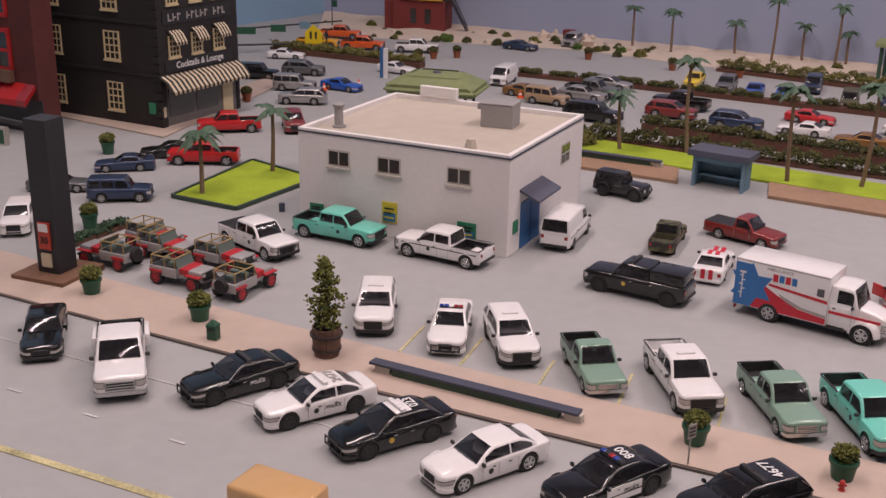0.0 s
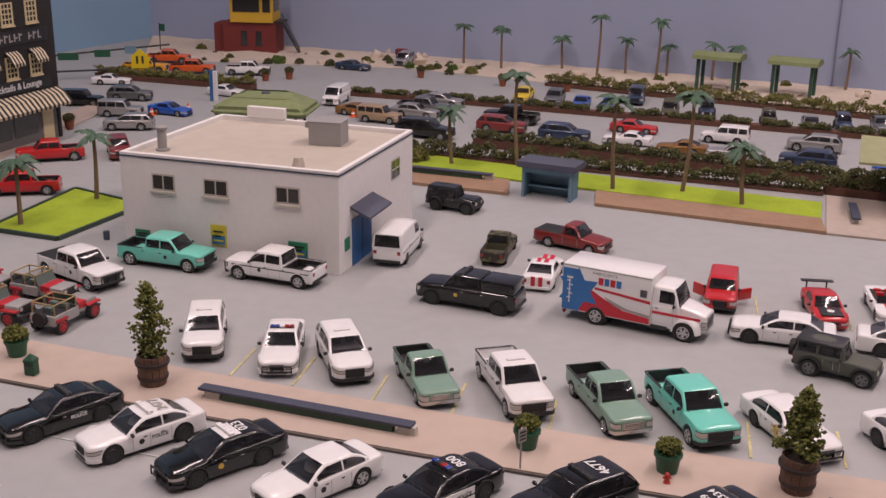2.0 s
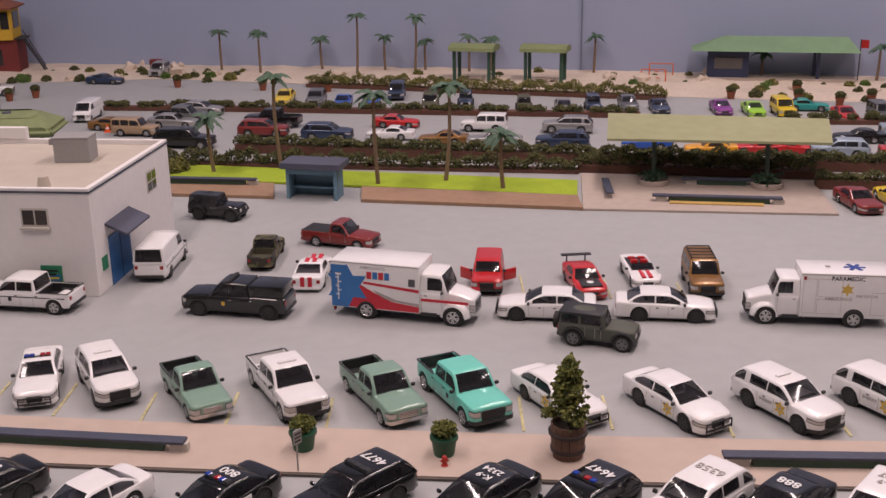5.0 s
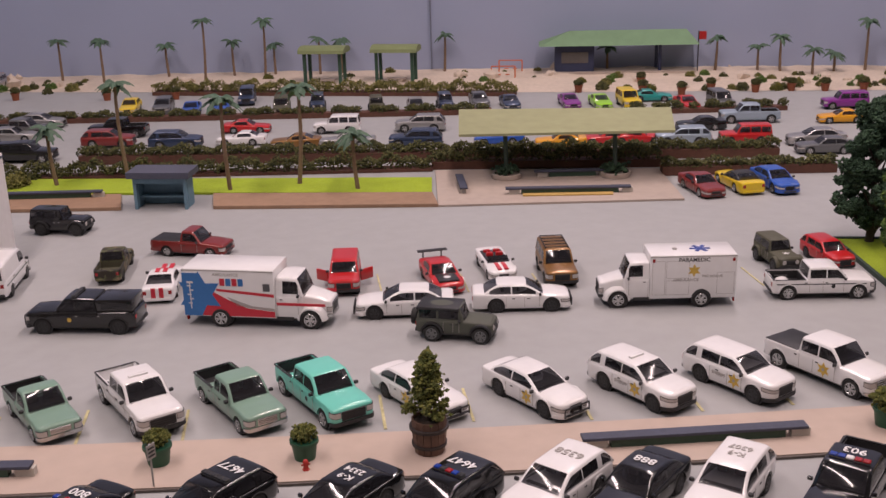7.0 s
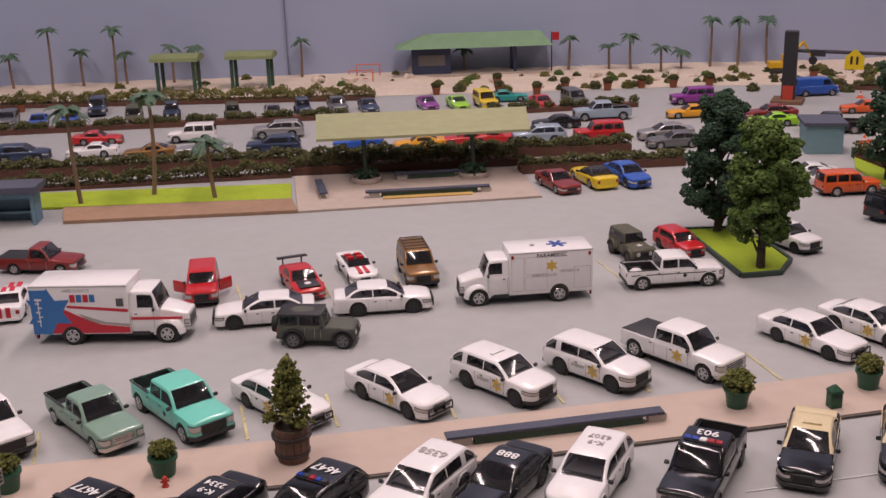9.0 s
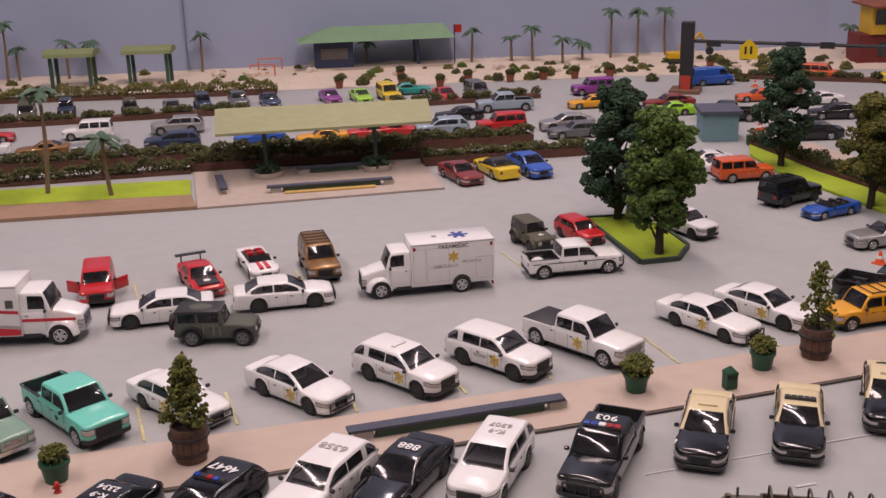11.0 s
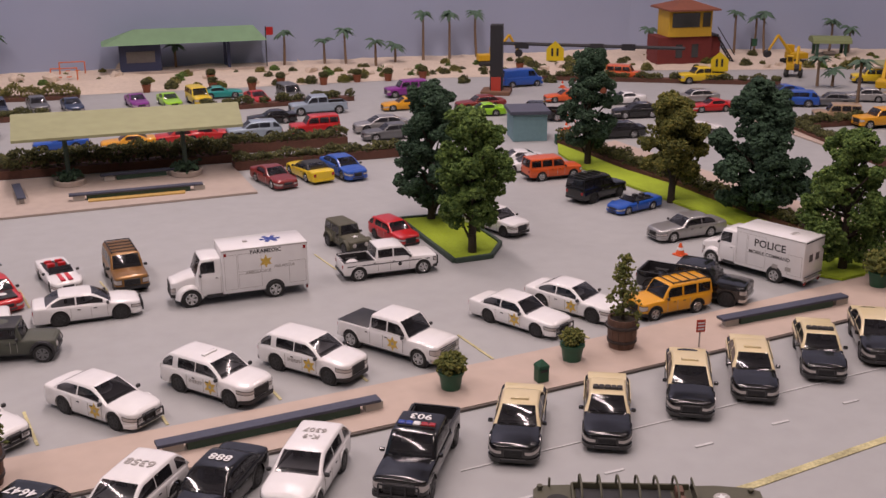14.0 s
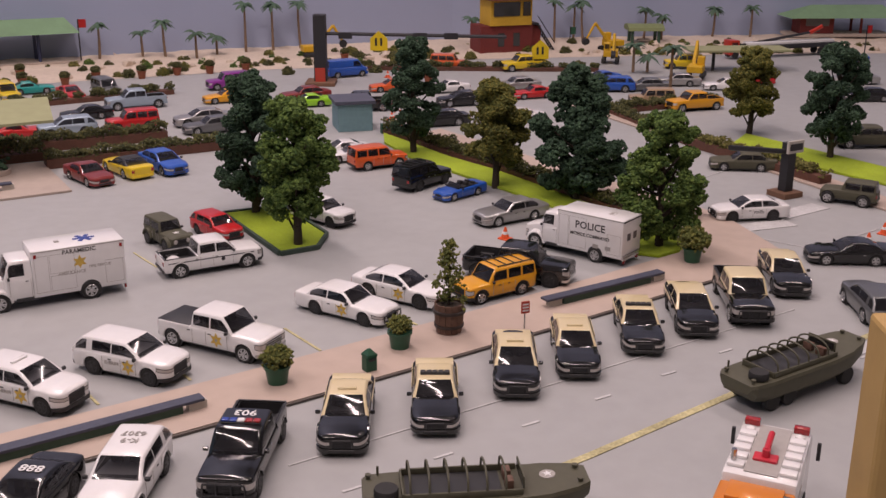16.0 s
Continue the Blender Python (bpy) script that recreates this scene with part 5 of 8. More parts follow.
def hedge(a, b, board_h, leaf_h, deep, leaf, seed, label, gap=0.0, board=True):
    """A low planter board with ragged foliage along it."""
    a, b = Vector((*a, 0)), Vector((*b, 0))
    d = b - a
    rng = random.Random(seed)
    t = holder("hedge_planter", Matrix.Translation(a) @ Matrix.Rotation(math.atan2(d.y, d.x), 4, "Z"), label=label, category="hedge")
    if board:
        part("planter_board", box(0, d.length, 0, deep, 0, board_h, 0.0005), M["box_brown"], t)
    spots = []
    n = int(d.length / 0.0024)
    for i in range(n):
        x = d.length * (i + rng.random()) / n
        lump = 0.55 + 0.45 * math.sin(x * 160 + seed) * math.sin(x * 61 + seed * 2)
        if lump < gap:
            continue
        for _ in range(26):
            spots.append((x + rng.uniform(-0.003, 0.003), rng.uniform(-0.001, deep - 0.001), board_h - 0.002 + (leaf_h + 0.003) * (0.35 + 0.65 * lump) * math.sqrt(rng.random()), rng.uniform(0.0008, 0.0019)))
    part("foliage", crumbs("foliage", spots, leaf, rng), leaf, t, kind="stuff")
    return t


hedge((0.121, 1.329), (0.632, 1.141), 0.004, 0.020, 0.022, M["leaf_hedge"], 11, "low mixed green hedge behind the lawn")
hedge((0.634, 1.150), (0.898, 1.039), 0.010, 0.018, 0.022, M["leaf_hedge"], 12, "hedge in a brown planter behind the plaza")
hedge((0.876, 0.999), (1.071, 0.924), 0.011, 0.010, 0.020, M["leaf_hedge"], 13, "brown planter with low green hedge by parked cars")
hedge((0.218, 1.379), (1.058, 1.019), 0.012, 0.013, 0.020, M["leaf_hedge"], 14, "long brown planter with dark green hedge")
hedge((0.014, 1.759), (0.121, 1.725), 0.007, 0.009, 0.016, M["leaf_hedge"], 15, "low brown planter with small bushes", 0.45)
hedge((0.113, 1.729), (0.840, 1.453), 0.008, 0.010, 0.018, M["leaf_hedge"], 16, "low brown planter with small bushes", 0.35)
hedge((0.365, 1.894), (0.937, 1.583), 0.006, 0.022, 0.030, M["leaf_bush"], 17, "thick yellow green hedge before the beach", 0.1)
hedge((-0.467, 1.903), (-0.160, 1.792), 0.010, 0.014, 0.022, M["leaf_bush"], 18, "brown planter with yellow green hedge")
hedge((1.030, 1.351), (1.259, 1.274), 0.007, 0.012, 0.018, M["leaf_hedge"], 19, "low brown planter with bushes", 0.4)
hedge((1.267, 0.842), (1.209, 0.614), 0.006, 0.017, 0.016, M["leaf_hedge"], 20, "dark low hedge along the verge")
hedge((1.209, 0.614), (1.130, 0.352), 0.008, 0.014, 0.016, M["leaf_hedge"], 21, "brown planter with dark hedge along the verge")
hedge((1.607, 0.744), (1.465, 0.497), 0.006, 0.010, 0.02, M["leaf_hedge"], 22, "low hedge along the cross street", 0.2)
hedge((1.465, 0.497), (1.391, 0.303), 0.011, 0.010, 0.018, M["leaf_bush"], 23, "red brown planter along the cross street", 0.35)
hedge((1.622, 1.211), (1.880, 0.898), 0.007, 0.010, 0.018, M["leaf_hedge"], 24, "low brown planter with bushes", 0.4)
hedge((1.558, 0.693), (1.748, 0.605), 0.007, 0.012, 0.018, M["leaf_hedge"], 25, "low brown planter with bushes", 0.2)


hedge((-0.325, 0.772), (-0.298, 0.848), 0.005, 0.006, 0.012, M["leaf_dark"], 26, "short dark green hedge box beside the sign gantry")


def bush(x, y, r, leaf, seed, z=0.0, name="bush"):
    rng = random.Random(seed)
    spots = []
    for _ in range(int(120 + r * 12000)):
        d = Vector((rng.gauss(0, 1), rng.gauss(0, 1), abs(rng.gauss(0, 1)))).normalized() * r * rng.uniform(0.5, 1)
        spots.append((d.x, d.y, d.z * 1.15, r * rng.uniform(0.09, 0.18)))
    ob = part(name, crumbs(name, spots, leaf, rng), leaf, at=pose(x, y, z))
    return tagged(ob, "small rounded foam bush", "bush", "bushes")


for i, (p, r, lf) in enumerate((((0.143, 1.285), 0.017, "leaf_bush"), ((0.138, 1.278), 0.014, "leaf_bush"), ((0.161, 1.314), 0.010, "leaf_hedge"), ((0.571, 2.075), 0.014, "leaf_hedge"), ((0.819, 1.921), 0.012, "leaf_bush"), ((0.941, 1.837), 0.009, "leaf_bush"), ((0.246, 2.061), 0.010, "leaf_hedge"), ((0.166, 2.069), 0.011, "leaf_hedge"), ((0.233, 2.022), 0.014, "leaf_bush"), ((0.189, 2.011), 0.010, "leaf_hedge"), ((1.012, 1.811), 0.008, "leaf_bush"), ((1.079, 1.803), 0.009, "leaf_bush"), ((1.370, 1.433), 0.010, "leaf_hedge"), ((1.435, 1.419), 0.011, "leaf_bush"), ((1.502, 1.283), 0.012, "leaf_hedge"), ((1.618, 1.186), 0.012, "leaf_hedge"))):
    bush(p[0], p[1], r, M[lf], 200 + i)


def potted(x, y, seed, pot="pot_green", h=0.015, r=0.0085, leaf="leaf_fir", crown=0.0105):
    t = holder("potted_plant", pose(x, y, 0.0), label="bushy green plant in a %s pot" % ("dark green" if pot == "pot_green" else "terracotta"), category="planter", group="potted plants")
    part("pot", lathe([(r * 0.72, 0), (r * 0.95, h * 0.86), (r * 1.06, h * 0.87), (r * 1.06, h), (r * 0.9, h)], 18), M[pot], t, smooth=35)
    rng = random.Random(seed)
    spots = []
    for _ in range(520):
        d = Vector((rng.gauss(0, 1), rng.gauss(0, 1), rng.gauss(0.35, 0.8))).normalized() * crown * rng.uniform(0.35, 1)
        spots.append((d.x, d.y, h + crown * 0.45 + d.z * 0.75, crown * rng.uniform(0.07, 0.15)))
    part("plant", crumbs("plant", spots, M[leaf], rng), M[leaf], t)
    return t


for i, (x, y, c) in enumerate(((-0.254, 0.673, 0.0095), (-0.146, 0.635, 0.0095), (0.229, 0.502, 0.0085), (0.314, 0.474, 0.0085), (-0.334, 0.841, 0.009), (-0.439, 1.117, 0.010), (0.667, 0.374, 0.0112), (0.762, 0.352, 0.0095), (1.066, 0.285, 0.0155))):
    potted(x, y, 300 + i, crown=c)
for i, p in enumerate(((-0.369, 1.453), (-0.174, 1.867), (-0.151, 1.901), (-0.110, 1.923), (0.135, 1.965), (0.287, 1.885), (0.400, 1.837), (1.181, 1.588), (1.252, 1.475), (1.311, 1.432), (1.371, 1.416), (1.418, 1.388), (1.478, 1.365), (1.049, 1.569), (1.604, 1.054), (1.674, 1.318), (1.189, 1.466), (1.141, 1.512))):
    potted(p[0], p[1], 340 + i, "terracotta", 0.013, 0.0075, "leaf_hedge", 0.009)
potted(*(1.190, 0.356), 380, "terracotta", 0.014, 0.008, "leaf_dark", 0.015)


def barrel_tree(x, y, seed, h=0.055, wide=0.030, dense=46):
    b = holder("barrel_planter", pose(x, y, 0.0024), label="brown wooden half barrel planter on the pavement", category="planter", group="barrel planters")
    n = 14
    for i in range(n):
        a0, a1 = 2 * math.pi * (i + 0.04) / n, 2 * math.pi * (i + 0.96) / n
        bm = bmesh.new()
        rings = []
        for r, z in ((0.0092, 0), (0.0104, 0.008), (0.0109, 0.016), (0.0108, 0.0225)):
            rings.append([bm.verts.new((q * math.cos(a), q * math.sin(a), z)) for q, a in ((r - 0.0012, a0), (r, a0), (r, a1), (r - 0.0012, a1))])
        for lo, hi in zip(rings, rings[1:]):
            for k in range(4):
                bm.faces.new((lo[k], lo[(k + 1) % 4], hi[(k + 1) % 4], hi[k]))
        bm.faces.new(rings[-1])
        bm.faces.new(rings[0][::-1])
        bmesh.ops.recalc_face_normals(bm, faces=bm.faces)
        part("stave", bm, M["wood_barrel"], b)
    for z in (0.0045, 0.0155):
        rr = 0.0092 + z * 0.118
        part("hoop", lathe([(rr + 0.0004, z), (rr + 0.0011, z + 0.0002), (rr + 0.0013, z + 0.0022), (rr + 0.0005, z + 0.0024)], 28), M["barrel_hoop"], b, smooth=40)
    part("soil", lathe([(0.0088, 0.019), (0.0096, 0.0205)], 18), M["bark"], b)
    rng = random.Random(seed)
    t = holder("conifer", pose(x, y, 0.0228), label="ragged green conifer growing in a barrel", category="tree", group="barrel conifers")
    part("trunk", rod((0, 0, -0.001), (0, 0, h), 0.0013, r2=0.0004), M["bark"], t)
    spots = []
    for i in range(34):
        f = (i + 0.5) / 34
        a = i * 2.39996 + rng.uniform(-0.6, 0.6)
        rr = wide / 2 * (1.05 - f) ** 0.6 * rng.uniform(0.35, 1.1)
        zc = h * (0.03 + 0.95 * f)
        for j in range(6):
            g = (j + 1) / 6
            spots.append((math.cos(a) * rr * g * 0.8, math.sin(a) * rr * g * 0.8, zc + rr * g * 0.15, rng.uniform(0.0008, 0.0014)))
        for j in range(dense):
            d = Vector((rng.gauss(0, 1), rng.gauss(0, 1), rng.gauss(0, 0.75))) * (0.0015 + 0.0012 * (1 - f))
            spots.append((math.cos(a) * rr * 0.85 + d.x, math.sin(a) * rr * 0.85 + d.y, zc + rr * 0.18 + d.z, rng.uniform(0.0008, 0.0016)))
    part("foliage", crumbs("foliage", spots, M["leaf_fir"], rng), M["leaf_fir"], t)


barrel_tree(-0.032, 0.5895, 400, 0.056, 0.030, 30)
barrel_tree(0.388, 0.4535, 401, 0.046, 0.027, 34)
barrel_tree(0.807, 0.3445, 402, 0.050, 0.030, 13)


# ---- lawns ----
def lawn(name, pts, h, label, edge=True):
    t = holder(name, label=label, category="lawn")
    part("turf", prism(pts, 0.0005, h), M["flock"], t)
    if edge:
        n = len(pts)
        for i in range(n):
            a, b = Vector((*pts[i], 0)), Vector((*pts[(i + 1) % n], 0))
            d = b - a
            m = Matrix.Translation(a) @ Matrix.Rotation(math.atan2(d.y, d.x), 4, "Z")
            part("edging", box(-0.0012, d.length + 0.0012, -0.0036, -0.0002, 0.0002, h + 0.0016, 0.0003, m=m), M["edge_green"], t)
    return t


lawn("grass_island", [(-0.291, 0.954), (-0.212, 0.925), (-0.160, 1.050), (-0.253, 1.112)], 0.003, "bright green turf island with dark green edging")
lawn("grass_island", [(0.892, 0.703), (0.847, 0.571), (0.879, 0.560), (0.910, 0.581), (0.945, 0.678)], 0.003, "bright green turf island with dark edging under trees")
lawn("grass_verge", [(0.046, 1.274), (0.259, 1.192), (0.595, 1.038), (0.618, 1.104), (0.040, 1.367)], 0.003, "long bright green lawn with palms", False)
lawn("grass_verge", [(1.092, 0.362), (1.052, 0.338), (1.060, 0.314), (1.100, 0.304), (1.125, 0.345), (1.187, 0.537), (1.208, 0.614), (1.221, 0.691), (1.240, 0.752), (1.264, 0.837), (1.226, 0.800), (1.190, 0.728), (1.159, 0.601), (1.136, 0.505)], 0.003, "narrow bright green verge with trees", False)
lawn("grass_verge", [(1.496, 0.462), (1.440, 0.248), (1.516, 0.274), (1.577, 0.478)], 0.003, "bright green verge beyond the cross street", False)
for a, b, c, d in (((0.052, 1.197), (0.253, 1.121), (0.258, 1.183), (0.047, 1.266)), ((0.350, 1.081), (0.583, 0.983), (0.594, 1.034), (0.359, 1.139))):
    tagged(part("boardwalk", prism([a, b, c, d], 0.0003, 0.004), M["plank"]), "brown wooden boardwalk strip before the lawn", "boardwalk", kind="structure")
tagged(part("plaza_floor", prism([(0.583, 0.983), (0.841, 0.893), (0.887, 1.028), (0.634, 1.137)], 0.0003, 0.0025), M["plaza"]), "beige paved plaza", "pavement", kind="structure")
tagged(part("pavement", prism([(1.06, 0.2475), (1.145, 0.236), (1.215, 0.330), (1.335, 0.80), (1.295, 0.80), (1.250, 0.575), (1.135, 0.340), (1.075, 0.300)], 0.0004, 0.0022), M["sidewalk"]), "tan card pavement round the lot corner", "pavement", kind="structure")
tagged(part("pavement", prism([(1.605, 0.798), (1.558, 0.693), (1.340, 0.213), (1.389, 0.230), (1.627, 0.708), (1.661, 0.820)], 0.0004, 0.0022), M["sidewalk"]), "tan card pavement along the cross street", "pavement", kind="structure")
tagged(part("pavement", prism([(-0.802, 1.218), (-0.606, 1.299), (-0.403, 1.206), (-0.354, 1.595), (-0.395, 1.635), (-0.460, 1.351), (-0.957, 1.450)], 0.0004, 0.0022), M["sidewalk"]), "pale card pavement round the bar", "pavement", kind="structure")


# ---- pavement furniture ----
M["bench_blue"] = mat("blue_bench_paint", (0.050, 0.056, 0.088), 0.6, var=0.2, scale=300)
M["bench_green"] = mat("green_bench_side", (0.035, 0.075, 0.05), 0.6, var=0.2)
M["bin_green"] = mat("green_bin_plastic", (0.015, 0.075, 0.038), 0.5, var=0.12)
M["sign_metal"] = mat("grey_sign_metal", (0.35, 0.34, 0.32), 0.5, 0.4, var=0.1)
M["sign_red"] = mat("red_sign", (0.45, 0.05, 0.03), 0.5, var=0.1)
M["hydrant_red"] = mat("red_hydrant", (0.40, 0.025, 0.02), 0.5, var=0.1)


def bench(a, b, name="long_bench", z=0.0024):
    a, b = Vector((*a, z)), Vector((*b, z))
    d = b - a
    t = holder(name, Matrix.Translation(a) @ Matrix.Rotation(math.atan2(d.y, d.x), 4, "Z"), label="long low bench with blue top and green side", category="bench", group="long benches")
    L = d.length
    part("seat", box(0, L, -0.0045, 0.0045, 0.0055, 0.0075, 0.0003), M["bench_blue"], t)
    part("side_panel", box(0.018, L - 0.014, -0.0030, 0.0030, 0.0, 0.0054), M["bench_green"], t)
    for x in (0.004, L - 0.010):
        part("foot", box(x, x + 0.012, -0.0025, 0.0025, 0.0, 0.0054), M["frame_pale"], t)


bench((0.006, 0.571), (0.156, 0.517))
bench((0.476, 0.421), (0.613, 0.383))
bench((0.891, 0.319), (1.008, 0.283))
bench((0.068, 1.240), (0.237, 1.180), z=0.004)


def litter_bin(x, y):
    t = holder("litter_bin", pose(x, y, 0.0024, 0, 0, -15), label="dark green litter bin with pointed lid", category="bin", group="litter bins")
    part("bin_body", box(-0.0042, 0.0042, -0.0035, 0.0035, 0, 0.0105, 0.0007), M["bin_green"], t)
    part("bin_lid", lathe([(0.0058, 0.0106), (0.0054, 0.0122), (0.0008, 0.0158)], 4, m=Matrix.Rotation(radians(45), 4, "Z")), M["bin_green"], t)
    part("slot", box(-0.0026, 0.0026, -0.0038, -0.0034, 0.0075, 0.0092), M["print_dark"], t)


litter_bin(-0.123, 0.601)
litter_bin(0.720, 0.3415)
litter_bin(0.268, 0.450)


def street_sign(x, y, h, plate, label, turn=-20):
    t = holder("street_sign", pose(x, y, 0.0022, 0, 0, turn), label=label, category="sign")
    part("post", rod((0, 0, 0), (0, 0, h), 0.0006), M["sign_metal"], t)
    p = part("plate", box(-0.0034, 0.0034, -0.0012, -0.0006, h - 0.0095, h, 0.0002), plate, t)
    for i in range(3):
        part("sign_bar", box(-0.0024, 0.0024, -0.0014, -0.0012, h - 0.0078 + 0.0024 * i, h - 0.0067 + 0.0024 * i), M["print_white"] if plate is not M["sign_metal"] else M["print_dark"], p)


street_sign(0.223, 0.474, 0.028, M["sign_metal"], "small pale parking sign on a thin post", 40)
street_sign(0.847, 0.3055, 0.022, M["sign_red"], "small orange red parking sign on a post", -30)
hy = holder("fire_hydrant", pose(0.311, 0.459, 0.0022), label="small red fire hydrant on the pavement edge", category="hydrant")
part("hydrant_body", lathe([(0.0022, 0), (0.0022, 0.0008), (0.0015, 0.001), (0.0015, 0.0048), (0.0018, 0.005), (0.0014, 0.0064), (0.0004, 0.0072)], 12), M["hydrant_red"], hy, smooth=40)
part("outlet", rod((-0.0026, 0, 0.0036), (0.0026, 0, 0.0036), 0.0007), M["hydrant_red"], hy)
small = holder("litter_bin", pose(*(-0.164, 0.930), 0), label="small dark round bin beside the office", category="bin")
part("bin_body", lathe([(0.0030, 0), (0.0034, 0.008), (0.0030, 0.0088)], 12), M["trim_dark"], small, smooth=40)

# ---- bus shelter ----
M["shelter_blue"] = mat("blue_grey_shelter_paint", (0.13, 0.23, 0.30), 0.6, var=0.15, scale=250)
p0, p1 = Vector((0.269, 1.119)), Vector((0.323, 1.094))
sd = p1 - p0
sh = holder("bus_shelter", pose(p0.x, p0.y, 0, 0, 0, math.degrees(math.atan2(sd.y, sd.x))), label="blue wooden bus shelter with slate roof and bench", category="shelter")
SL = sd.length
part("back_panel", box(0, SL, 0.026, 0.028, 0.0, 0.036), M["shelter_blue"], sh)
for x in (0.0, SL - 0.002):
    part("side_panel", box(x, x + 0.002, 0.008, 0.0258, 0.0, 0.034), M["shelter_blue"], sh)
    part("post", box(x - 0.0008, x + 0.0028, 0.0, 0.0036, 0.0, 0.036), M["shelter_blue"], sh)
part("roof", prism([(-0.006, -0.005), (SL + 0.006, -0.005), (SL + 0.006, 0.034), (-0.006, 0.034)], 0.0365, 0.0435), M["slate"], sh)
part("bench_seat", box(0.003, SL - 0.003, 0.013, 0.0255, 0.0105, 0.0125), M["shelter_blue"], sh)
part("cross_rail", box(0.002, SL - 0.002, 0.0, 0.002, 0.030, 0.035), M["shelter_blue"], sh)

# ---- plaza canopy ----
cp = holder("plaza_canopy", label="large olive green flat canopy on two dark posts", category="canopy")
bm = bmesh.new()
low4 = [(0.636, 1.056, 0.0600), (0.871, 0.966, 0.0600), (0.917, 1.053, 0.0685), (0.676, 1.161, 0.0685)]
vs = [bm.verts.new(c) for c in low4] + [bm.verts.new((x, y, z + 0.003)) for x, y, z in low4]
for f in ((3, 2, 1, 0), (4, 5, 6, 7), (0, 1, 5, 4), (1, 2, 6, 5), (2, 3, 7, 6), (3, 0, 4, 7)):
    bm.faces.new([vs[i] for i in f])
M["canopy_green"] = mat("pale_olive_canopy", (0.30, 0.31, 0.17), 0.8, var=0.12, scale=60, bump=0.2)
part("roof", bm, M["canopy_green"], cp)
for x, y in ((0.700, 1.065), (0.821, 1.016)):
    part("post", rod((x, y, 0.006), (x, y + 0.004, 0.0645), 0.0028), M["edge_green"], cp)
    pl = holder("round_planter", pose(x, y, 0.0025), label="round grey stone planter with dark shrubs", category="planter")
    part("ring", lathe([(0.0165, 0), (0.018, 0.0005), (0.018, 0.0055), (0.0165, 0.006), (0.0160, 0.0045)], 24), M["plaza"], pl, smooth=40)
    rng = random.Random(int(x * 1000))
    part("shrubs", tufts("shrubs", [(rng.gauss(0, 0.007), rng.gauss(0, 0.006), 0.006 + rng.random() * 0.009, rng.uniform(0.0016, 0.003)) for _ in range(110)], M["leaf_dark"], rng), M["leaf_dark"], pl)
bench((0.669, 0.995), (0.802, 0.944), z=0.0025)
bench((0.732, 1.055), (0.815, 1.025), z=0.0025)
bench((0.626, 1.015), (0.644, 1.079), z=0.0025)
M["kerb_yellow"] = mat("faded_yellow_strip", (0.50, 0.33, 0.10), 0.7, var=0.2)
tagged(part("yellow_strip", prism([(0.682, 0.976), (0.777, 0.939), (0.782, 0.948), (0.686, 0.985)], 0.0026, 0.0040), M["kerb_yellow"]), "low faded yellow strip on the plaza", "kerb", kind="structure")


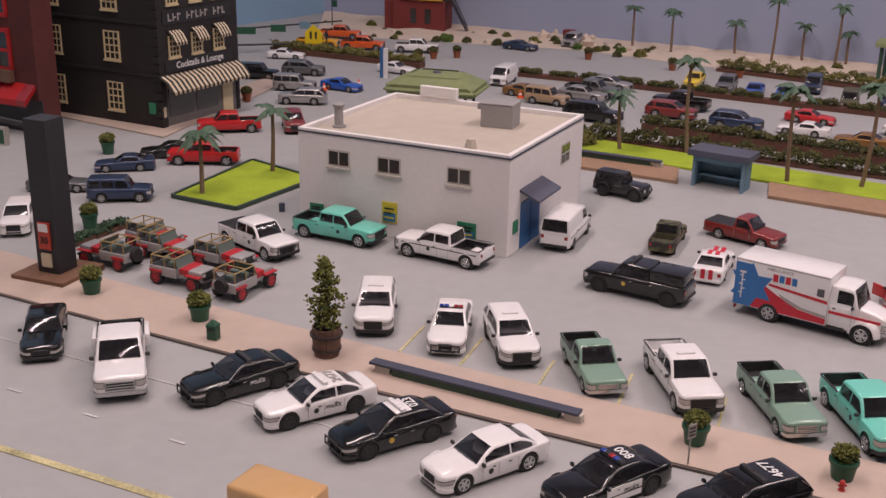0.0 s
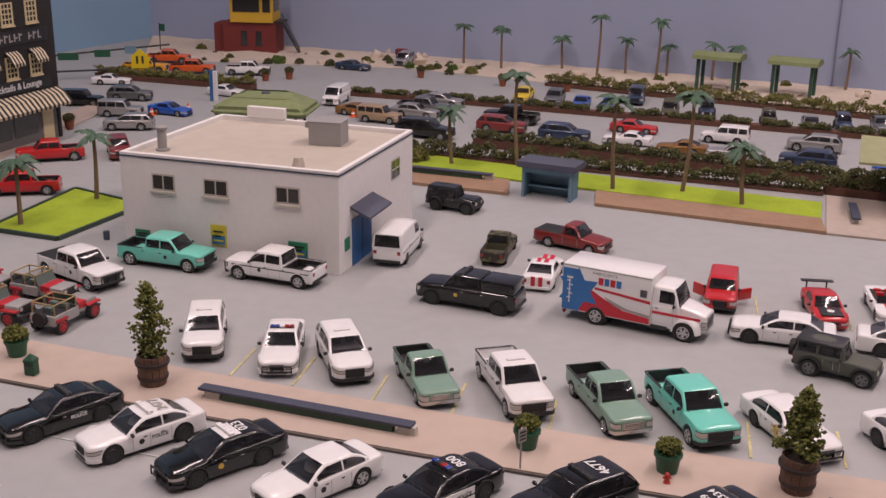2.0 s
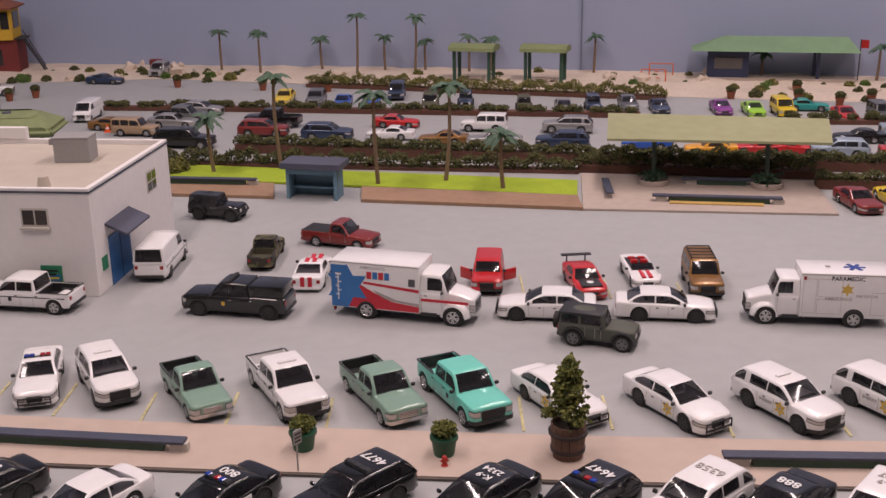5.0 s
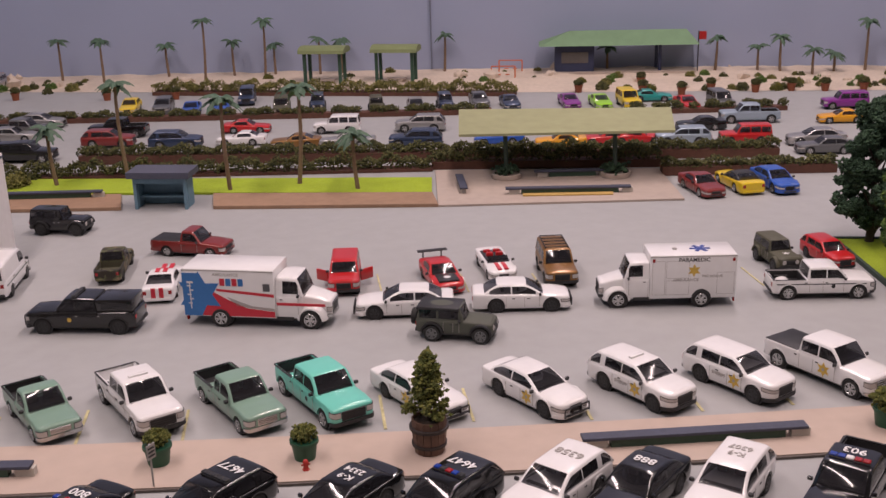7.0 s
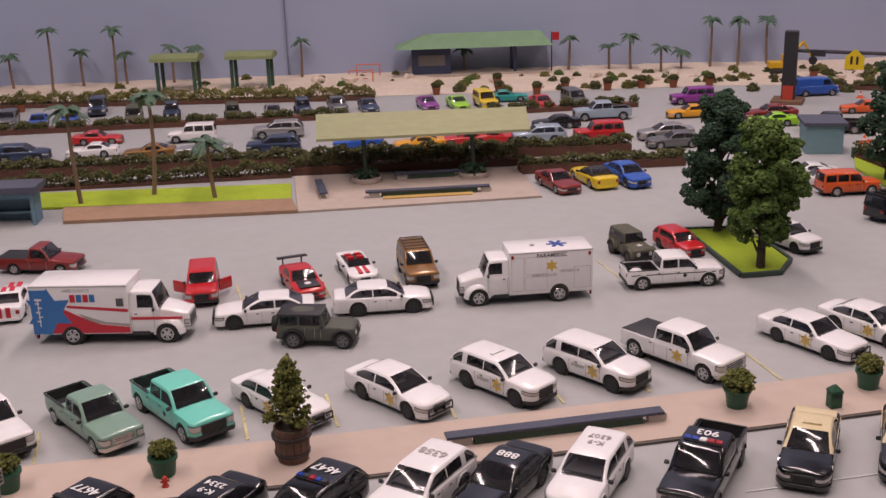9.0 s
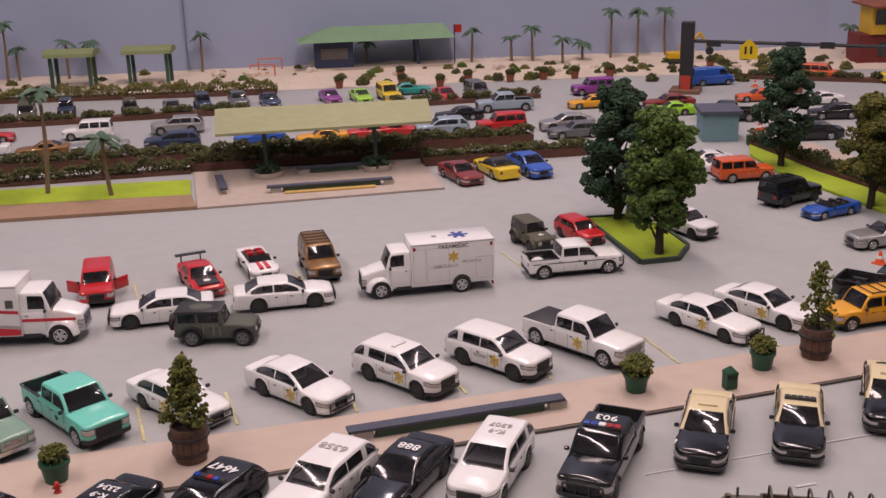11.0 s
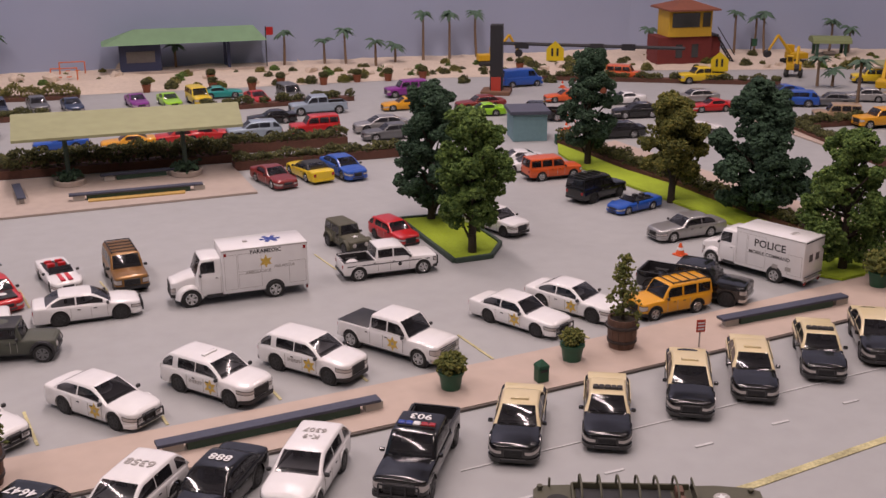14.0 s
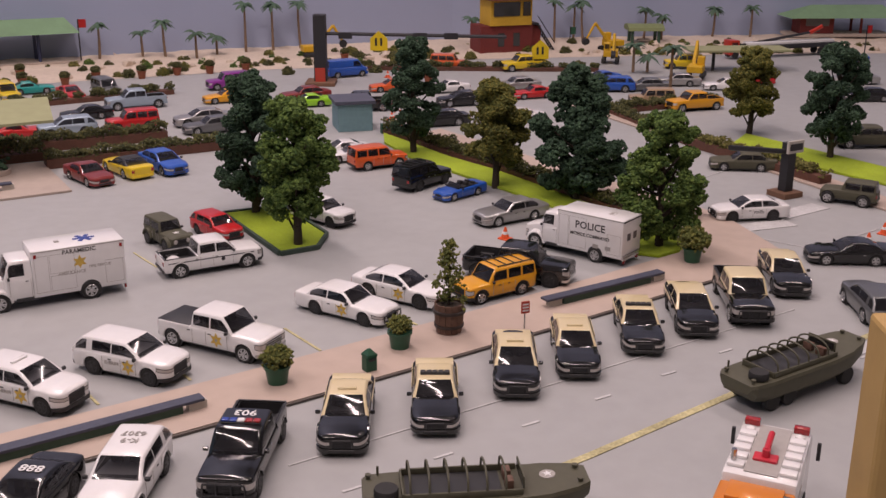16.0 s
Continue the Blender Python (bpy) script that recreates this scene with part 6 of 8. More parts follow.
# ---- rescue and military vehicles ----
def box_truck(name, x, y, head, label, livery, wb=72, cab_paint=None):
    """A bonneted truck with a tall box body."""
    s = KINDS["truck_cab"]
    root = vehicle(name, "truck_cab", x, y, head, WHITE, label, "truck", wb=wb, rims="chrome", bumper="chrome" if livery != "sheriff" else "black", no_rear=True)
    q = Kit(root, "box_" + livery, 0.001 * wb / s["wb"])
    x0, x1, w, z0, z1 = -59.0, 16.0, 18.4, 8.5, 48.0
    q.add("box_body", lambda: box(x0, x1, -w, w, z0, z1, 0.9), WHITE, smooth=30)
    for sd in (1, -1):
        y = sd * w
        q.add("wheel_cut", lambda: lathe([(8.6, -0.1), (8.6, 0.1)], 18, m=pose(-29, y, 8.4, 90, 0, 0)), M["plastic"], key=sd)
        ty = q.add("outer_wheel", lambda: tyre_bmesh(7.6, 4.0), M["rubber"], at=(-29, sd * (w - 1.2), 7.6), smooth=40)
        rm = q.add("outer_rim", lambda: rim_bmesh(7.6, 4.0), M["chrome"], parent=ty)
        if sd < 0:
            rm.rotation_euler = (0, 0, math.pi)
        q.add("roof_trim", lambda: box(x0, x1, y - 0.2, y + 0.2, z1 - 1.6, z1 - 0.9), M["print_grey"], key=sd)
        for i, (a, b, c, d) in enumerate(((-18, 2, 12, 25), (3, 14, 12, 43), (-18, 2, 27, 43), (-57, -42, 12, 32))):
            def rim_lines():
                bm = bmesh.new()
                for q0 in ((a, a + 0.25, c, d), (b - 0.25, b, c, d), (a, b, c, c + 0.25), (a, b, d - 0.25, d)):
                    box(q0[0], q0[1], y - 0.12, y + 0.12, q0[2], q0[3], bm=bm)
                return bm
            if livery != "red_blue":
                q.add("locker_door", rim_lines, M["print_grey"], key=(sd, i))
        turn = 0 if sd < 0 else 180
        if livery == "red_blue":
            q.add("blue_panel", lambda: box(x0 + 0.4, x0 + 13, y - 0.25, y + 0.25, z0 + 0.6, z1 - 3.5), M["amb_blue"], key=sd)
            q.add("blue_star", lambda: star_bmesh(19.0, 6, 0.55, 0.3), M["amb_blue"], at=(x0 + 14, y, 27, 90, 0, turn), label="blue rescue star")
            def staff():
                bm = box(x0 + 6.0, x0 + 6.9, y - 0.4, y + 0.4, 15, 37)
                for i in range(5):
                    zz = 19 + i * 3.6
                    box(x0 + 4.2 + (i % 2) * 1.6, x0 + 7.4 + (i % 2) * 1.6, y - 0.4, y + 0.4, zz, zz + 1.0, bm=bm)
                box(x0 + 4.0, x0 + 9.2, y - 0.4, y + 0.4, 36, 37.6, bm=bm)
                return bm

            q.add("staff_emblem", staff, M["print_white"], key=sd)
            q.add("grey_swoosh", lambda: slab([(x0 + 44, y, z0 + 9.5), (x1 - 0.5, y, z0 + 5.8), (x1 - 0.5, y, z0 + 8.2), (x0 + 56, y, z0 + 9.8), (x0 + 36, y, z0 + 17)], (0, sd, 0), 0.1), M["print_grey"], key=sd)
            q.add("red_swoosh", lambda: slab([(x0 + 15, y, z0 + 1), (x1 - 0.5, y, z0 + 1), (x1 - 0.5, y, z0 + 5.5), (x0 + 52, y, z0 + 8), (x0 + 36, y, z0 + 15), (x0 + 21, y, z0 + 23)], (0, sd, 0), 0.1), M["amb_red"], key=sd)
            q.add("red_band", lambda: slab([(x0 + 28, y, z0 + 21.5), (x1 - 0.5, y, z0 + 17.5), (x1 - 0.5, y, z0 + 20.0), (x0 + 28, y, z0 + 23.5)], (0, sd, 0), 0.1), M["amb_red"], key=sd)
            for i in range(4):
                q.add("logo_block", lambda: box(x0 + 31 + i * 5, x0 + 35 + i * 5, y - 0.3, y + 0.3, z0 + 26, z0 + 32), M["amb_blue"] if i % 2 else M["amb_red"], key=(sd, i))
            q.add("lettering", lambda: text_mesh("AMBULANCE", 3.6, M["print_grey"], 0.12), M["print_grey"], at=(x0 + 36, y, z1 - 4.4, 90, 0, turn))
            q.add("cab_band", lambda: box(17, 56, sd * 17.5 - 0.2, sd * 17.5 + 0.2, 19.4, 21.6), M["amb_red"], key=sd)
            q.add("side_glass", lambda: box(7, 12.5, y - 0.3, y + 0.3, 31, 37), M["glass"], key=sd)
        elif livery == "sheriff":
            q.add("gold_star", lambda: star_bmesh(6.0), M["gold"], at=(-22, y, 34, 90, 0, turn), label="gold six-pointed star")
            q.add("lettering", lambda: text_mesh("PARAMEDIC", 5.0, M["print_dark"], 0.12), M["print_dark"], at=(-22, y, 43.6, 90, 0, turn))
            q.add("lettering", lambda: text_mesh("FIRE RESCUE", 3.2, M["print_grey"], 0.12), M["print_grey"], key="fr", at=(-10 if sd < 0 else -38, y, 28.5, 90, 0, turn))
            q.add("lettering", lambda: text_mesh("AMBULANCE", 3.8, M["print_grey"], 0.12), M["print_grey"], key="am", at=(-40 if sd < 0 else -15, y, 25.5, 90, 0, turn))
            for xx in (-56, 13):
                q.add("marker_lamp", lambda: box(xx - 1.1, xx + 1.1, y - 0.4, y + 0.4, 42, 45), M["lamp_red"], key=(sd, xx))
        else:
            q.add("lettering", lambda: text_mesh("POLICE", 10.5, M["print_dark"], 0.12), M["print_dark"], key="p", at=(-22, y, 35.5, 90, 0, turn))
            q.add("lettering", lambda: text_mesh("MOBILE COMMAND", 5.0, M["print_dark"], 0.12), M["print_dark"], key="m", at=(-22, y, 26.0, 90, 0, turn))
            for xx in (-46, -32):
                q.add("vent", lambda: box(xx, xx + 6, y - 0.3, y + 0.3, 15, 19), M["print_grey"], key=(sd, xx))
    if livery == "sheriff":
        for i in range(3):
            q.add("roof_star_arm", lambda: box(-9, 9, -1.7, 1.7, z1, z1 + 0.3), M["lamp_blue"], key="arm", at=(-30, 0, 0.05 * i, 0, 0, 60 * i))
        q.add("roof_hatch", lambda: box(-10, -6, -2, 2, z1, z1 + 1.0, 0.3, seg=1), M["print_grey"])
    if livery == "police":
        q.add("roof_lettering", lambda: text_mesh("PD", 9, M["print_grey"], 0.12), M["print_grey"], at=(-38, 0, z1 + 0.15, 0, 0, -90))
        for yy in (-6, 6):
            q.add("rear_glass", lambda: box(x0 - 0.3, x0 + 0.2, yy - 3.2, yy + 3.2, 26, 33, 0.1, seg=1), M["glass"], key=yy)
        q.add("rear_step", lambda: box(x0 - 1.5, x0, -17, 17, z0 + 0.5, z0 + 4, 0.3, seg=1), M["chrome"])
        q.add("rear_lamp", lambda: box(x0 - 0.35, x0 + 0.3, -17, 17, z1 - 2.5, z1 - 1.2), M["plastic"])
    q.add("exhaust_step", lambda: box(12, 30, -16.8, 16.8, 6.5, 10, 0.4, seg=1), M["plastic"])
    return root


M["amb_blue"] = mat("ambulance_blue_print", (0.035, 0.16, 0.42), 0.4, var=0.08)
M["amb_red"] = mat("ambulance_red_print", (0.52, 0.02, 0.04), 0.4, var=0.08)
box_truck("ambulance_truck", 0.3436, 0.7179, -29, "white ambulance truck with red swoosh and blue star", "red_blue", 74)
box_truck("paramedic_truck", 0.6515, 0.6317, 160, "white paramedic ambulance truck with gold star", "sheriff", 68)
box_truck("police_command_truck", 1.0280, 0.3830, 92, "white police mobile command box truck", "police", 63)

# trim of single vehicles
by_label = {o["label"]: o for o in scene.objects if o.parent is None and "label" in o}


def trim(label, kind, name, bm_mm, material, wb=None, smooth=30):
    k = 0.001 * ((wb / KINDS[kind]["wb"]) if wb else 1.0)
    me = mesh_of(name, bm_mm, material, smooth)
    me.transform(Matrix.Scale(k, 4))
    return part(name, me, material, by_label[label])


for lb, kd, wbx, colr in (("white sports coupe with twin red stripes", "coupe", None, M["amb_red"]), ("white convertible with red stripe and seats", "coupe", 38, M["amb_red"])):
    for yy in (-3.4, 3.4):
        trim(lb, kd, "bonnet_stripe", box(14, 34, yy - 1.9, yy + 1.9, 12.2, 13.6), colr, wbx)
        if wbx is None:
            trim(lb, kd, "roof_stripe", box(-10, 0, yy - 1.9, yy + 1.9, 19.8, 20.9), colr, wbx)
            trim(lb, kd, "boot_stripe", box(-37.4, -36.2, yy - 1.9, yy + 1.9, 5, 14.6), colr, wbx)


def open_cockpit(label, kind, wb, seat_mat):
    trim(label, kind, "cockpit", box(-24, 8, -11, 11, 13.6, 15.0, 0.6), M["plastic"], wb)
    for yy in (-5, 5):
        trim(label, kind, "seat", box(-8, -3, yy - 3.6, yy + 3.6, 13, 18.5, 1.0), seat_mat, wb)
        trim(label, kind, "seat", box(-20, -16, yy - 3.6, yy + 3.6, 13, 17.5, 1.0), seat_mat, wb)
    trim(label, kind, "windscreen", slab([(13, -11.5, 13.4), (13, 11.5, 13.4), (7.5, 10, 18.8), (7.5, -10, 18.8)], (1, 0, 1)), M["glass"], wb)


open_cockpit("white convertible with red stripe and seats", "coupe", 38, RED)
open_cockpit("small blue convertible with black interior", "coupe", 35, M["plastic"])
lb = "red racing coupe with black bonnet and rear wing"
trim(lb, "coupe", "rear_wing", box(-39, -33, -14.5, 14.5, 20.5, 21.6, 0.3), M["plastic"], 40)
for yy in (-9, 9):
    trim(lb, "coupe", "wing_strut", box(-37, -35, yy - 0.5, yy + 0.5, 13.5, 20.6), M["plastic"], 40)
trim(lb, "coupe", "bonnet_panel", box(13, 33, -9.5, 9.5, 11.8, 13.5, 0.4), M["plastic"], 40)
trim(lb, "coupe", "bonnet_badge", lathe([(3.2, 13.4), (3.2, 13.8)], 16), M["print_white"], 40).location.x += 0.022
lb = "white heavy pickup with wide rear and chrome grille"
for sd in (1, -1):
    trim(lb, "pickup", "rear_fender", box(-42, -18, sd * 16.4 - 2.2, sd * 16.4 + 2.2, 9, 18.0, 1.6), WHITE, 68)
lb = "red utility vehicle with both front doors open"
for sd in (1, -1):
    d = trim(lb, "boxy", "open_door", box(0, 15, -0.9, 0.9, 6, 17.0, 0.7), RED, 40)
    d.location = (0.0075, sd * 0.0142, 0)
    d.rotation_euler = (0, 0, radians(sd * 130))
for lb, kd, wbx, hh in (("orange-yellow square off-road vehicle with roof rack", "boxy", 40, 28), ("bronze square utility vehicle with roof rails", "boxy", 42, 28), ("black square utility vehicle with roof rack", "boxy", 42, 28)):
    bm = bmesh.new()
    for yy in (-10.5, 10.5):
        rod((-32, yy, hh + 1.3), (4, yy, hh + 1.3), 0.55, bm, 6)
        for xx in (-32, -20, -8, 4):
            rod((xx, yy, hh - 0.6), (xx, yy, hh + 1.3), 0.45, bm, 6)
    for xx in (-32, -23, -14, -5, 4):
        rod((xx, -10.5, hh + 1.3), (xx, 10.5, hh + 1.3), 0.45, bm, 6)
    trim(lb, kd, "roof_rack", bm, M["plastic"], wbx)
lb = "muddy dark green two-door off-roader with spare wheel"
sp = trim(lb, "jeep", "spare_wheel", lathe([(4.0, 0), (6.2, 0), (6.6, 0.8), (6.6, 3.8), (6.2, 4.4), (4.0, 4.4)], 20, m=pose(-31, 0, 15, 0, -90, 0)), M["rubber"])
trim(lb, "jeep", "soft_top", box(-29.6, 4.6, -12.2, 12.2, 24.8, 27.4, 1.0), M["plastic"])
lb = "olive military hardtop jeep with white star"
st = trim(lb, "jeep", "bonnet_star", star_bmesh(4.0, 5, 0.4, 0.3), M["print_white"], 35)
st.location = (0.0173, 0, 0.0159)
for ob in [o for o in scene.objects if o.parent is None and o.get("label", "").startswith("black highway patrol sedan")]:
    bm = bmesh.new()
    for sd in (1, -1):
        box(-36, -6, sd * 14.6 - 0.25, sd * 14.6 + 0.25, 11.6, 14.6, 0.1, bm=bm, seg=1)
    box(-39.5, -29, -12.4, 12.4, 15.4, 16.9, 0.4, bm=bm)
    me = mesh_of("boot_panel", bm, CREAM, 30)
    me.transform(Matrix.Scale(0.001, 4))
    part("boot_panel", me, CREAM, ob, "cream painted boot lid")


def open_jeep(x, y, head, seed):
    """A grey open tour jeep with red trim, roll cage and red wheels."""
    t = holder("tour_jeep", pose(x, y, 0, 0, 0, head), label="open grey jeep with red trim and red wheels", category="jeep", group="open tour jeeps")
    q = Kit(t, "tour_jeep", 0.001)
    q.add("tub", lambda: box(-27, 2, -12.5, 12.5, 8, 16.5, 1.0), M["jeep_grey"])
    q.add("bonnet", lambda: box(2, 27, -10, 10, 9, 17.2, 1.4), M["jeep_grey"])
    q.add("bonnet_stripe", lambda: box(4, 14, -10.2, 10.2, 12, 17.6, 0.6), M["jeep_red"])
    for sd in (1, -1):
        q.add("front_wing", lambda: box(12, 27.5, sd * 11.2 - 2.6, sd * 11.2 + 2.6, 12.4, 14.0, 0.5), M["jeep_red"], key=sd)
        q.add("rear_wing", lambda: box(-26, -13, sd * 13 - 1, sd * 13 + 1, 11, 13.6, 0.4), M["jeep_red"], key=sd)
        for a in (19.0, -19.5):
            ty = q.add("wheel", lambda: tyre_bmesh(6.6, 5.0), M["rubber"], at=(a, sd * 11.4, 6.6), smooth=40)
            rm = q.add("rim", lambda: rim_bmesh(6.6, 5.0), M["jeep_red"], parent=ty)
            if sd < 0:
                rm.rotation_euler = (0, 0, math.pi)
    q.add("interior", lambda: box(-25, 1, -10.8, 10.8, 15.8, 16.9), M["plastic"])
    for xx, yy in ((-6, -5), (-6, 5), (-18, 0)):
        q.add("seat", lambda: box(xx - 3, xx + 2, yy - 4, yy + 4, 15, 21, 1.0), M["seat_green"], key=(xx, yy))
    q.add("windscreen", lambda: slab([(3, -11, 17), (3, 11, 17), (0, 10.5, 25), (0, -10.5, 25)], (1, 0, 0.3), 0.3), M["seat_green"])

    def cage():
        bm = bmesh.new()
        for xx in (0, -11, -25):
            for yy in (-11, 11):
                rod((xx, yy, 16), (xx, yy, 25.5), 0.6, bm, 6)
            rod((xx, -11, 25.5), (xx, 11, 25.5), 0.6, bm, 6)
        for yy in (-11, 11):
            rod((-25, yy, 25.5), (0, yy, 25.5), 0.6, bm, 6)
        return bm

    q.add("roll_cage", cage, M["cage_tan"])
    q.add("spare_wheel", lambda: lathe([(3.6, 0), (6.0, 0), (6.4, 0.8), (6.4, 3.6), (6.0, 4.2), (3.6, 4.2)], 18, m=pose(-27.5, 0, 14, 0, -90, 0)), M["rubber"])
    q.add("grille", lambda: box(26.4, 27.6, -8, 8, 9.5, 16, 0.3), M["plastic"])
    q.add("front_bumper", lambda: box(27, 30, -11, 11, 7, 9, 0.4), M["plastic"])
    for yy in (-6.5, 6.5):
        q.add("headlight", lambda: lathe([(1.8, 0), (1.8, 0.6)], 12, m=pose(27.4, yy, 14, 0, 90, 0)), M["lamp_clear"], key=yy)


M["jeep_grey"] = mat("grey_jeep_paint", (0.36, 0.35, 0.345), 0.4, 0.2, var=0.1)
M["jeep_red"] = mat("red_jeep_trim", (0.42, 0.02, 0.03), 0.4, var=0.1)
M["cage_tan"] = mat("tan_roll_cage", (0.34, 0.25, 0.11), 0.5, var=0.15)
M["seat_green"] = mat("grey_green_seat", (0.10, 0.14, 0.125), 0.6, var=0.15)
open_jeep(-0.2700, 0.7472, 162, 1)
open_jeep(-0.2470, 0.7950, -22, 2)
open_jeep(-0.1890, 0.7136, -19, 3)
open_jeep(-0.1660, 0.7560, -22, 4)
open_jeep(-0.1319, 0.7054, 68, 5)
open_jeep(-0.2260, 0.7720, -20, 6)


def amphibious(x, y, head):
    """An olive six-wheeled boat-hulled truck with hoops."""
    t = holder("amphibious_truck", pose(x, y, 0, 0, 0, head), label="olive boat-hulled military truck with cargo hoops", category="truck", group="amphibious trucks")
    q = Kit(t, "amphibious", 0.00084)

    def hull():
        bm = bmesh.new()
        rows = []
        for xx, w, zb, zt in ((-70, 15, 17, 25), (-66, 18, 12, 26), (-50, 19.5, 8, 26), (20, 19.5, 8, 26.5), (42, 18.5, 10, 28), (60, 14, 15, 29.5), (68, 9.5, 20, 30)):
            rows.append([bm.verts.new((xx, yy, z)) for yy, z in ((w * 0.78, zb), (w, zb + 5), (w, zt - 3), (w * 1.05, zt - 2.4), (w * 1.0, zt), (-w * 1.0, zt), (-w * 1.05, zt - 2.4), (-w, zt - 3), (-w, zb + 5), (-w * 0.78, zb))])
        n = len(rows[0])
        for a, b in zip(rows, rows[1:]):
            for i in range(n):
                bm.faces.new((a[i], b[i], b[(i + 1) % n], a[(i + 1) % n]))
        bm.faces.new(rows[0])
        bm.faces.new(rows[-1][::-1])
        bmesh.ops.recalc_face_normals(bm, faces=bm.faces)
        return bm

    q.add("hull", hull, M["olive"], smooth=25)
    q.add("cargo_well", lambda: box(-44, 14, -14, 14, 25.4, 26.9), M["plastic"])
    for sd in (1, -1):
        q.add("coaming", lambda: box(-46, 26, sd * 15.2 - 0.8, sd * 15.2 + 0.8, 25.5, 30.5, 0.4), M["olive"], key=sd)
        for a in (40, -28, -46):
            q.add("wheel", lambda: tyre_bmesh(7.5, 6), M["rubber"], at=(a, sd * 14.5, 7.5), smooth=40)
    q.add("coaming_end", lambda: box(-47, -45.5, -15, 15, 25.5, 30.5, 0.4), M["olive"])
    for i in range(6):
        xx = -42 + 11.5 * i

        def hoop():
            return tube([Vector((0, 15 * math.cos(math.pi * j / 14), 29.5 + 11 * math.sin(math.pi * j / 14) ** 0.6)) for j in range(15)], 0.75)

        q.add("hoop", hoop, M["olive"], at=(xx, 0, 0), smooth=50)
    q.add("windscreen", lambda: box(26, 27, -13, 13, 29, 37, 0.4), M["olive"])
    q.add("windscreen_glass", lambda: box(25.8, 27.2, -11.5, 11.5, 30.5, 35.8), M["glass"])
    for yy in (-6, 6):
        q.add("seat", lambda: box(16, 21, yy - 4, yy + 4, 26.5, 33, 0.8), M["wood_barrel"], key=yy)
    q.add("deck_badge", lambda: lathe([(5.0, 0), (5.0, 0.35)], 20), M["print_grey"], at=(44, 4, 28.2, 0, -4, 0))
    q.add("badge_star", lambda: star_bmesh(3.6, 5, 0.4, 0.3), M["print_white"], at=(44, 4, 28.6, 0, -4, 0))
    for xx, yy in ((62, 8), (62, -8), (-66, 13), (-66, -13)):
        q.add("cleat", lambda: lathe([(1.6, 0), (1.2, 1.6), (1.9, 2.4), (1.9, 3.6)], 10), M["olive"], at=(xx, yy, 28.5 if xx > 0 else 25.5))
    q.add("spare_wheel", lambda: lathe([(2.5, 0), (7, 0), (7.5, 1), (7.5, 5), (7, 6), (2.5, 6)], 20), M["rubber"], at=(-56, -9, 26))
    q.add("rail", lambda: rod((-60, 17, 26), (-60, 17, 32), 0.8), M["olive"])
    return t


for a_, b_ in (((0.865, 0.120), (0.940, 0.098)), ((0.595, 0.203), (0.666, 0.135))):
    dv = Vector(b_) - Vector(a_)
    mid_ = Vector(b_) - dv.normalized() * 0.0565
    amphibious(mid_.x, mid_.y, math.degrees(math.atan2(dv.y, dv.x)))

fd = Vector((0.753, 0.070)) - Vector((0.670, 0.047))
fp = Vector((0.753, 0.070)) - fd.normalized() * 0.056
ft = holder("fire_engine", pose(fp.x, fp.y, 0, 0, 0, math.degrees(math.atan2(fd.y, fd.x))), label="white and orange airport fire engine with red lamps", category="truck")
q = Kit(ft, "fire_engine", 0.001)
q.add("body", lambda: box(-58, -12, -18, 18, 10, 40, 1.6), paint("orange_truck_paint", (0.62, 0.20, 0.015)))
q.add("cab", lambda: box(-11.7, 48, -18, 18, 10, 44, 2.2), WHITE)
q.add("roof_deck", lambda: box(-8, 44, -8, 8, 44.05, 44.6), M["print_grey"])
for yy in (-12.5, 12.5):
    for i, xx in enumerate((-6, 3, 12, 20, 28.5)):
        q.add("roof_box", lambda: box(xx, xx + 6, yy - 4.2, yy + 4.2, 44, 46, 0.6), WHITE, key=(yy, i))
    q.add("beacon", lambda: box(42, 47, yy - 4.0, yy + 4.0, 44, 47.5, 0.8), M["lamp_red"], key=yy)
    q.add("roof_lens", lambda: lathe([(2.6, 44), (2.4, 45.2), (0.6, 46)], 12), WHITE, key=("l", yy), at=(38, yy, 0))
    q.add("mirror", lambda: box(44, 46, yy * 1.75 - 1, yy * 1.75 + 1, 30, 40, 0.4), M["plastic"], key=yy)
    for i in range(3):
        q.add("side_locker", lambda: box(-54 + 22 * i, -35 + 22 * i, (18 if yy > 0 else -18) - 0.3, (18 if yy > 0 else -18) + 0.3, 14, 34), M["print_grey"], key=(yy, i))
q.add("water_cannon", lambda: rod((8, 0, 49), (24, 0, 51), 1.6, rod((8, 0, 44), (8, 0, 50), 2.0)), M["amb_red"], smooth=40)
q.add("cannon_base", lambda: box(4, 12, -6, 6, 44, 46, 0.8), M["amb_red"])
q.add("monitor_pipe", lambda: rod((-2, 14, 44), (-2, 14, 52), 1.4), M["chrome"], smooth=40)
q.add("roof_hatch", lambda: box(-30, -14, -13, 13, 40, 42, 0.6), paint("orange_truck_paint", (0.62, 0.20, 0.015)))
for i in range(6):
    q.add("ladder_rung", lambda: box(-46 + i * 5, -44 + i * 5, -18, -13, 40.2, 41.6), M["chrome"], key=i)
for a in (30, -18, -40):
    for sd in (1, -1):
        ty = q.add("wheel", lambda: tyre_bmesh(9, 7), M["rubber"], at=(a, sd * 15.0, 9), smooth=40)

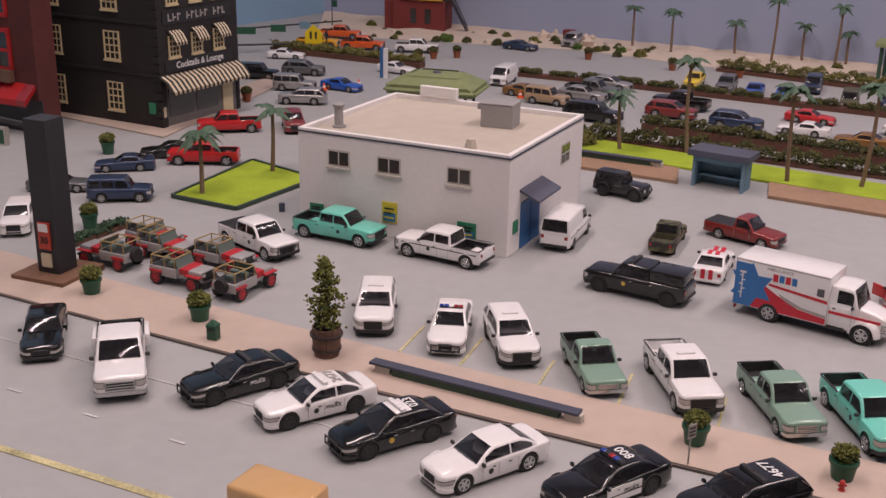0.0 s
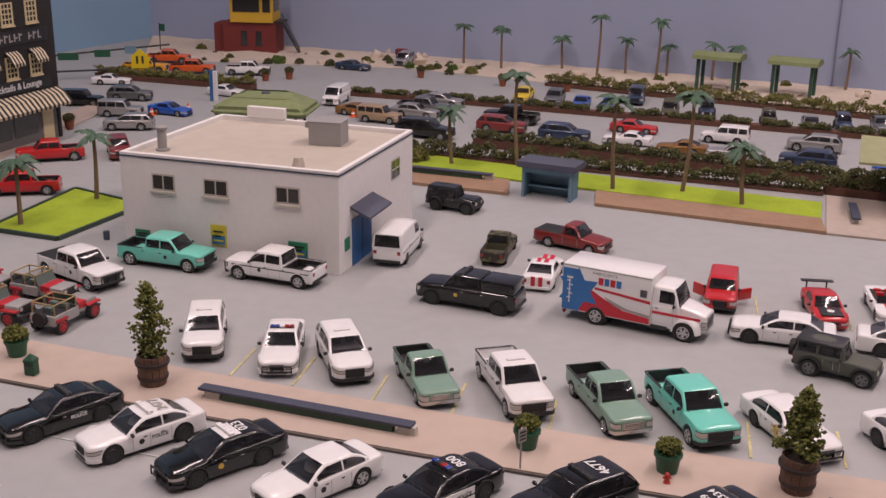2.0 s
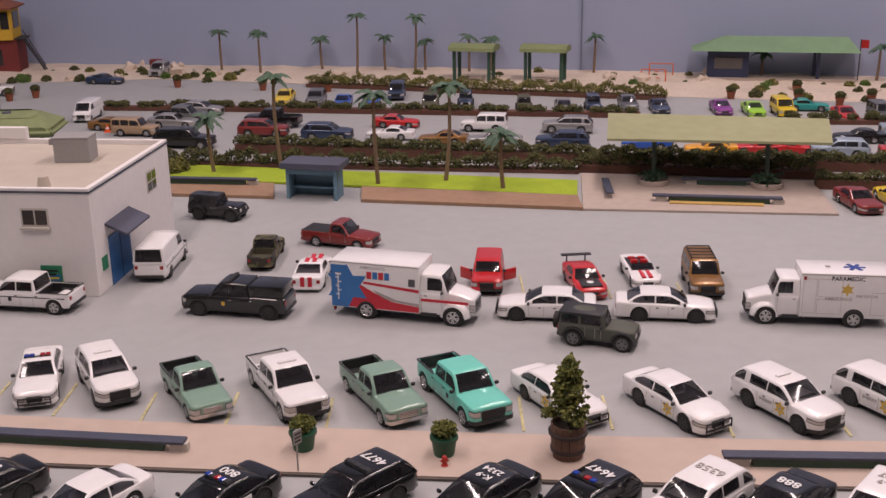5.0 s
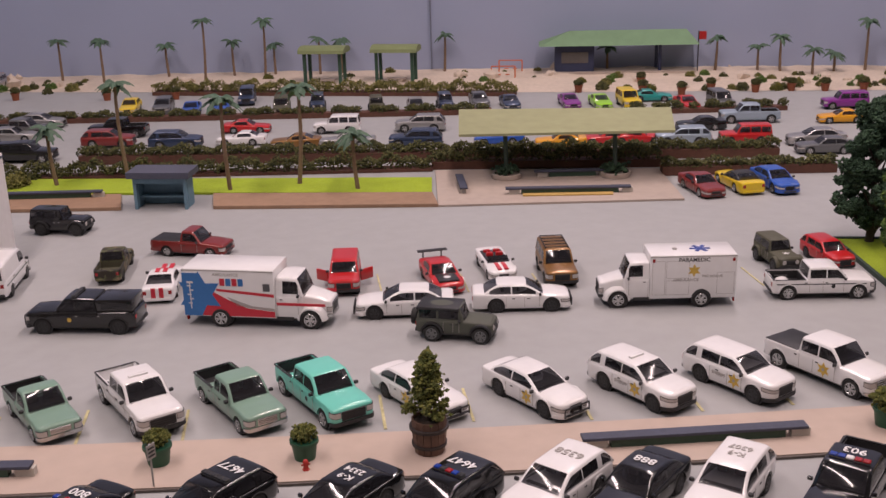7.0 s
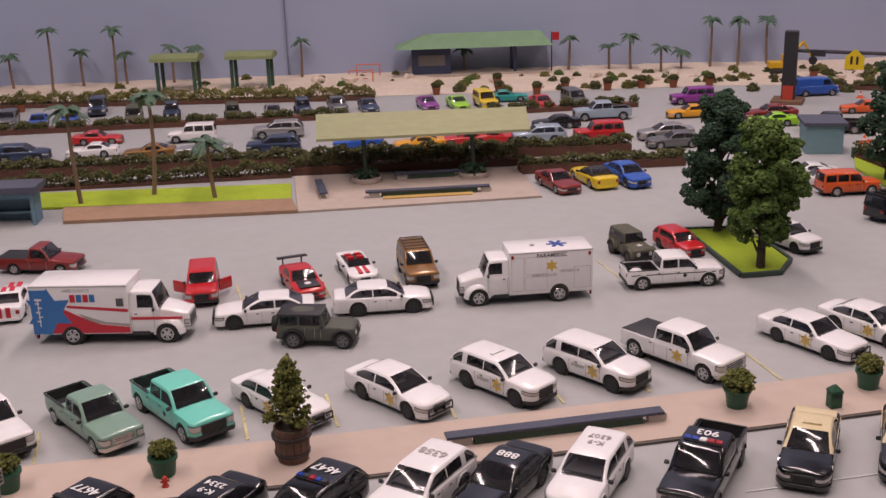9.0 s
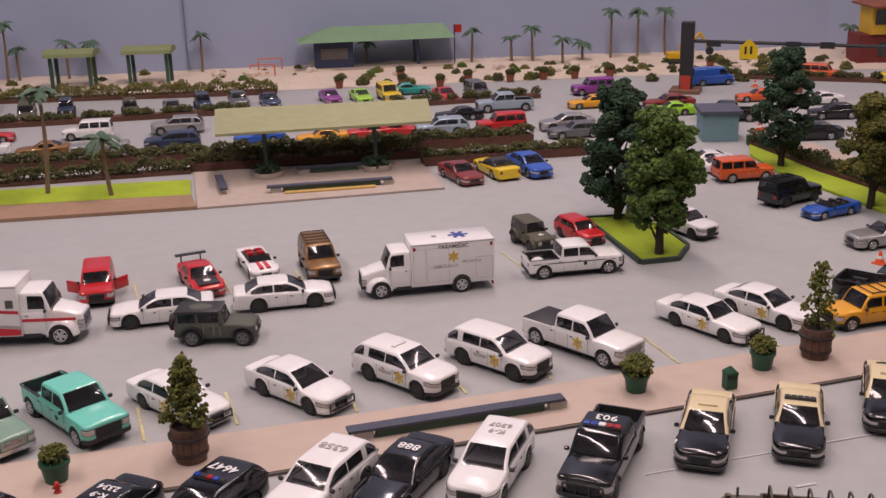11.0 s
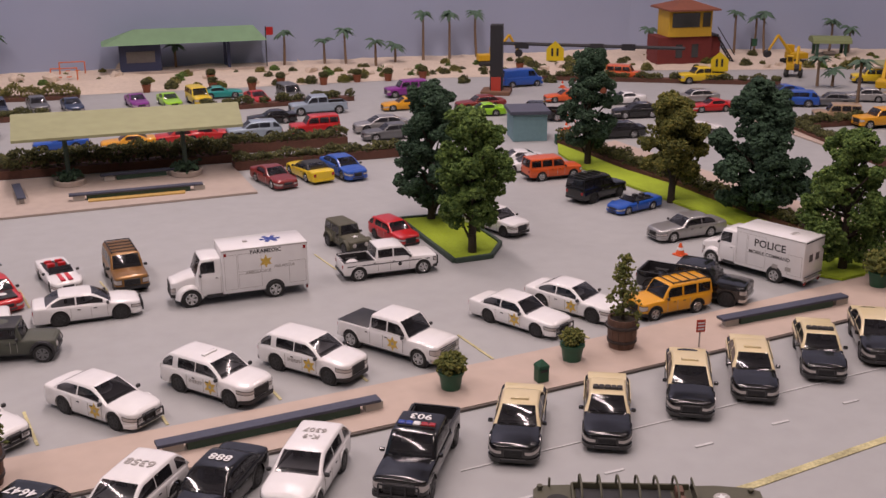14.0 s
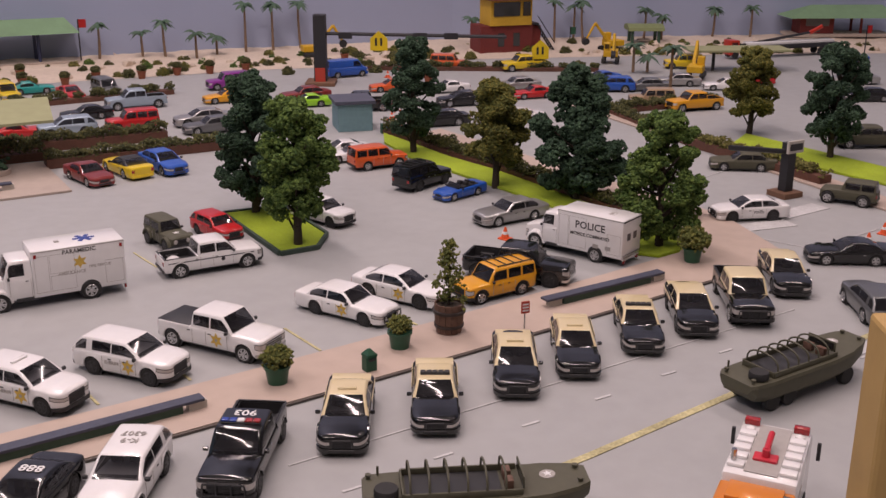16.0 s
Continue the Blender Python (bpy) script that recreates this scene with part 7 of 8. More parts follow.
tb = holder("box_lorry", pose(*(0.005, 0.354), 0, 0, 0, -20), label="plain tan box lorry in the street", category="truck")
q = Kit(tb, "box_lorry", 0.001)
q.add("box_body", lambda: box(-30, 18, -14, 14, 8, 36, 2.4, seg=4), paint("tan_box_paint", (0.55, 0.34, 0.15)), smooth=40)
q.add("cab", lambda: box(18.3, 34, -13, 13, 7, 27, 2.0), paint("tan_box_paint", (0.55, 0.34, 0.15)))
q.add("windscreen", lambda: box(33.4, 34.3, -11, 11, 17, 24.5), M["glass"])
for a in (24, -18):
    for sd in (1, -1):
        q.add("wheel", lambda: tyre_bmesh(6, 5), M["rubber"], at=(a, sd * 11.3, 6), smooth=40)

M["pale_wood"] = mat("pale_varnished_wood", (0.42, 0.27, 0.09), 0.55, var=0.2, scale=40, bump=0.2)
tagged(part("wooden_post", box(-0.012, 0.012, -0.012, 0.012, 0, 0.166, 0.002), M["pale_wood"], at=pose(*(0.620, -0.026), 0, 0, 0, -52)), "pale varnished wooden post close to the street", "post")


# ---- brick bar with striped awnings ----
M["black_brick"] = mat("dark_painted_brick", (0.019, 0.016, 0.016), 0.75, var=0.25, scale=300, bump=0.5)
M["cream_frame"] = mat("cream_window_frame", (0.60, 0.50, 0.30), 0.6, var=0.08)
M["awning_black"] = mat("black_awning_cloth", (0.025, 0.024, 0.022), 0.85, var=0.15)
M["awning_cream"] = mat("cream_awning_cloth", (0.58, 0.50, 0.36), 0.85, var=0.1)
M["shop_grey"] = mat("grey_shopfront", (0.13, 0.12, 0.115), 0.6, var=0.15)
M["brick_red"] = mat("dark_red_brick", (0.085, 0.018, 0.016), 0.8, var=0.3, scale=350, bump=0.5)
M["red_frame"] = mat("bright_red_frame", (0.42, 0.012, 0.012), 0.5, var=0.1)
C2 = Vector((-0.421, 1.252))
bar = holder("corner_bar", pose(C2.x, C2.y, 0, 0, 0, -20.3), label="dark brick corner bar with cream windows and striped awnings", category="building")
WL, DP, HT = 0.36, 0.159, 0.27
part("front_wall", box(-WL, 0, 0, 0.006, 0, HT), M["black_brick"], bar)
part("shop_wall", box(-0.006, 0, 0.006, DP, 0.060, HT), M["black_brick"], bar)
part("back_wall", box(-WL, 0, DP, DP + 0.006, 0, HT), M["black_brick"], bar)
part("side_wall", box(-WL, -WL + 0.006, 0.006, DP, 0, HT), M["black_brick"], bar)
part("roof", box(-WL, 0, 0, DP, HT, HT + 0.004), M["slate"], bar)
for z in (0.070, 0.138, 0.206):
    part("string_course", box(-WL, 0.0015, -0.0018, 0.0004, z, z + 0.004), M["black_brick"], bar)
for i in range(22):
    part("quoin", box(-0.011 if i % 2 else -0.008, 0.0016, -0.0016, 0.002, 0.004 + i * 0.012, 0.013 + i * 0.012, 0.0004, seg=1), M["black_brick"], bar)


def sash(parent, x0, x1, z0, z1, axis="y", nx=2, nz=4):
    """A cream sash window with its bars, on a wall facing -y or +x."""
    def bx(a, b, c, d, e, f, bm=None):
        return box(a, b, c, d, e, f, bm=bm) if axis == "y" else box(-d, -c, a, b, e, f, bm=bm)
    w = part("window", bx(x0, x1, -0.0005, 0.001, z0, z1), M["pane_dark"], parent)
    fr = []
    for a, b, c, d in ((x0 - 0.001, x0 + 0.0012, z0 - 0.001, z1 + 0.001), (x1 - 0.0012, x1 + 0.001, z0 - 0.001, z1 + 0.001)):
        part("frame", bx(a, b, -0.0018, 0.0004, c, d), M["cream_frame"], w)
    for i in range(nz + 1):
        z = z0 + (z1 - z0) * i / nz
        part("glazing_bar", bx(x0 + 0.0012, x1 - 0.0012, -0.0016, 0.0004, z - 0.0008, z + 0.0008), M["cream_frame"], w)
    for i in range(1, nx + 1):
        x = x0 + (x1 - x0) * i / (nx + 1)
        part("glazing_bar", bx(x - 0.0006, x + 0.0006, -0.0014, 0.0002, z0, z1), M["cream_frame"], w)
    part("window_sill", bx(x0 - 0.002, x1 + 0.002, -0.0032, 0.0, z0 - 0.0034, z0 - 0.0012), M["cream_frame"], w)


LS = 0.228
for s0, s1 in ((0.125, 0.225), (0.585, 0.70), (-0.36, -0.25)):
    for z0, z1 in ((0.019, 0.056), (0.088, 0.125), (0.155, 0.192)):
        sash(bar, -LS + s0 * LS, -LS + s1 * LS, z0, z1)
for y in (0.020, 0.066, 0.112):
    sash(bar, y, y + 0.020, 0.095, 0.122, "x")
    sash(bar, y, y + 0.020, 0.165, 0.192, "x")


def striped(parent, y0, y1, z0, z1, deep, n, name="awning"):
    """A sloping awning of alternate strips on the shop side."""
    aw = part(name, rod((0.001, y0, z1), (0.001, y1, z1), 0.0006), M["awning_black"], parent, "black and cream striped awning")
    for i in range(n):
        a, b = y0 + (y1 - y0) * i / n, y0 + (y1 - y0) * (i + 1) / n
        bm = bmesh.new()
        p = [(0.0005, z1), (deep * 0.55, z1 - (z1 - z0) * 0.30), (deep, z0 + 0.003), (deep, z0)]
        last = None
        for x, z in p:
            row = [bm.verts.new((x, a, z)), bm.verts.new((x, b, z)), bm.verts.new((x, b, z - 0.0008)), bm.verts.new((x, a, z - 0.0008))]
            if last:
                for k in range(4):
                    bm.faces.new((last[k], last[(k + 1) % 4], row[(k + 1) % 4], row[k]))
            last = row
        bmesh.ops.recalc_face_normals(bm, faces=bm.faces)
        part("awning_strip", bm, M["awning_cream"] if i % 2 else M["awning_black"], aw)


striped(bar, -0.004, DP + 0.004, 0.0500, 0.072, 0.024, 37)
for y in (0.020, 0.066, 0.112):
    striped(bar, y - 0.002, y + 0.022, 0.112, 0.130, 0.014, 8, "window_awning")
part("shop_sign", box(0.0002, 0.0016, 0.010, 0.150, 0.0745, 0.0905), M["print_dark"], bar)
tx = part("sign_lettering", text_mesh("Cocktails & Lounge", 0.0125, M["print_white"], 0.0002), M["print_white"], bar)
tx.matrix_basis = pose(0.0019, 0.080, 0.0825, 90, 0, 90)
part("name_board", box(0.0002, 0.0016, 0.010, 0.150, 0.138, 0.156), M["print_dark"], bar)
for i in range(13):
    if i not in (3, 9):
        a = 0.020 + 0.0092 * i
        part("name_bar", box(0.0016, 0.0020, a, a + 0.0022, 0.142, 0.152), M["print_grey"], bar)
        part("name_bar", box(0.0016, 0.0020, a + 0.0024, a + 0.0064, 0.142 + 0.0034 * (i % 3), 0.1442 + 0.0034 * (i % 3)), M["print_grey"], bar)
part("shopfront", box(-0.006, -0.002, 0.006, DP, 0, 0.060), M["shop_grey"], bar)
for a, b in ((0.016, 0.066), (0.072, 0.118)):
    part("shop_window", box(-0.0022, -0.0012, a, b, 0.014, 0.052), M["pane_dark"], bar)
part("shop_door", box(-0.0022, -0.0010, 0.128, 0.150, 0.0005, 0.050), M["cream_frame"], bar)
part("shop_pillar", box(-0.005, 0.0006, 0.0, 0.010, 0, 0.060), M["black_brick"], bar)
part("wall_notice", box(-0.022, -0.010, -0.0012, 0.0, 0.020, 0.035), M["poster_green"], bar)
part("shop_notice", box(0.0006, 0.0012, 0.001, 0.007, 0.016, 0.030), M["awning_cream"], bar)

rb = holder("red_shop", pose(*(-0.561, 1.188), 0, 0, 0, -20.3), label="dark red brick shop with red frames and awning", category="building")
part("front_wall", box(-0.24, 0, 0, 0.006, 0.045, 0.27), M["brick_red"], rb)
part("side_wall", box(-0.006, 0, 0.006, 0.03, 0, 0.27), M["brick_red"], rb)
part("back_wall", box(-0.24, 0, 0.03, 0.034, 0, 0.27), M["brick_red"], rb)
part("end_wall", box(-0.24, -0.234, 0.006, 0.03, 0, 0.27), M["brick_red"], rb)
part("roof", box(-0.24, 0, 0, 0.03, 0.27, 0.274), M["slate"], rb)
part("shopfront", box(-0.24, 0, 0.004, 0.006, 0, 0.045), M["print_dark"], rb)
for i in range(12):
    bm = bmesh.new()
    a, b = -0.004 - 0.018 * i, -0.022 - 0.018 * i
    v = [bm.verts.new(c) for c in ((a, 0, 0.066), (b, 0, 0.066), (b, -0.020, 0.048), (a, -0.020, 0.048), (a, -0.020, 0.040), (b, -0.020, 0.040), (a, 0, 0.060), (b, 0, 0.060))]
    for f in ((0, 1, 2, 3), (3, 2, 5, 4), (0, 3, 4, 6), (1, 7, 5, 2), (6, 4, 5, 7)):
        bm.faces.new([v[k] for k in f])
    part("awning_strip", bm, M["red_frame"] if i % 3 else M["lamp_red"], rb)
for z in (0.085, 0.155):
    for x in (-0.068, -0.125):
        w = part("window", box(x, x + 0.024, -0.0006, 0.001, z, z + 0.045), M["pane_dark"], rb)
        for a, b, c, d in ((x - 0.003, x + 0.002, z - 0.003, z + 0.048), (x + 0.022, x + 0.027, z - 0.003, z + 0.048), (x, x + 0.024, z + 0.020, z + 0.024), (x - 0.003, x + 0.027, z + 0.045, z + 0.051), (x - 0.003, x + 0.027, z - 0.005, z)):
            part("frame", box(a, b, -0.003, 0.0005, c, d), M["red_frame"], w)
part("shop_box_sign", box(-0.10, -0.040, -0.010, -0.001, 0.066, 0.082, 0.0006), M["wood_barrel"], rb)


# ---- sign gantries ----
M["gantry"] = mat("charcoal_gantry_paint", (0.022, 0.022, 0.026), 0.55, var=0.15)
M["base_wood"] = mat("brown_base_block", (0.16, 0.085, 0.050), 0.75, var=0.2, scale=150)


def gantry(x, y, h, turn, arm, label, side=0.011):
    t = holder("sign_gantry", pose(x, y, 0, 0, 0, turn), label=label, category="sign gantry")
    part("base", box(-side * 2.4, side * 2.4, -side * 2.4, side * 2.4, 0, 0.006, 0.0006), M["base_wood"], t)
    part("column", box(-side, side, -side, side, 0.006, h, 0.0006), M["gantry"], t)
    if arm:
        part("arm", rod((0, 0, h - (0.010 if arm < 0 else 0.030)), (arm, 0, h + (0.004 if arm < 0 else -0.034)), 0.0028), M["gantry"], t)
    return t


g1 = gantry(-0.303, 0.712, 0.141, -14, -0.20, "charcoal sign gantry column on a wooden base", 0.0115)
part("sign_panel", box(-0.100, -0.040, -0.0022, 0.0022, 0.112, 0.128), M["frame_pale"], g1)
part("sign_face", box(-0.098, -0.042, -0.0028, -0.0022, 0.114, 0.126), M["pot_green"], g1)
part("sign_bar", box(-0.092, -0.048, -0.0032, -0.0028, 0.117, 0.123), M["print_white"], g1)
part("speed_sign", box(-0.006, 0.006, -0.0135, -0.0116, 0.028, 0.052), M["sign_red"], g1, "orange speed limit sign")
sgn = part("speed_number", text_mesh("30", 0.009, M["print_dark"], 0.0002), M["print_dark"], g1)
sgn.matrix_basis = pose(0, -0.0138, 0.036, 90, 0, 0)
part("speed_plate", box(-0.005, 0.005, -0.0140, -0.0135, 0.044, 0.051), M["print_white"], g1)
part("yellow_plate", box(-0.005, 0.005, -0.0135, -0.0116, 0.012, 0.024), M["awning_cream"], g1)
g2 = gantry(*(1.473, 1.171), 0.112, -50, 0.30, "charcoal sign gantry with long arm", 0.010)
part("orange_sign", box(-0.008, 0.008, -0.0118, -0.0101, 0.006, 0.028), M["sign_red"], g2)
M["sign_yellow"] = mat("yellow_warning_sign", (0.70, 0.52, 0.01), 0.5, var=0.08)


def crossing_sign(parent, m, s=0.016):
    """A yellow school-crossing sign, a five-sided plate with dark plain marks."""
    p = [(-s, -s), (s, -s), (s, 0.35 * s), (0, 1.25 * s), (-s, 0.35 * s)]
    pl = part("warning_sign", prism(p, -0.0006, 0.0006), M["sign_yellow"], parent, "yellow five-sided warning sign", at=m)
    for x in (-0.35 * s, 0.25 * s):
        part("sign_mark", box(x - 0.1 * s, x + 0.14 * s, -0.45 * s, 0.42 * s, 0.0006, 0.0010), M["print_dark"], pl)


crossing_sign(g2, pose(0.095, -0.006, 0.070, 90, 0, 0), 0.014)
for i, x in enumerate((0.03, 0.15, 0.2)):
    part("arm_sign", box(x, x + 0.022, -0.004, -0.002, 0.074, 0.084), M["gantry"], g2)
g3 = gantry(*(1.329, 0.316), 0.058, -20, -0.085, "dark sign gantry on a brown base", 0.0055)
part("sign_panel", box(-0.010, 0.012, -0.0085, -0.0057, 0.048, 0.061), M["frame_pale"], g3)
part("sign_bar", box(-0.008, 0.010, -0.0090, -0.0085, 0.051, 0.058), M["print_dark"], g3)
g4 = holder("overhead_signs", pose(*(-0.377, 1.905), 0, 0, 0, 12), label="row of green overhead street signs on wires", category="sign gantry")
part("post", rod((0.02, 0, 0), (0.02, 0, 0.045), 0.0016), M["gantry"], g4)
part("arm", rod((-0.32, 0, 0.030), (0.05, 0, 0.062), 0.0016), M["gantry"], g4)
part("arm", rod((-0.32, 0, 0.010), (0.02, 0, 0.020), 0.0018), M["gantry"], g4)
for x, z, w in ((-0.20, 0.036, 0.012), (-0.13, 0.041, 0.018), (-0.07, 0.046, 0.014), (-0.02, 0.052, 0.010)):
    part("sign_panel", box(x - w, x + w, -0.004, -0.0018, z - 0.005, z + 0.008), M["pot_green"] if w > 0.013 else M["shelter_blue"], g4)
crossing_sign(g4, pose(-0.004, -0.008, 0.036, 90, 0, 0), 0.016)


# ---- control towers, pavilions, gazebos, hut ----
M["tower_red"] = mat("red_brick_tower", (0.16, 0.025, 0.022), 0.75, var=0.25, scale=300, bump=0.3)
M["tower_yellow"] = mat("yellow_tower_paint", (0.58, 0.36, 0.03), 0.6, var=0.1)
M["tile_roof"] = mat("brown_red_roof", (0.20, 0.065, 0.035), 0.75, var=0.2, scale=200)
M["pav_blue"] = mat("navy_kiosk_paint", (0.035, 0.045, 0.10), 0.6, var=0.15)
M["pav_roof"] = mat("sea_green_roof", (0.16, 0.27, 0.15), 0.75, var=0.12, scale=60, bump=0.2)
M["post_green"] = mat("dark_green_post", (0.035, 0.085, 0.055), 0.6, var=0.15)


def tower(x, y, turn, w=0.105, d=0.07, h=0.125, wing=-1):
    t = holder("control_tower", pose(x, y, 0, 0, 0, turn), label="red brick tower with yellow upper room and outside stairs", category="tower", group="towers")
    part("brick_base", box(-w / 2, w / 2, 0, d, 0, h * 0.45, 0.0005), M["tower_red"], t)
    ax = wing * (w / 2 + 0.011)
    part("annexe", box(ax - 0.011, ax + 0.011, 0.01, d, 0, h * 0.42), M["tower_red"], t)
    part("upper_room", box(-w * 0.34, w * 0.46, -0.006, d * 0.9, h * 0.451, h * 0.86, 0.0008), M["tower_yellow"], t)
    part("roof", lathe([(w * 0.66, h * 0.861), (w * 0.66, h * 0.885), (w * 0.12, h * 1.0)], 4, m=Matrix.Translation((w * 0.06, d * 0.43, 0)) @ Matrix.Rotation(radians(45), 4, "Z")), M["tile_roof"], t)
    part("window", box(-w * 0.28, w * 0.22, -0.0075, -0.005, h * 0.60, h * 0.82), M["pane_dark"], t)
    part("window", box(w * 0.28, w * 0.42, -0.0075, -0.005, h * 0.60, h * 0.82), M["pane_dark"], t)
    part("window", box(w * 0.46, w * 0.46 + 0.0015, d * 0.1, d * 0.7, h * 0.60, h * 0.82), M["pane_dark"], t)
    for xx in (-0.018, 0.014):
        part("window", box(xx, xx + 0.013, -0.001, 0.001, h * 0.12, h * 0.33), M["pane_dark"], t)
    part("landing", box(w * 0.46, w * 0.46 + 0.018, 0.0, d * 0.8, h * 0.45, h * 0.47), M["gantry"], t)
    st = part("stair", rod((w * 0.46 + 0.017, 0.006, h * 0.45), (w * 0.46 + 0.055, 0.006, 0.001), 0.0016, rod((w * 0.46 + 0.017, 0.020, h * 0.45), (w * 0.46 + 0.055, 0.020, 0.001), 0.0016)), M["gantry"], t)
    for i in range(9):
        f = (i + 0.5) / 9
        part("step", box(w * 0.46 + 0.015 + 0.038 * f, w * 0.46 + 0.020 + 0.038 * f, 0.006, 0.020, h * 0.45 * (1 - f) - 0.0006, h * 0.45 * (1 - f) + 0.0006), M["gantry"], st)
    part("handrail", rod((w * 0.46 + 0.017, 0.005, h * 0.58), (w * 0.46 + 0.055, 0.005, 0.016), 0.0010), M["gantry"], t)


tower(*ashore(-0.235, 2.235, 0.10), -6, 0.115, 0.07, 0.150)
tower(1.943, 1.148, -30, 0.108, 0.055, 0.120, 1)


def flag(x, y, h, material, label):
    t = holder("flag_pole", pose(x, y, 0, 0, 0, -25), label=label, category="flag")
    part("pole", rod((0, 0, 0), (0, 0, h), 0.0011), M["gantry"], t)
    bm = bmesh.new()
    for i in range(6):
        bm.verts.new((0.0012 + 0.0026 * i, 0.0008 * math.sin(i * 1.4), h - 0.016))
        bm.verts.new((0.0012 + 0.0026 * i, 0.0008 * math.sin(i * 1.4), h - 0.001))
    bm.verts.ensure_lookup_table()
    for i in range(5):
        bm.faces.new([bm.verts[k] for k in (2 * i, 2 * i + 2, 2 * i + 3, 2 * i + 1)])
    part("cloth", bm, material, t)


flag(*(1.339, 1.655), 0.078, M["red_frame"], "small red flag on a black pole")
flag(*(-0.431, 2.257), 0.060, M["pot_green"], "small green flag on a pole")
flag(*(2.420, 0.631), 0.055, M["red_frame"], "small red flag on a pole")
flag(*(2.142, 1.135), 0.035, M["pot_green"], "small green flag on a pole")


def pavilion(x, y, turn, L=0.285, d=0.07, h=0.056, roof="pav_roof", kiosk="pav_blue", z=0.008):
    t = holder("beach_pavilion", pose(x, y, z, 0, 0, turn), label="open beach pavilion with green roof and kiosk", category="pavilion")
    part("slab", box(-0.01, L + 0.01, -0.005, d, 0, 0.006), M["plaza"], t)
    part("kiosk", box(0.012, 0.085, 0.006, d - 0.006, 0.006, h, 0.0004), M[kiosk], t)
    part("kiosk_window", box(0.024, 0.074, 0.0046, 0.0062, 0.022, 0.042), M["shop_grey"], t)
    for xx in (L - 0.055, L - 0.058):
        part("post", rod((xx, 0.008 if xx == L - 0.055 else d - 0.008, 0.006), (xx, 0.008 if xx == L - 0.055 else d - 0.008, h + 0.004), 0.0030), M[kiosk], t)
    bm = bmesh.new()
    v = [bm.verts.new(c) for c in ((-0.018, -0.016, h), (L + 0.014, -0.016, h), (L + 0.014, d + 0.01, h), (-0.018, d + 0.01, h), (0.040, d * 0.45, h + 0.024), (L - 0.006, d * 0.45, h + 0.024))]
    for f in ((0, 1, 5, 4), (1, 2, 5), (2, 3, 4, 5), (3, 0, 4), (3, 2, 1, 0)):
        bm.faces.new([v[i] for i in f])
    part("roof", bm, M[roof], t)


pavilion(*ashore(*(1.100, 1.796), 0.075), -24, 0.262, 0.05, z=0.001)
pavilion(*ashore(*(2.541, 0.852), 0.075), -46, 0.20, 0.06, 0.040, "pav_roof", "tower_red")


def gazebo(a, b, h):
    a, b = Vector(a), Vector(b)
    d = b - a
    t = holder("gazebo", pose(a.x, a.y, 0.001, 0, 0, math.degrees(math.atan2(d.y, d.x))), label="small gazebo with rounded green roof", category="gazebo", group="gazebos")
    L = d.length
    for x in (0, L):
        for y in (0, 0.035):
            part("post", box(x - 0.0028, x + 0.0028, y - 0.0028, y + 0.0028, 0, h - 0.012), M["post_green"], t)
    bm = bmesh.new()
    last = None
    for i in range(9):
        an = math.pi * i / 8
        y, z = 0.0175 - 0.027 * math.cos(an), h - 0.012 + 0.012 * math.sin(an) ** 0.7
        row = [bm.verts.new((-0.010, y, z)), bm.verts.new((L + 0.010, y, z))]
        if last:
            bm.faces.new((last[0], last[1], row[1], row[0]))
        last = row
    bm.verts.ensure_lookup_table()
    bm.faces.new([bm.verts[i] for i in range(0, 18, 2)])
    bm.faces.new([bm.verts[i] for i in range(17, 0, -2)])
    bm.faces.new((bm.verts[0], bm.verts[16], bm.verts[17], bm.verts[1]))
    bmesh.ops.recalc_face_normals(bm, faces=bm.faces)
    part("roof", bm, M["awning_green"], t, smooth=40)
    part("table", box(0.015, L - 0.015, 0.010, 0.025, 0.006, 0.009), M["plaza"], t)


gazebo((0.640, 1.869), (0.698, 1.837), 0.070)
gazebo((0.762, 1.817), (0.820, 1.785), 0.070)
gazebo((2.214, 1.031), (2.250, 0.991), 0.040)
hut = holder("flat_roof_hut", pose(*(1.235, 0.891), 0, 0, 0, -35), label="pale blue hut with flat slate roof", category="hut")
M["hut_blue"] = mat("pale_blue_hut_paint", (0.17, 0.29, 0.32), 0.7, var=0.12, scale=200)
part("hut_body", box(0, 0.046, 0, 0.05, 0, 0.036, 0.0005), M["hut_blue"], hut)
part("roof", box(-0.004, 0.050, -0.004, 0.054, 0.0362, 0.041, 0.0005), M["slate"], hut)
can = holder("green_canopy_roof", pose(-0.055, 1.29, 0, 0, 0, -8), label="olive green hipped canopy on posts behind the office", category="canopy")
bm = lathe([(0.088, 0.062), (0.090, 0.072), (0.050, 0.086), (0.048, 0.0865)], 4, m=Matrix.Rotation(radians(45), 4, "Z"))
bmesh.ops.scale(bm, vec=(1.0, 0.62, 1.0), verts=bm.verts)
bmesh.ops.bevel(bm, geom=list(bm.edges), offset=0.004, segments=2, affect="EDGES")
part("roof", bm, M["awning_green"], can, smooth=40)
part("vent", lathe([(0.006, 0.086), (0.005, 0.0885)], 12), M["slate"], can)
for x in (-0.045, 0.045):
    for y in (-0.022, 0.022):
        part("post", rod((x, y, 0), (x, y, 0.063), 0.002), M["gantry"], can)
can2 = holder("flat_canopy", pose(*(2.064, 0.721), 0, 0, 0, -45), label="pale olive canopy beyond the cross street", category="canopy")
part("roof", box(-0.10, 0.08, -0.03, 0.03, 0.036, 0.040, 0.0006), M["canopy_green"], can2)
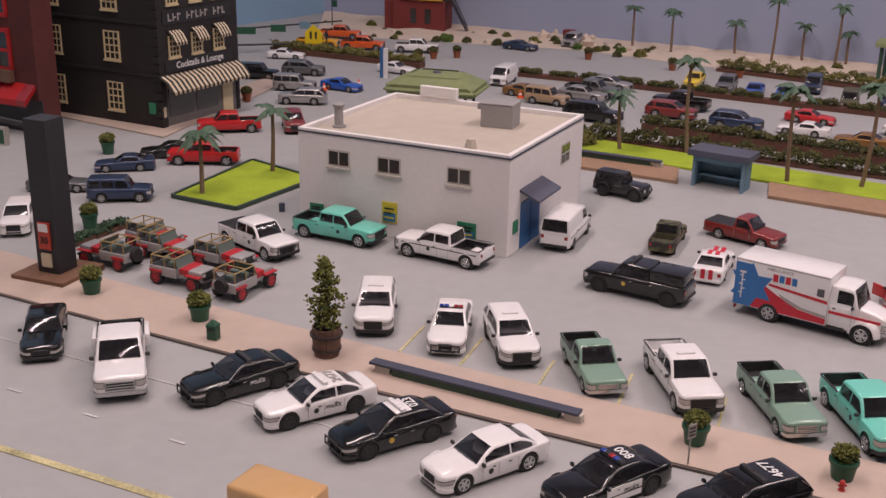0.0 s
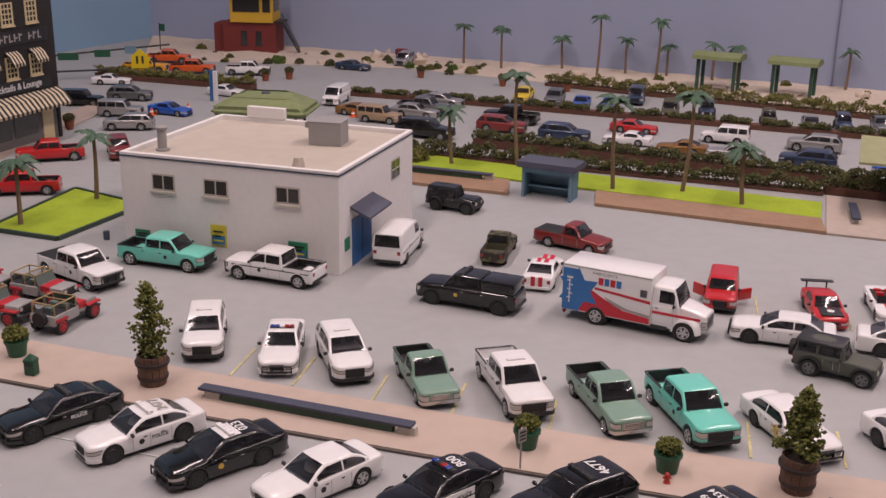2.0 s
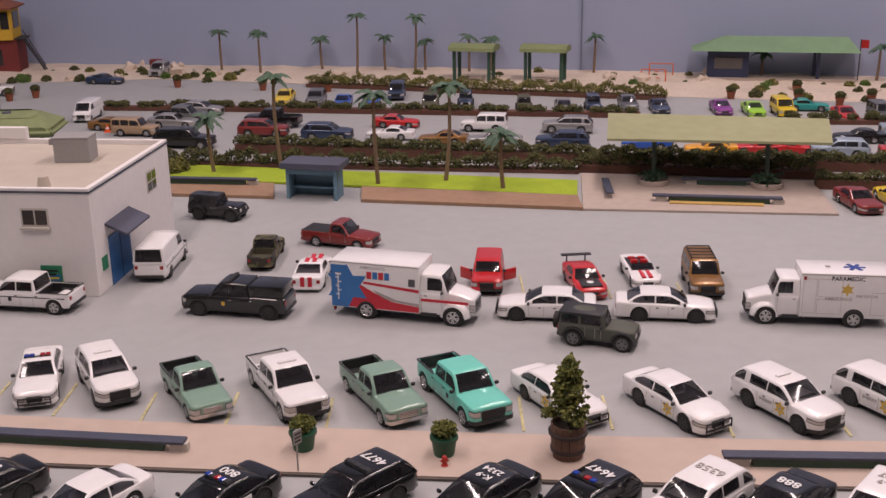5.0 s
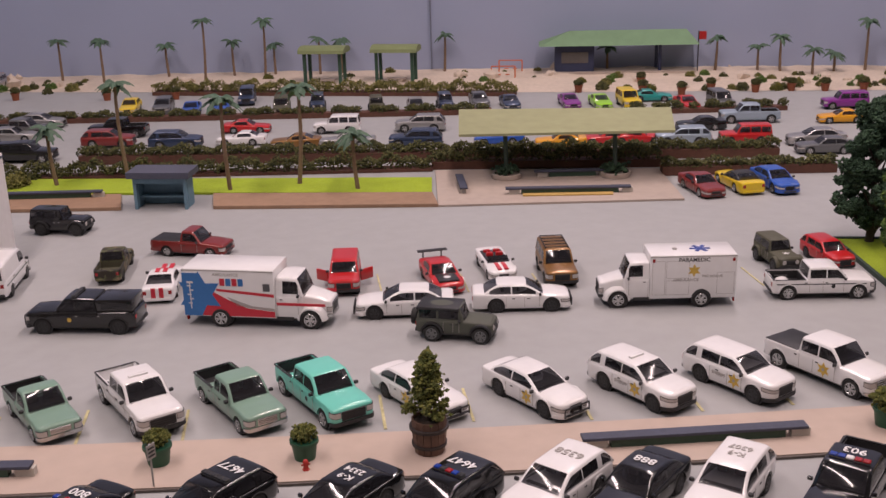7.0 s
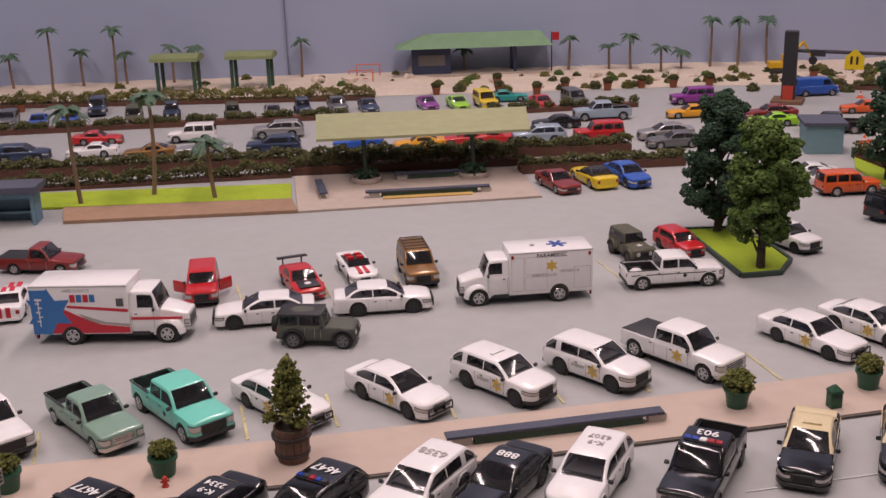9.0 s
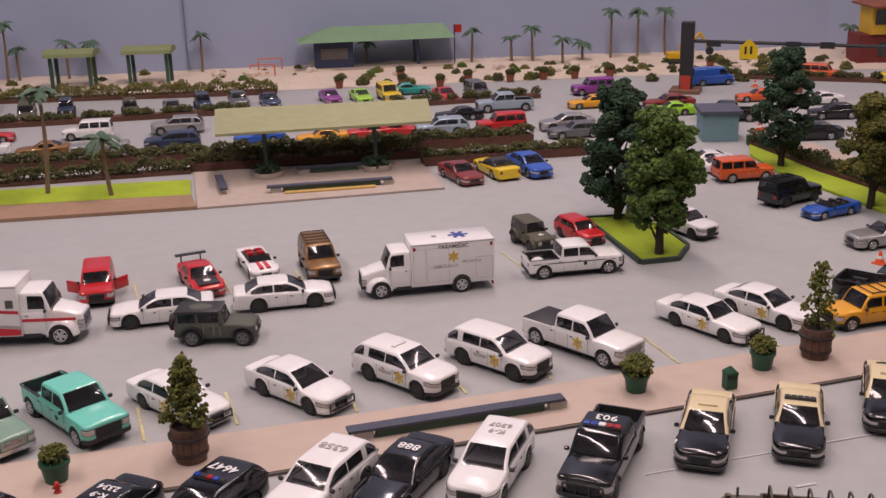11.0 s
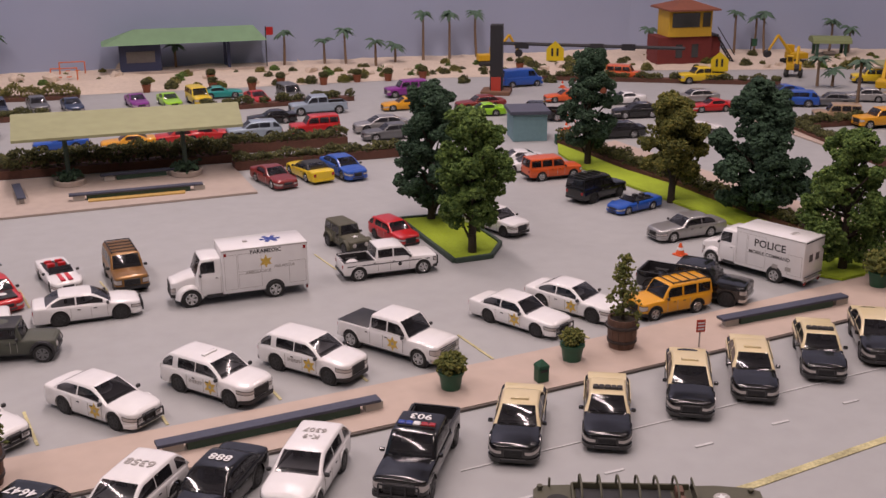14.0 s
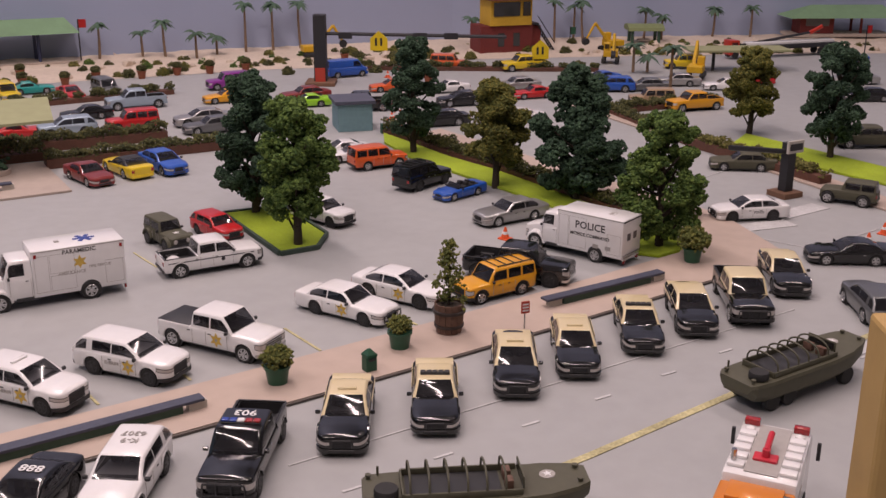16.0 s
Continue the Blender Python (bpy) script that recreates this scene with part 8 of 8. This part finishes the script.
for x in (-0.05, 0.04):
    part("post", rod((x, 0, 0), (x, 0, 0.036), 0.003), M["gantry"], can2)
pyl = holder("blue_pylon_sign", pose(*(-0.205, 1.692), 0, 0, 0, -10), label="blue and white curved pylon sign", category="sign")
part("blue_face", box(-0.006, 0.000, -0.003, 0.003, 0, 0.052, 0.0006), M["door_blue"], pyl)
part("white_face", box(0.0001, 0.007, -0.003, 0.003, 0, 0.050, 0.0006), M["print_white"], pyl)


# ---- beach ----
def sand_front(s):
    pts = [(-0.436, 2.135), (0.106, 2.073), (0.977, 1.606), (1.508, 1.346), (1.697, 1.214), (1.735, 1.247), (2.152, 0.892), (2.449, 0.599)]
    f = s * (len(pts) - 1)
    i = min(int(f), len(pts) - 2)
    return Vector(pts[i]).lerp(Vector(pts[i + 1]), f - i)


def sand_back(s):
    f = s * 4
    i = min(int(f), 3)
    return Vector(BACK[i]).lerp(Vector(BACK[i + 1]), f - i)


bm = bmesh.new()
NX, NY = 240, 26
grid = []
for i in range(NX + 1):
    row = []
    for j in range(NY + 1):
        p = sand_front(i / NX).lerp(sand_back(i / NX), j / NY)
        e = math.sin(math.pi * min(1, j / NY * 3.0) / 2)
        z = 0.0004 + e * (0.0022 + 0.006 * max(0, noise.noise(Vector((p.x * 14, p.y * 14, 0.3)))) + 0.004 * abs(noise.noise(Vector((p.x * 50, p.y * 50, 7))))) 
        row.append(bm.verts.new((p.x, p.y, z)))
    grid.append(row)
for a, b in zip(grid, grid[1:]):
    for j in range(NY):
        bm.faces.new((a[j], b[j], b[j + 1], a[j + 1]))
bmesh.ops.recalc_face_normals(bm, faces=bm.faces)
tagged(part("sand", bm, M["sand"], smooth=60), "pale uneven beach sand", "beach", kind="structure")
M["rock"] = mat("pale_beach_rock", (0.58, 0.49, 0.40), 0.9, var=0.2, scale=200, bump=0.6)
rng = random.Random(77)
for i, p in enumerate(((0.062, 2.269), (0.131, 2.107), (0.035, 2.196), (0.067, 2.352), (0.126, 2.194), (1.127, 1.828), (0.438, 1.993), (0.201, 2.064), (0.967, 1.763), (1.474, 1.469), (1.363, 1.546), (1.067, 1.729), (0.916, 1.802), (1.420, 1.677), (1.980, 1.170))):
    me = tufts("rock", [(0, 0, 0.004, 0.011 + 0.006 * rng.random()), (0.012, 0.004, 0.003, 0.008)], M["rock"], rng)
    tagged(part("rock", me, M["rock"], at=pose(p[0], p[1], 0.003)), "pale rough beach rock", "rock", "beach rocks")


# ---- cones and barriers ----
M["cone"] = mat("orange_cone", (0.72, 0.10, 0.02), 0.5, var=0.1)
for p in ((-0.230, 1.609), (-0.277, 1.565), (1.015, 0.450), (1.305, 0.860), (1.417, 0.967), (1.592, 1.134), (1.221, 0.188), (1.342, 0.894), (1.263, 0.188), (0.036, 1.576)):
    c = holder("traffic_cone", pose(p[0], p[1], 0), label="small orange traffic cone", category="cone", group="traffic cones")
    part("cone_body", lathe([(0.0042, 0.0012), (0.0026, 0.006), (0.0008, 0.0115)], 12), M["cone"], c, smooth=40)
    part("cone_base", box(-0.005, 0.005, -0.005, 0.005, 0, 0.0012), M["cone"], c)
    part("cone_band", lathe([(0.00315, 0.0050), (0.0024, 0.0074)], 12), M["print_white"], c)
for p in ((1.311, 0.865), (1.339, 0.891)):
    c = holder("channel_barrel", pose(p[0] + 0.012, p[1], 0), label="orange and white striped road drum", category="barrier")
    for i in range(4):
        part("band", lathe([(0.006 - i * 0.0005, i * 0.0045), (0.0055 - i * 0.0005, i * 0.0045 + 0.0044)], 14), M["cone"] if i % 2 == 0 else M["print_white"], c)
wb_ = holder("waste_bins", pose(*(1.273, 0.842), 0, 0, 0, -30), label="pair of green and blue recycling bins", category="bin")
part("green_bin", box(-0.006, 0.0, -0.004, 0.004, 0, 0.013, 0.0005), M["bin_green"], wb_)
part("blue_bin", box(0.0004, 0.006, -0.004, 0.004, 0, 0.013, 0.0005), M["door_blue"], wb_)


# ---- beach scrub, plant machines, play frame ----
rng = random.Random(91)
for i in range(190):
    sv = rng.random()
    p = sand_front(sv).lerp(sand_back(sv), rng.uniform(0.03, 0.75) ** 1.5)
    q_ = ashore(p.x, p.y)
    bush(q_[0], q_[1], rng.uniform(0.005, 0.013), M[rng.choice(("leaf_bush", "leaf_hedge", "leaf_hedge", "leaf_olive", "leaf_mid"))], 500 + i, 0.001)
for i in range(26):
    sv = rng.random()
    p = sand_front(sv).lerp(sand_back(sv), rng.uniform(0.05, 0.5))
    q_ = ashore(p.x, p.y)
    me = tufts("rock", [(0, 0, 0.002, rng.uniform(0.005, 0.011)), (0.008, 0.003, 0.001, 0.005)], M["rock"], rng)
    tagged(part("rock", me, M["rock"], at=pose(q_[0], q_[1], 0.003)), "pale rough beach rock", "rock", "beach rocks")
M["machine_yellow"] = mat("yellow_machine_paint", (0.60, 0.36, 0.01), 0.5, var=0.12)


def excavator(x, y, turn, label="yellow tracked excavator with raised arm"):
    t = holder("excavator", pose(x, y, 0.002, 0, 0, turn), label=label, category="excavator", group="excavators")
    for sd in (-1, 1):
        part("track", box(-0.022, 0.022, sd * 0.012 - 0.004, sd * 0.012 + 0.004, 0, 0.010, 0.003), M["rubber"], t)
    part("cab_base", box(-0.022, 0.014, -0.013, 0.013, 0.011, 0.022, 0.001), M["machine_yellow"], t)
    part("cab", box(0.0, 0.013, -0.013, -0.001, 0.0222, 0.036, 0.001), M["machine_yellow"], t)
    part("cab_window", box(0.0128, 0.0136, -0.011, -0.003, 0.026, 0.034), M["glass"], t)
    part("boom", rod((0.010, 0.006, 0.020), (0.040, 0.006, 0.056), 0.0034, r2=0.0026), M["machine_yellow"], t)
    part("stick", rod((0.040, 0.006, 0.056), (0.058, 0.006, 0.026), 0.0026, r2=0.002), M["machine_yellow"], t)
    part("bucket", lathe([(0.006, 0), (0.008, 0.008)], 8, m=pose(0.058, 0.010, 0.022, 90, 0, 0)), M["gantry"], t)


for p, tn in (((1.658, 1.384), -30), ((1.980, 0.937), -150), ((2.099, 1.010), 150), ((1.930, 0.738), 20)):
    q_ = ashore(*p, 0.06)
    excavator(q_[0], q_[1], tn)
M["play_orange"] = mat("orange_play_frame", (0.55, 0.13, 0.03), 0.5, var=0.1)
for p in ((0.990, 1.762), (1.032, 1.825)):
    q_ = ashore(*p)
    t = holder("play_frame", pose(q_[0], q_[1], 0.002, 0, 0, -25), label="orange swing frame on the beach", category="swing")
    for xx in (-0.022, 0.022):
        for yy in (-0.008, 0.008):
            part("leg", rod((xx, yy, 0), (xx, 0, 0.022), 0.0011), M["play_orange"], t)
    part("top_bar", rod((-0.022, 0, 0.022), (0.022, 0, 0.022), 0.0011), M["play_orange"], t)
    for xx in (-0.008, 0.008):
        part("swing_seat", box(xx - 0.004, xx + 0.004, -0.002, 0.002, 0.006, 0.0075), M["play_orange"], t)
for p in ((1.832, 0.991),):
    t = holder("crossing_sign_post", pose(p[0], p[1], 0, 0, 0, -45), label="yellow warning sign on a dark post", category="sign")
    part("post", rod((0, 0, 0), (0, 0, 0.03), 0.0012), M["gantry"], t)
    crossing_sign(t, pose(0, -0.003, 0.034, 90, 0, 0), 0.015)
tip = holder("dump_truck", pose(*(0.095, 2.196), 0.002, 0, 0, -20), label="small orange and grey dump truck on the sand", category="truck")
part("skip", box(-0.016, 0.006, -0.009, 0.009, 0.008, 0.020, 0.001), M["tower_red"], tip)
part("cab", box(0.008, 0.018, -0.008, 0.008, 0.004, 0.018, 0.001), M["play_orange"], tip)
part("windscreen", box(0.0178, 0.0185, -0.006, 0.006, 0.011, 0.016), M["glass"], tip)
for xx in (-0.010, 0.010):
    for yy in (-0.008, 0.008):
        part("wheel", lathe([(0.0045, -0.0015), (0.0045, 0.0015)], 14, m=pose(xx, yy, 0.0045, 90, 0, 0)), M["rubber"], tip)


# ---- parked cars behind: the far lots ----
ROWDIR = -22
FAR = "parked in the far lots"


def far(p, kind, body, side, label, wb=None, rims="chrome", **o):
    """A parked car seen from the front lot; its foot nearest the viewer is at p. side: r and l across the view, n nose near, f nose far."""
    head = {"r": ROWDIR, "l": ROWDIR + 180, "n": ROWDIR - 82, "f": ROWDIR + 98}[side]
    s = KINDS[kind]
    k = (wb / s["wb"]) if wb else 0.94
    off = 0.001 * k * (s["W"] / 2 - 1 if side in "rl" else s["L"] / 2 - s["fo"])
    dv = Vector((p[0] - 0.17, p[1] + 0.13)).normalized() * off
    return vehicle("parked_car", kind, p[0] + dv.x, p[1] + dv.y, head, body, label + " in the far lot", wb=s["wb"] * k, rims=rims, full=False, group=FAR, bumper="body", **o)


for p, kd, col, sd, lb in (
    ((0.147, 1.435), "suv", BLACK, "r", "black utility vehicle with tinted glass"),
    ((0.147, 1.599), "pickup", GREY, "r", "grey pickup truck"),
    ((0.265, 1.469), "suv", MAROON, "r", "dark red utility vehicle"),
    ((0.352, 1.418), "suv", NAVY, "r", "dark blue utility vehicle with roof bars"),
    ((0.437, 1.400), "coupe", WHITE, "l", "white two-door coupe"),
    ((0.503, 1.348), "coupe", COPPER, "l", "copper coloured low sedan"),
    ((0.567, 1.316), "sedan", SILVER, "l", "silver sedan behind the hedge"),
    ((0.654, 1.277), "suv", NAVY, "l", "blue estate utility vehicle"),
    ((0.763, 1.243), "coupe", BLUE, "l", "bright blue sports coupe"),
    ((0.830, 1.190), "coupe", AMBERY, "l", "orange sports coupe"),
    ((0.894, 1.178), "coupe", RED, "l", "red sports coupe"),
    ((0.937, 1.164), "coupe", RED, "r", "red sports coupe"),
    ((0.982, 1.130), "suv", ICE, "l", "silver blue crossover"),
    ((1.059, 1.100), "boxy", RED, "l", "red square utility vehicle"),
    ((1.137, 1.054), "saloon", SILVER, "l", "silver luxury sedan"),
    ((1.117, 1.008), "sedan", GREY, "l", "dark grey convertible sedan"),
):
    far(p, kd, col, sd, lb)
for p, kd, col, sd, lb in (
    ((0.282, 1.536), "pickup", BLACK, "l", "black crew-cab pickup with tool bed"),
    ((0.463, 1.481), "coupe", RED, "r", "red fastback coupe with white panel"),
    ((0.580, 1.418), "boxy", WHITE, "l", "white square utility vehicle"),
    ((0.694, 1.374), "suv", SILVER, "l", "pale beige crossover"),
    ((1.057, 1.204), "coupe", BLACK, "l", "black muscle coupe"),
    ((1.148, 1.216), "pickup", ICE, "l", "ice blue crew-cab pickup"),
    ((1.336, 1.242), "boxy", PURPLE, "l", "purple and white square utility vehicle"),
    ((1.263, 1.157), "coupe", AMBERY, "l", "orange coupe"),
    ((1.349, 1.081), "sedan", MAROON, "l", "dark red sedan"),
    ((1.545, 1.184), "van", BLUE, "r", "blue panel van with white print"),
):
    far(p, kd, col, sd, lb)
for p, kd, col, sd, lb in (
    ((0.314, 1.725), "sedan", YELLOW, "n", "black and yellow sedan"),
    ((0.363, 1.689), "suv", GREY, "n", "grey hatchback"),
    ((0.404, 1.662), "coupe", BLUE, "n", "blue small coupe"),
    ((0.450, 1.654), "coupe", BLUE, "n", "blue small car"),
    ((0.504, 1.716), "boxy", NAVY, "n", "navy square utility vehicle"),
    ((0.537, 1.594), "boxy", M["olive"], "n", "dark green off-roader"),
    ((0.597, 1.600), "jeep", NAVY, "n", "navy off-roader"),
    ((0.676, 1.532), "jeep", M["olive"], "n", "dark green off-roader"),
    ((0.738, 1.521), "coupe", SILVER, "n", "silver coupe"),
    ((0.783, 1.509), "jeep", NAVY, "n", "blue off-roader with white roof"),
    ((0.842, 1.511), "sedan", GREY, "n", "grey sedan"),
    ((0.882, 1.479), "coupe", NAVY, "n", "dark blue coupe"),
    ((0.970, 1.444), "coupe", PURPLE, "n", "magenta hot rod"),
    ((1.011, 1.417), "coupe", LIME, "n", "lime green small car"),
    ((1.050, 1.397), "boxy", YELLOW, "n", "yellow small car"),
    ((1.111, 1.432), "coupe", AQUA, "r", "sea green coupe"),
    ((1.123, 1.343), "coupe", RED, "n", "red small car"),
    ((1.171, 1.323), "boxy", GREY, "n", "dark grey utility vehicle"),
):
    far(p, kd, col, sd, lb)
for p, kd, col, sd, lb in (
    ((0.001, 1.667), "van", WHITE, "n", "white old van"),
    ((0.045, 1.580), "coupe", COPPER, "r", "copper brown coupe"),
    ((0.082, 1.526), "boxy", TAN, "r", "tan military utility vehicle"),
    ((0.136, 1.574), "sedan", SILVER, "r", "champagne sedan"),
    ((0.176, 1.666), "saloon", SILVER, "r", "long silver limousine"),
    ((0.151, 1.421), "pickup", BLACK, "r", "black pickup beside the office"),
    ((0.003, 2.036), "coupe", NAVY, "r", "dark blue car by the beach"),
    ((0.099, 2.095), "boxy", SILVER, "n", "silver utility vehicle by the beach"),
    ((-0.245, 1.561), "coupe", BLUE, "r", "blue sports sedan"),
    ((-0.188, 1.730), "coupe", WHITE, "r", "white and black coupe"),
):
    far(p, kd, col, sd, lb)
for p, kd, col, hd, lb in (
    ((-0.332, 1.248), "pickup", RED, 200, "red pickup beside the bar"),
    ((-0.309, 1.085), "pickup", RED, 190, "red pickup with decals"),
    ((-0.390, 1.037), "coupe", NAVY, 200, "navy muscle car with white stripes"),
    ((-0.363, 1.105), "coupe", BLACK, 200, "black coupe"),
    ((-0.342, 0.923), "boxy", NAVY, 15, "dark slate blue utility vehicle"),
    ((-0.421, 0.945), "coupe", GREY, 10, "grey convertible"),
    ((-0.402, 0.815), "suv", WHITE, -70, "white police utility vehicle"),
    ((-0.320, 1.540), "boxy", SILVER, 0, "silver utility vehicle"),
    ((-0.285, 1.444), "suv", SILVER, 185, "pale silver crossover"),
    ((-0.406, 1.623), "boxy", BLACK, 0, "black utility vehicle"),
    ((-0.342, 1.675), "suv", GREY, 0, "dark grey estate"),
    ((-0.252, 1.279), "suv", MAROON, -70, "dark red utility vehicle"),
    ((-0.415, 1.825), "coupe", WHITE, 0, "white small car"),
    ((-0.392, 1.964), "pickup", AMBERY, 0, "orange works truck"),
    ((-0.301, 1.959), "pickup", ORANGE, 0, "orange red works truck"),
    ((-0.194, 1.952), "pickup", WHITE, 0, "white pickup truck"),
    ((-0.376, 2.087), "pickup", ORANGE, 0, "orange lorry"),
):
    vehicle("parked_car", kd, p[0], p[1] + 0.014, hd, col, lb + " among other models", wb=KINDS[kd]["wb"] * 0.92, rims="chrome", full=False, group=FAR, bumper="body")
for p, kd, col, hd, lb in (
    ((1.362, 0.959), "pickup", BLACK, 140, "dark pickup by the hut"),
    ((1.555, 0.961), "coupe", WHITE, 150, "white sports coupe"),
    ((1.486, 0.877), "saloon", BLACK, 150, "black sedan"),
    ((1.606, 0.832), "coupe", RED, 150, "red sports coupe"),
    ((1.645, 0.893), "sedan", SILVER, 150, "champagne sedan"),
    ((1.808, 0.996), "pickup", YELLOW, 150, "yellow works pickup"),
    ((1.735, 1.103), "boxy", ORANGE, -60, "orange lorry tractor"),
    ((1.359, 0.807), "saloon", BLACK, 150, "black sedan behind the trees"),
    ((1.448, 0.743), "coupe", WHITE, 150, "white sedan behind the trees"),
    ((1.794, 0.831), "coupe", BLUE, 150, "blue coupe"),
    ((1.137, 0.759), "coupe", WHITE, 150, "white sports car behind the orange car"),
    ((1.146, 0.787), "coupe", WHITE, 150, "white sports car"),
    ((1.328, 1.040), "coupe", LIME, 150, "lime green car"),
    ((1.503, 1.035), "coupe", ORANGE, 150, "orange small tractor car"),
):
    vehicle("parked_car", kd, p[0], p[1] + 0.012, hd, col, lb + " among other models", wb=KINDS[kd]["wb"] * 0.92, rims="chrome", full=False, group=FAR, bumper="body")
for p, kd, col, hd, lb in (
    ((1.735, 0.774), "suv", BLUE, 130, "blue utility vehicle"),
    ((1.775, 0.736), "sedan", GREY, 130, "dark grey sedan"),
    ((1.688, 0.602), "pickup", AMBERY, 150, "orange yellow crew-cab pickup"),
    ((1.850, 0.722), "sedan", SILVER, 130, "silver sedan"),
    ((1.674, 0.668), "boxy", TAN, 130, "tan military truck"),
    ((2.017, 0.801), "boxy", YELLOW, 130, "yellow excavator cab"),
    ((1.405, 0.393), "sedan", M["olive"], 125, "olive military staff car"),
    ((1.347, 0.246), "jeep", M["olive"], 100, "olive weapons carrier jeep"),
    ((1.619, 0.323), "pickup", M["olive"], 130, "olive military truck"),
    ((1.928, 0.437), "sedan", BLACK, 130, "black sedan"),
    ((2.063, 0.509), "sedan", SILVER, 130, "silver sedan"),
    ((2.284, 0.602), "coupe", BLUE, 130, "blue coupe"),
    ((1.949, 0.635), "coupe", RED, 130, "red coupe"),
    ((1.869, 0.646), "coupe", WHITE, 130, "white coupe"),
    ((1.052, 0.115), "suv", GREY, 40, "dark grey utility vehicle at the street corner"),
):
    vehicle("parked_car", kd, p[0], p[1] + 0.010, hd, col, lb + " among other models", wb=KINDS[kd]["wb"] * 0.92, rims="chrome", full=False, group=FAR, bumper="body")


# ---- works lorry at the far beach ----
ll = holder("works_lorry", pose(2.274, 0.738, 0.002, 0, 0, -31), label="long black flatbed lorry with red cab and crane", category="truck")
q = Kit(ll, "works_lorry", 0.001)
hl = 122
q.add("bed", lambda: box(-hl + 22, hl, -13, 13, 14, 22, 1.0), M["gantry"])
q.add("cab", lambda: box(-hl, -hl + 20, -13, 13, 6, 34, 2.0), paint("red_lorry_paint", (0.45, 0.03, 0.015)))
q.add("cab_window", lambda: box(-hl + 3, -hl + 15, -13.4, 13.4, 20, 30), M["glass"])
q.add("load", lambda: box(-hl + 40, hl - 10, -10, 10, 22.2, 28, 0.8), WHITE)
q.add("crane_boom", lambda: rod((-hl + 30, 0, 22), (hl - 40, 0, 44), 3.2, r2=2.2), M["gantry"], smooth=40)
q.add("crane_arm", lambda: rod((hl - 62, 0, 40), (hl - 35, 0, 52), 4.0), paint("red_lorry_paint", (0.45, 0.03, 0.015)), smooth=40)
for a in (-hl + 12, hl - 40, hl - 18):
    for sd in (1, -1):
        q.add("wheel", lambda: tyre_bmesh(7, 5), M["rubber"], at=(a, sd * 11, 7), smooth=40)
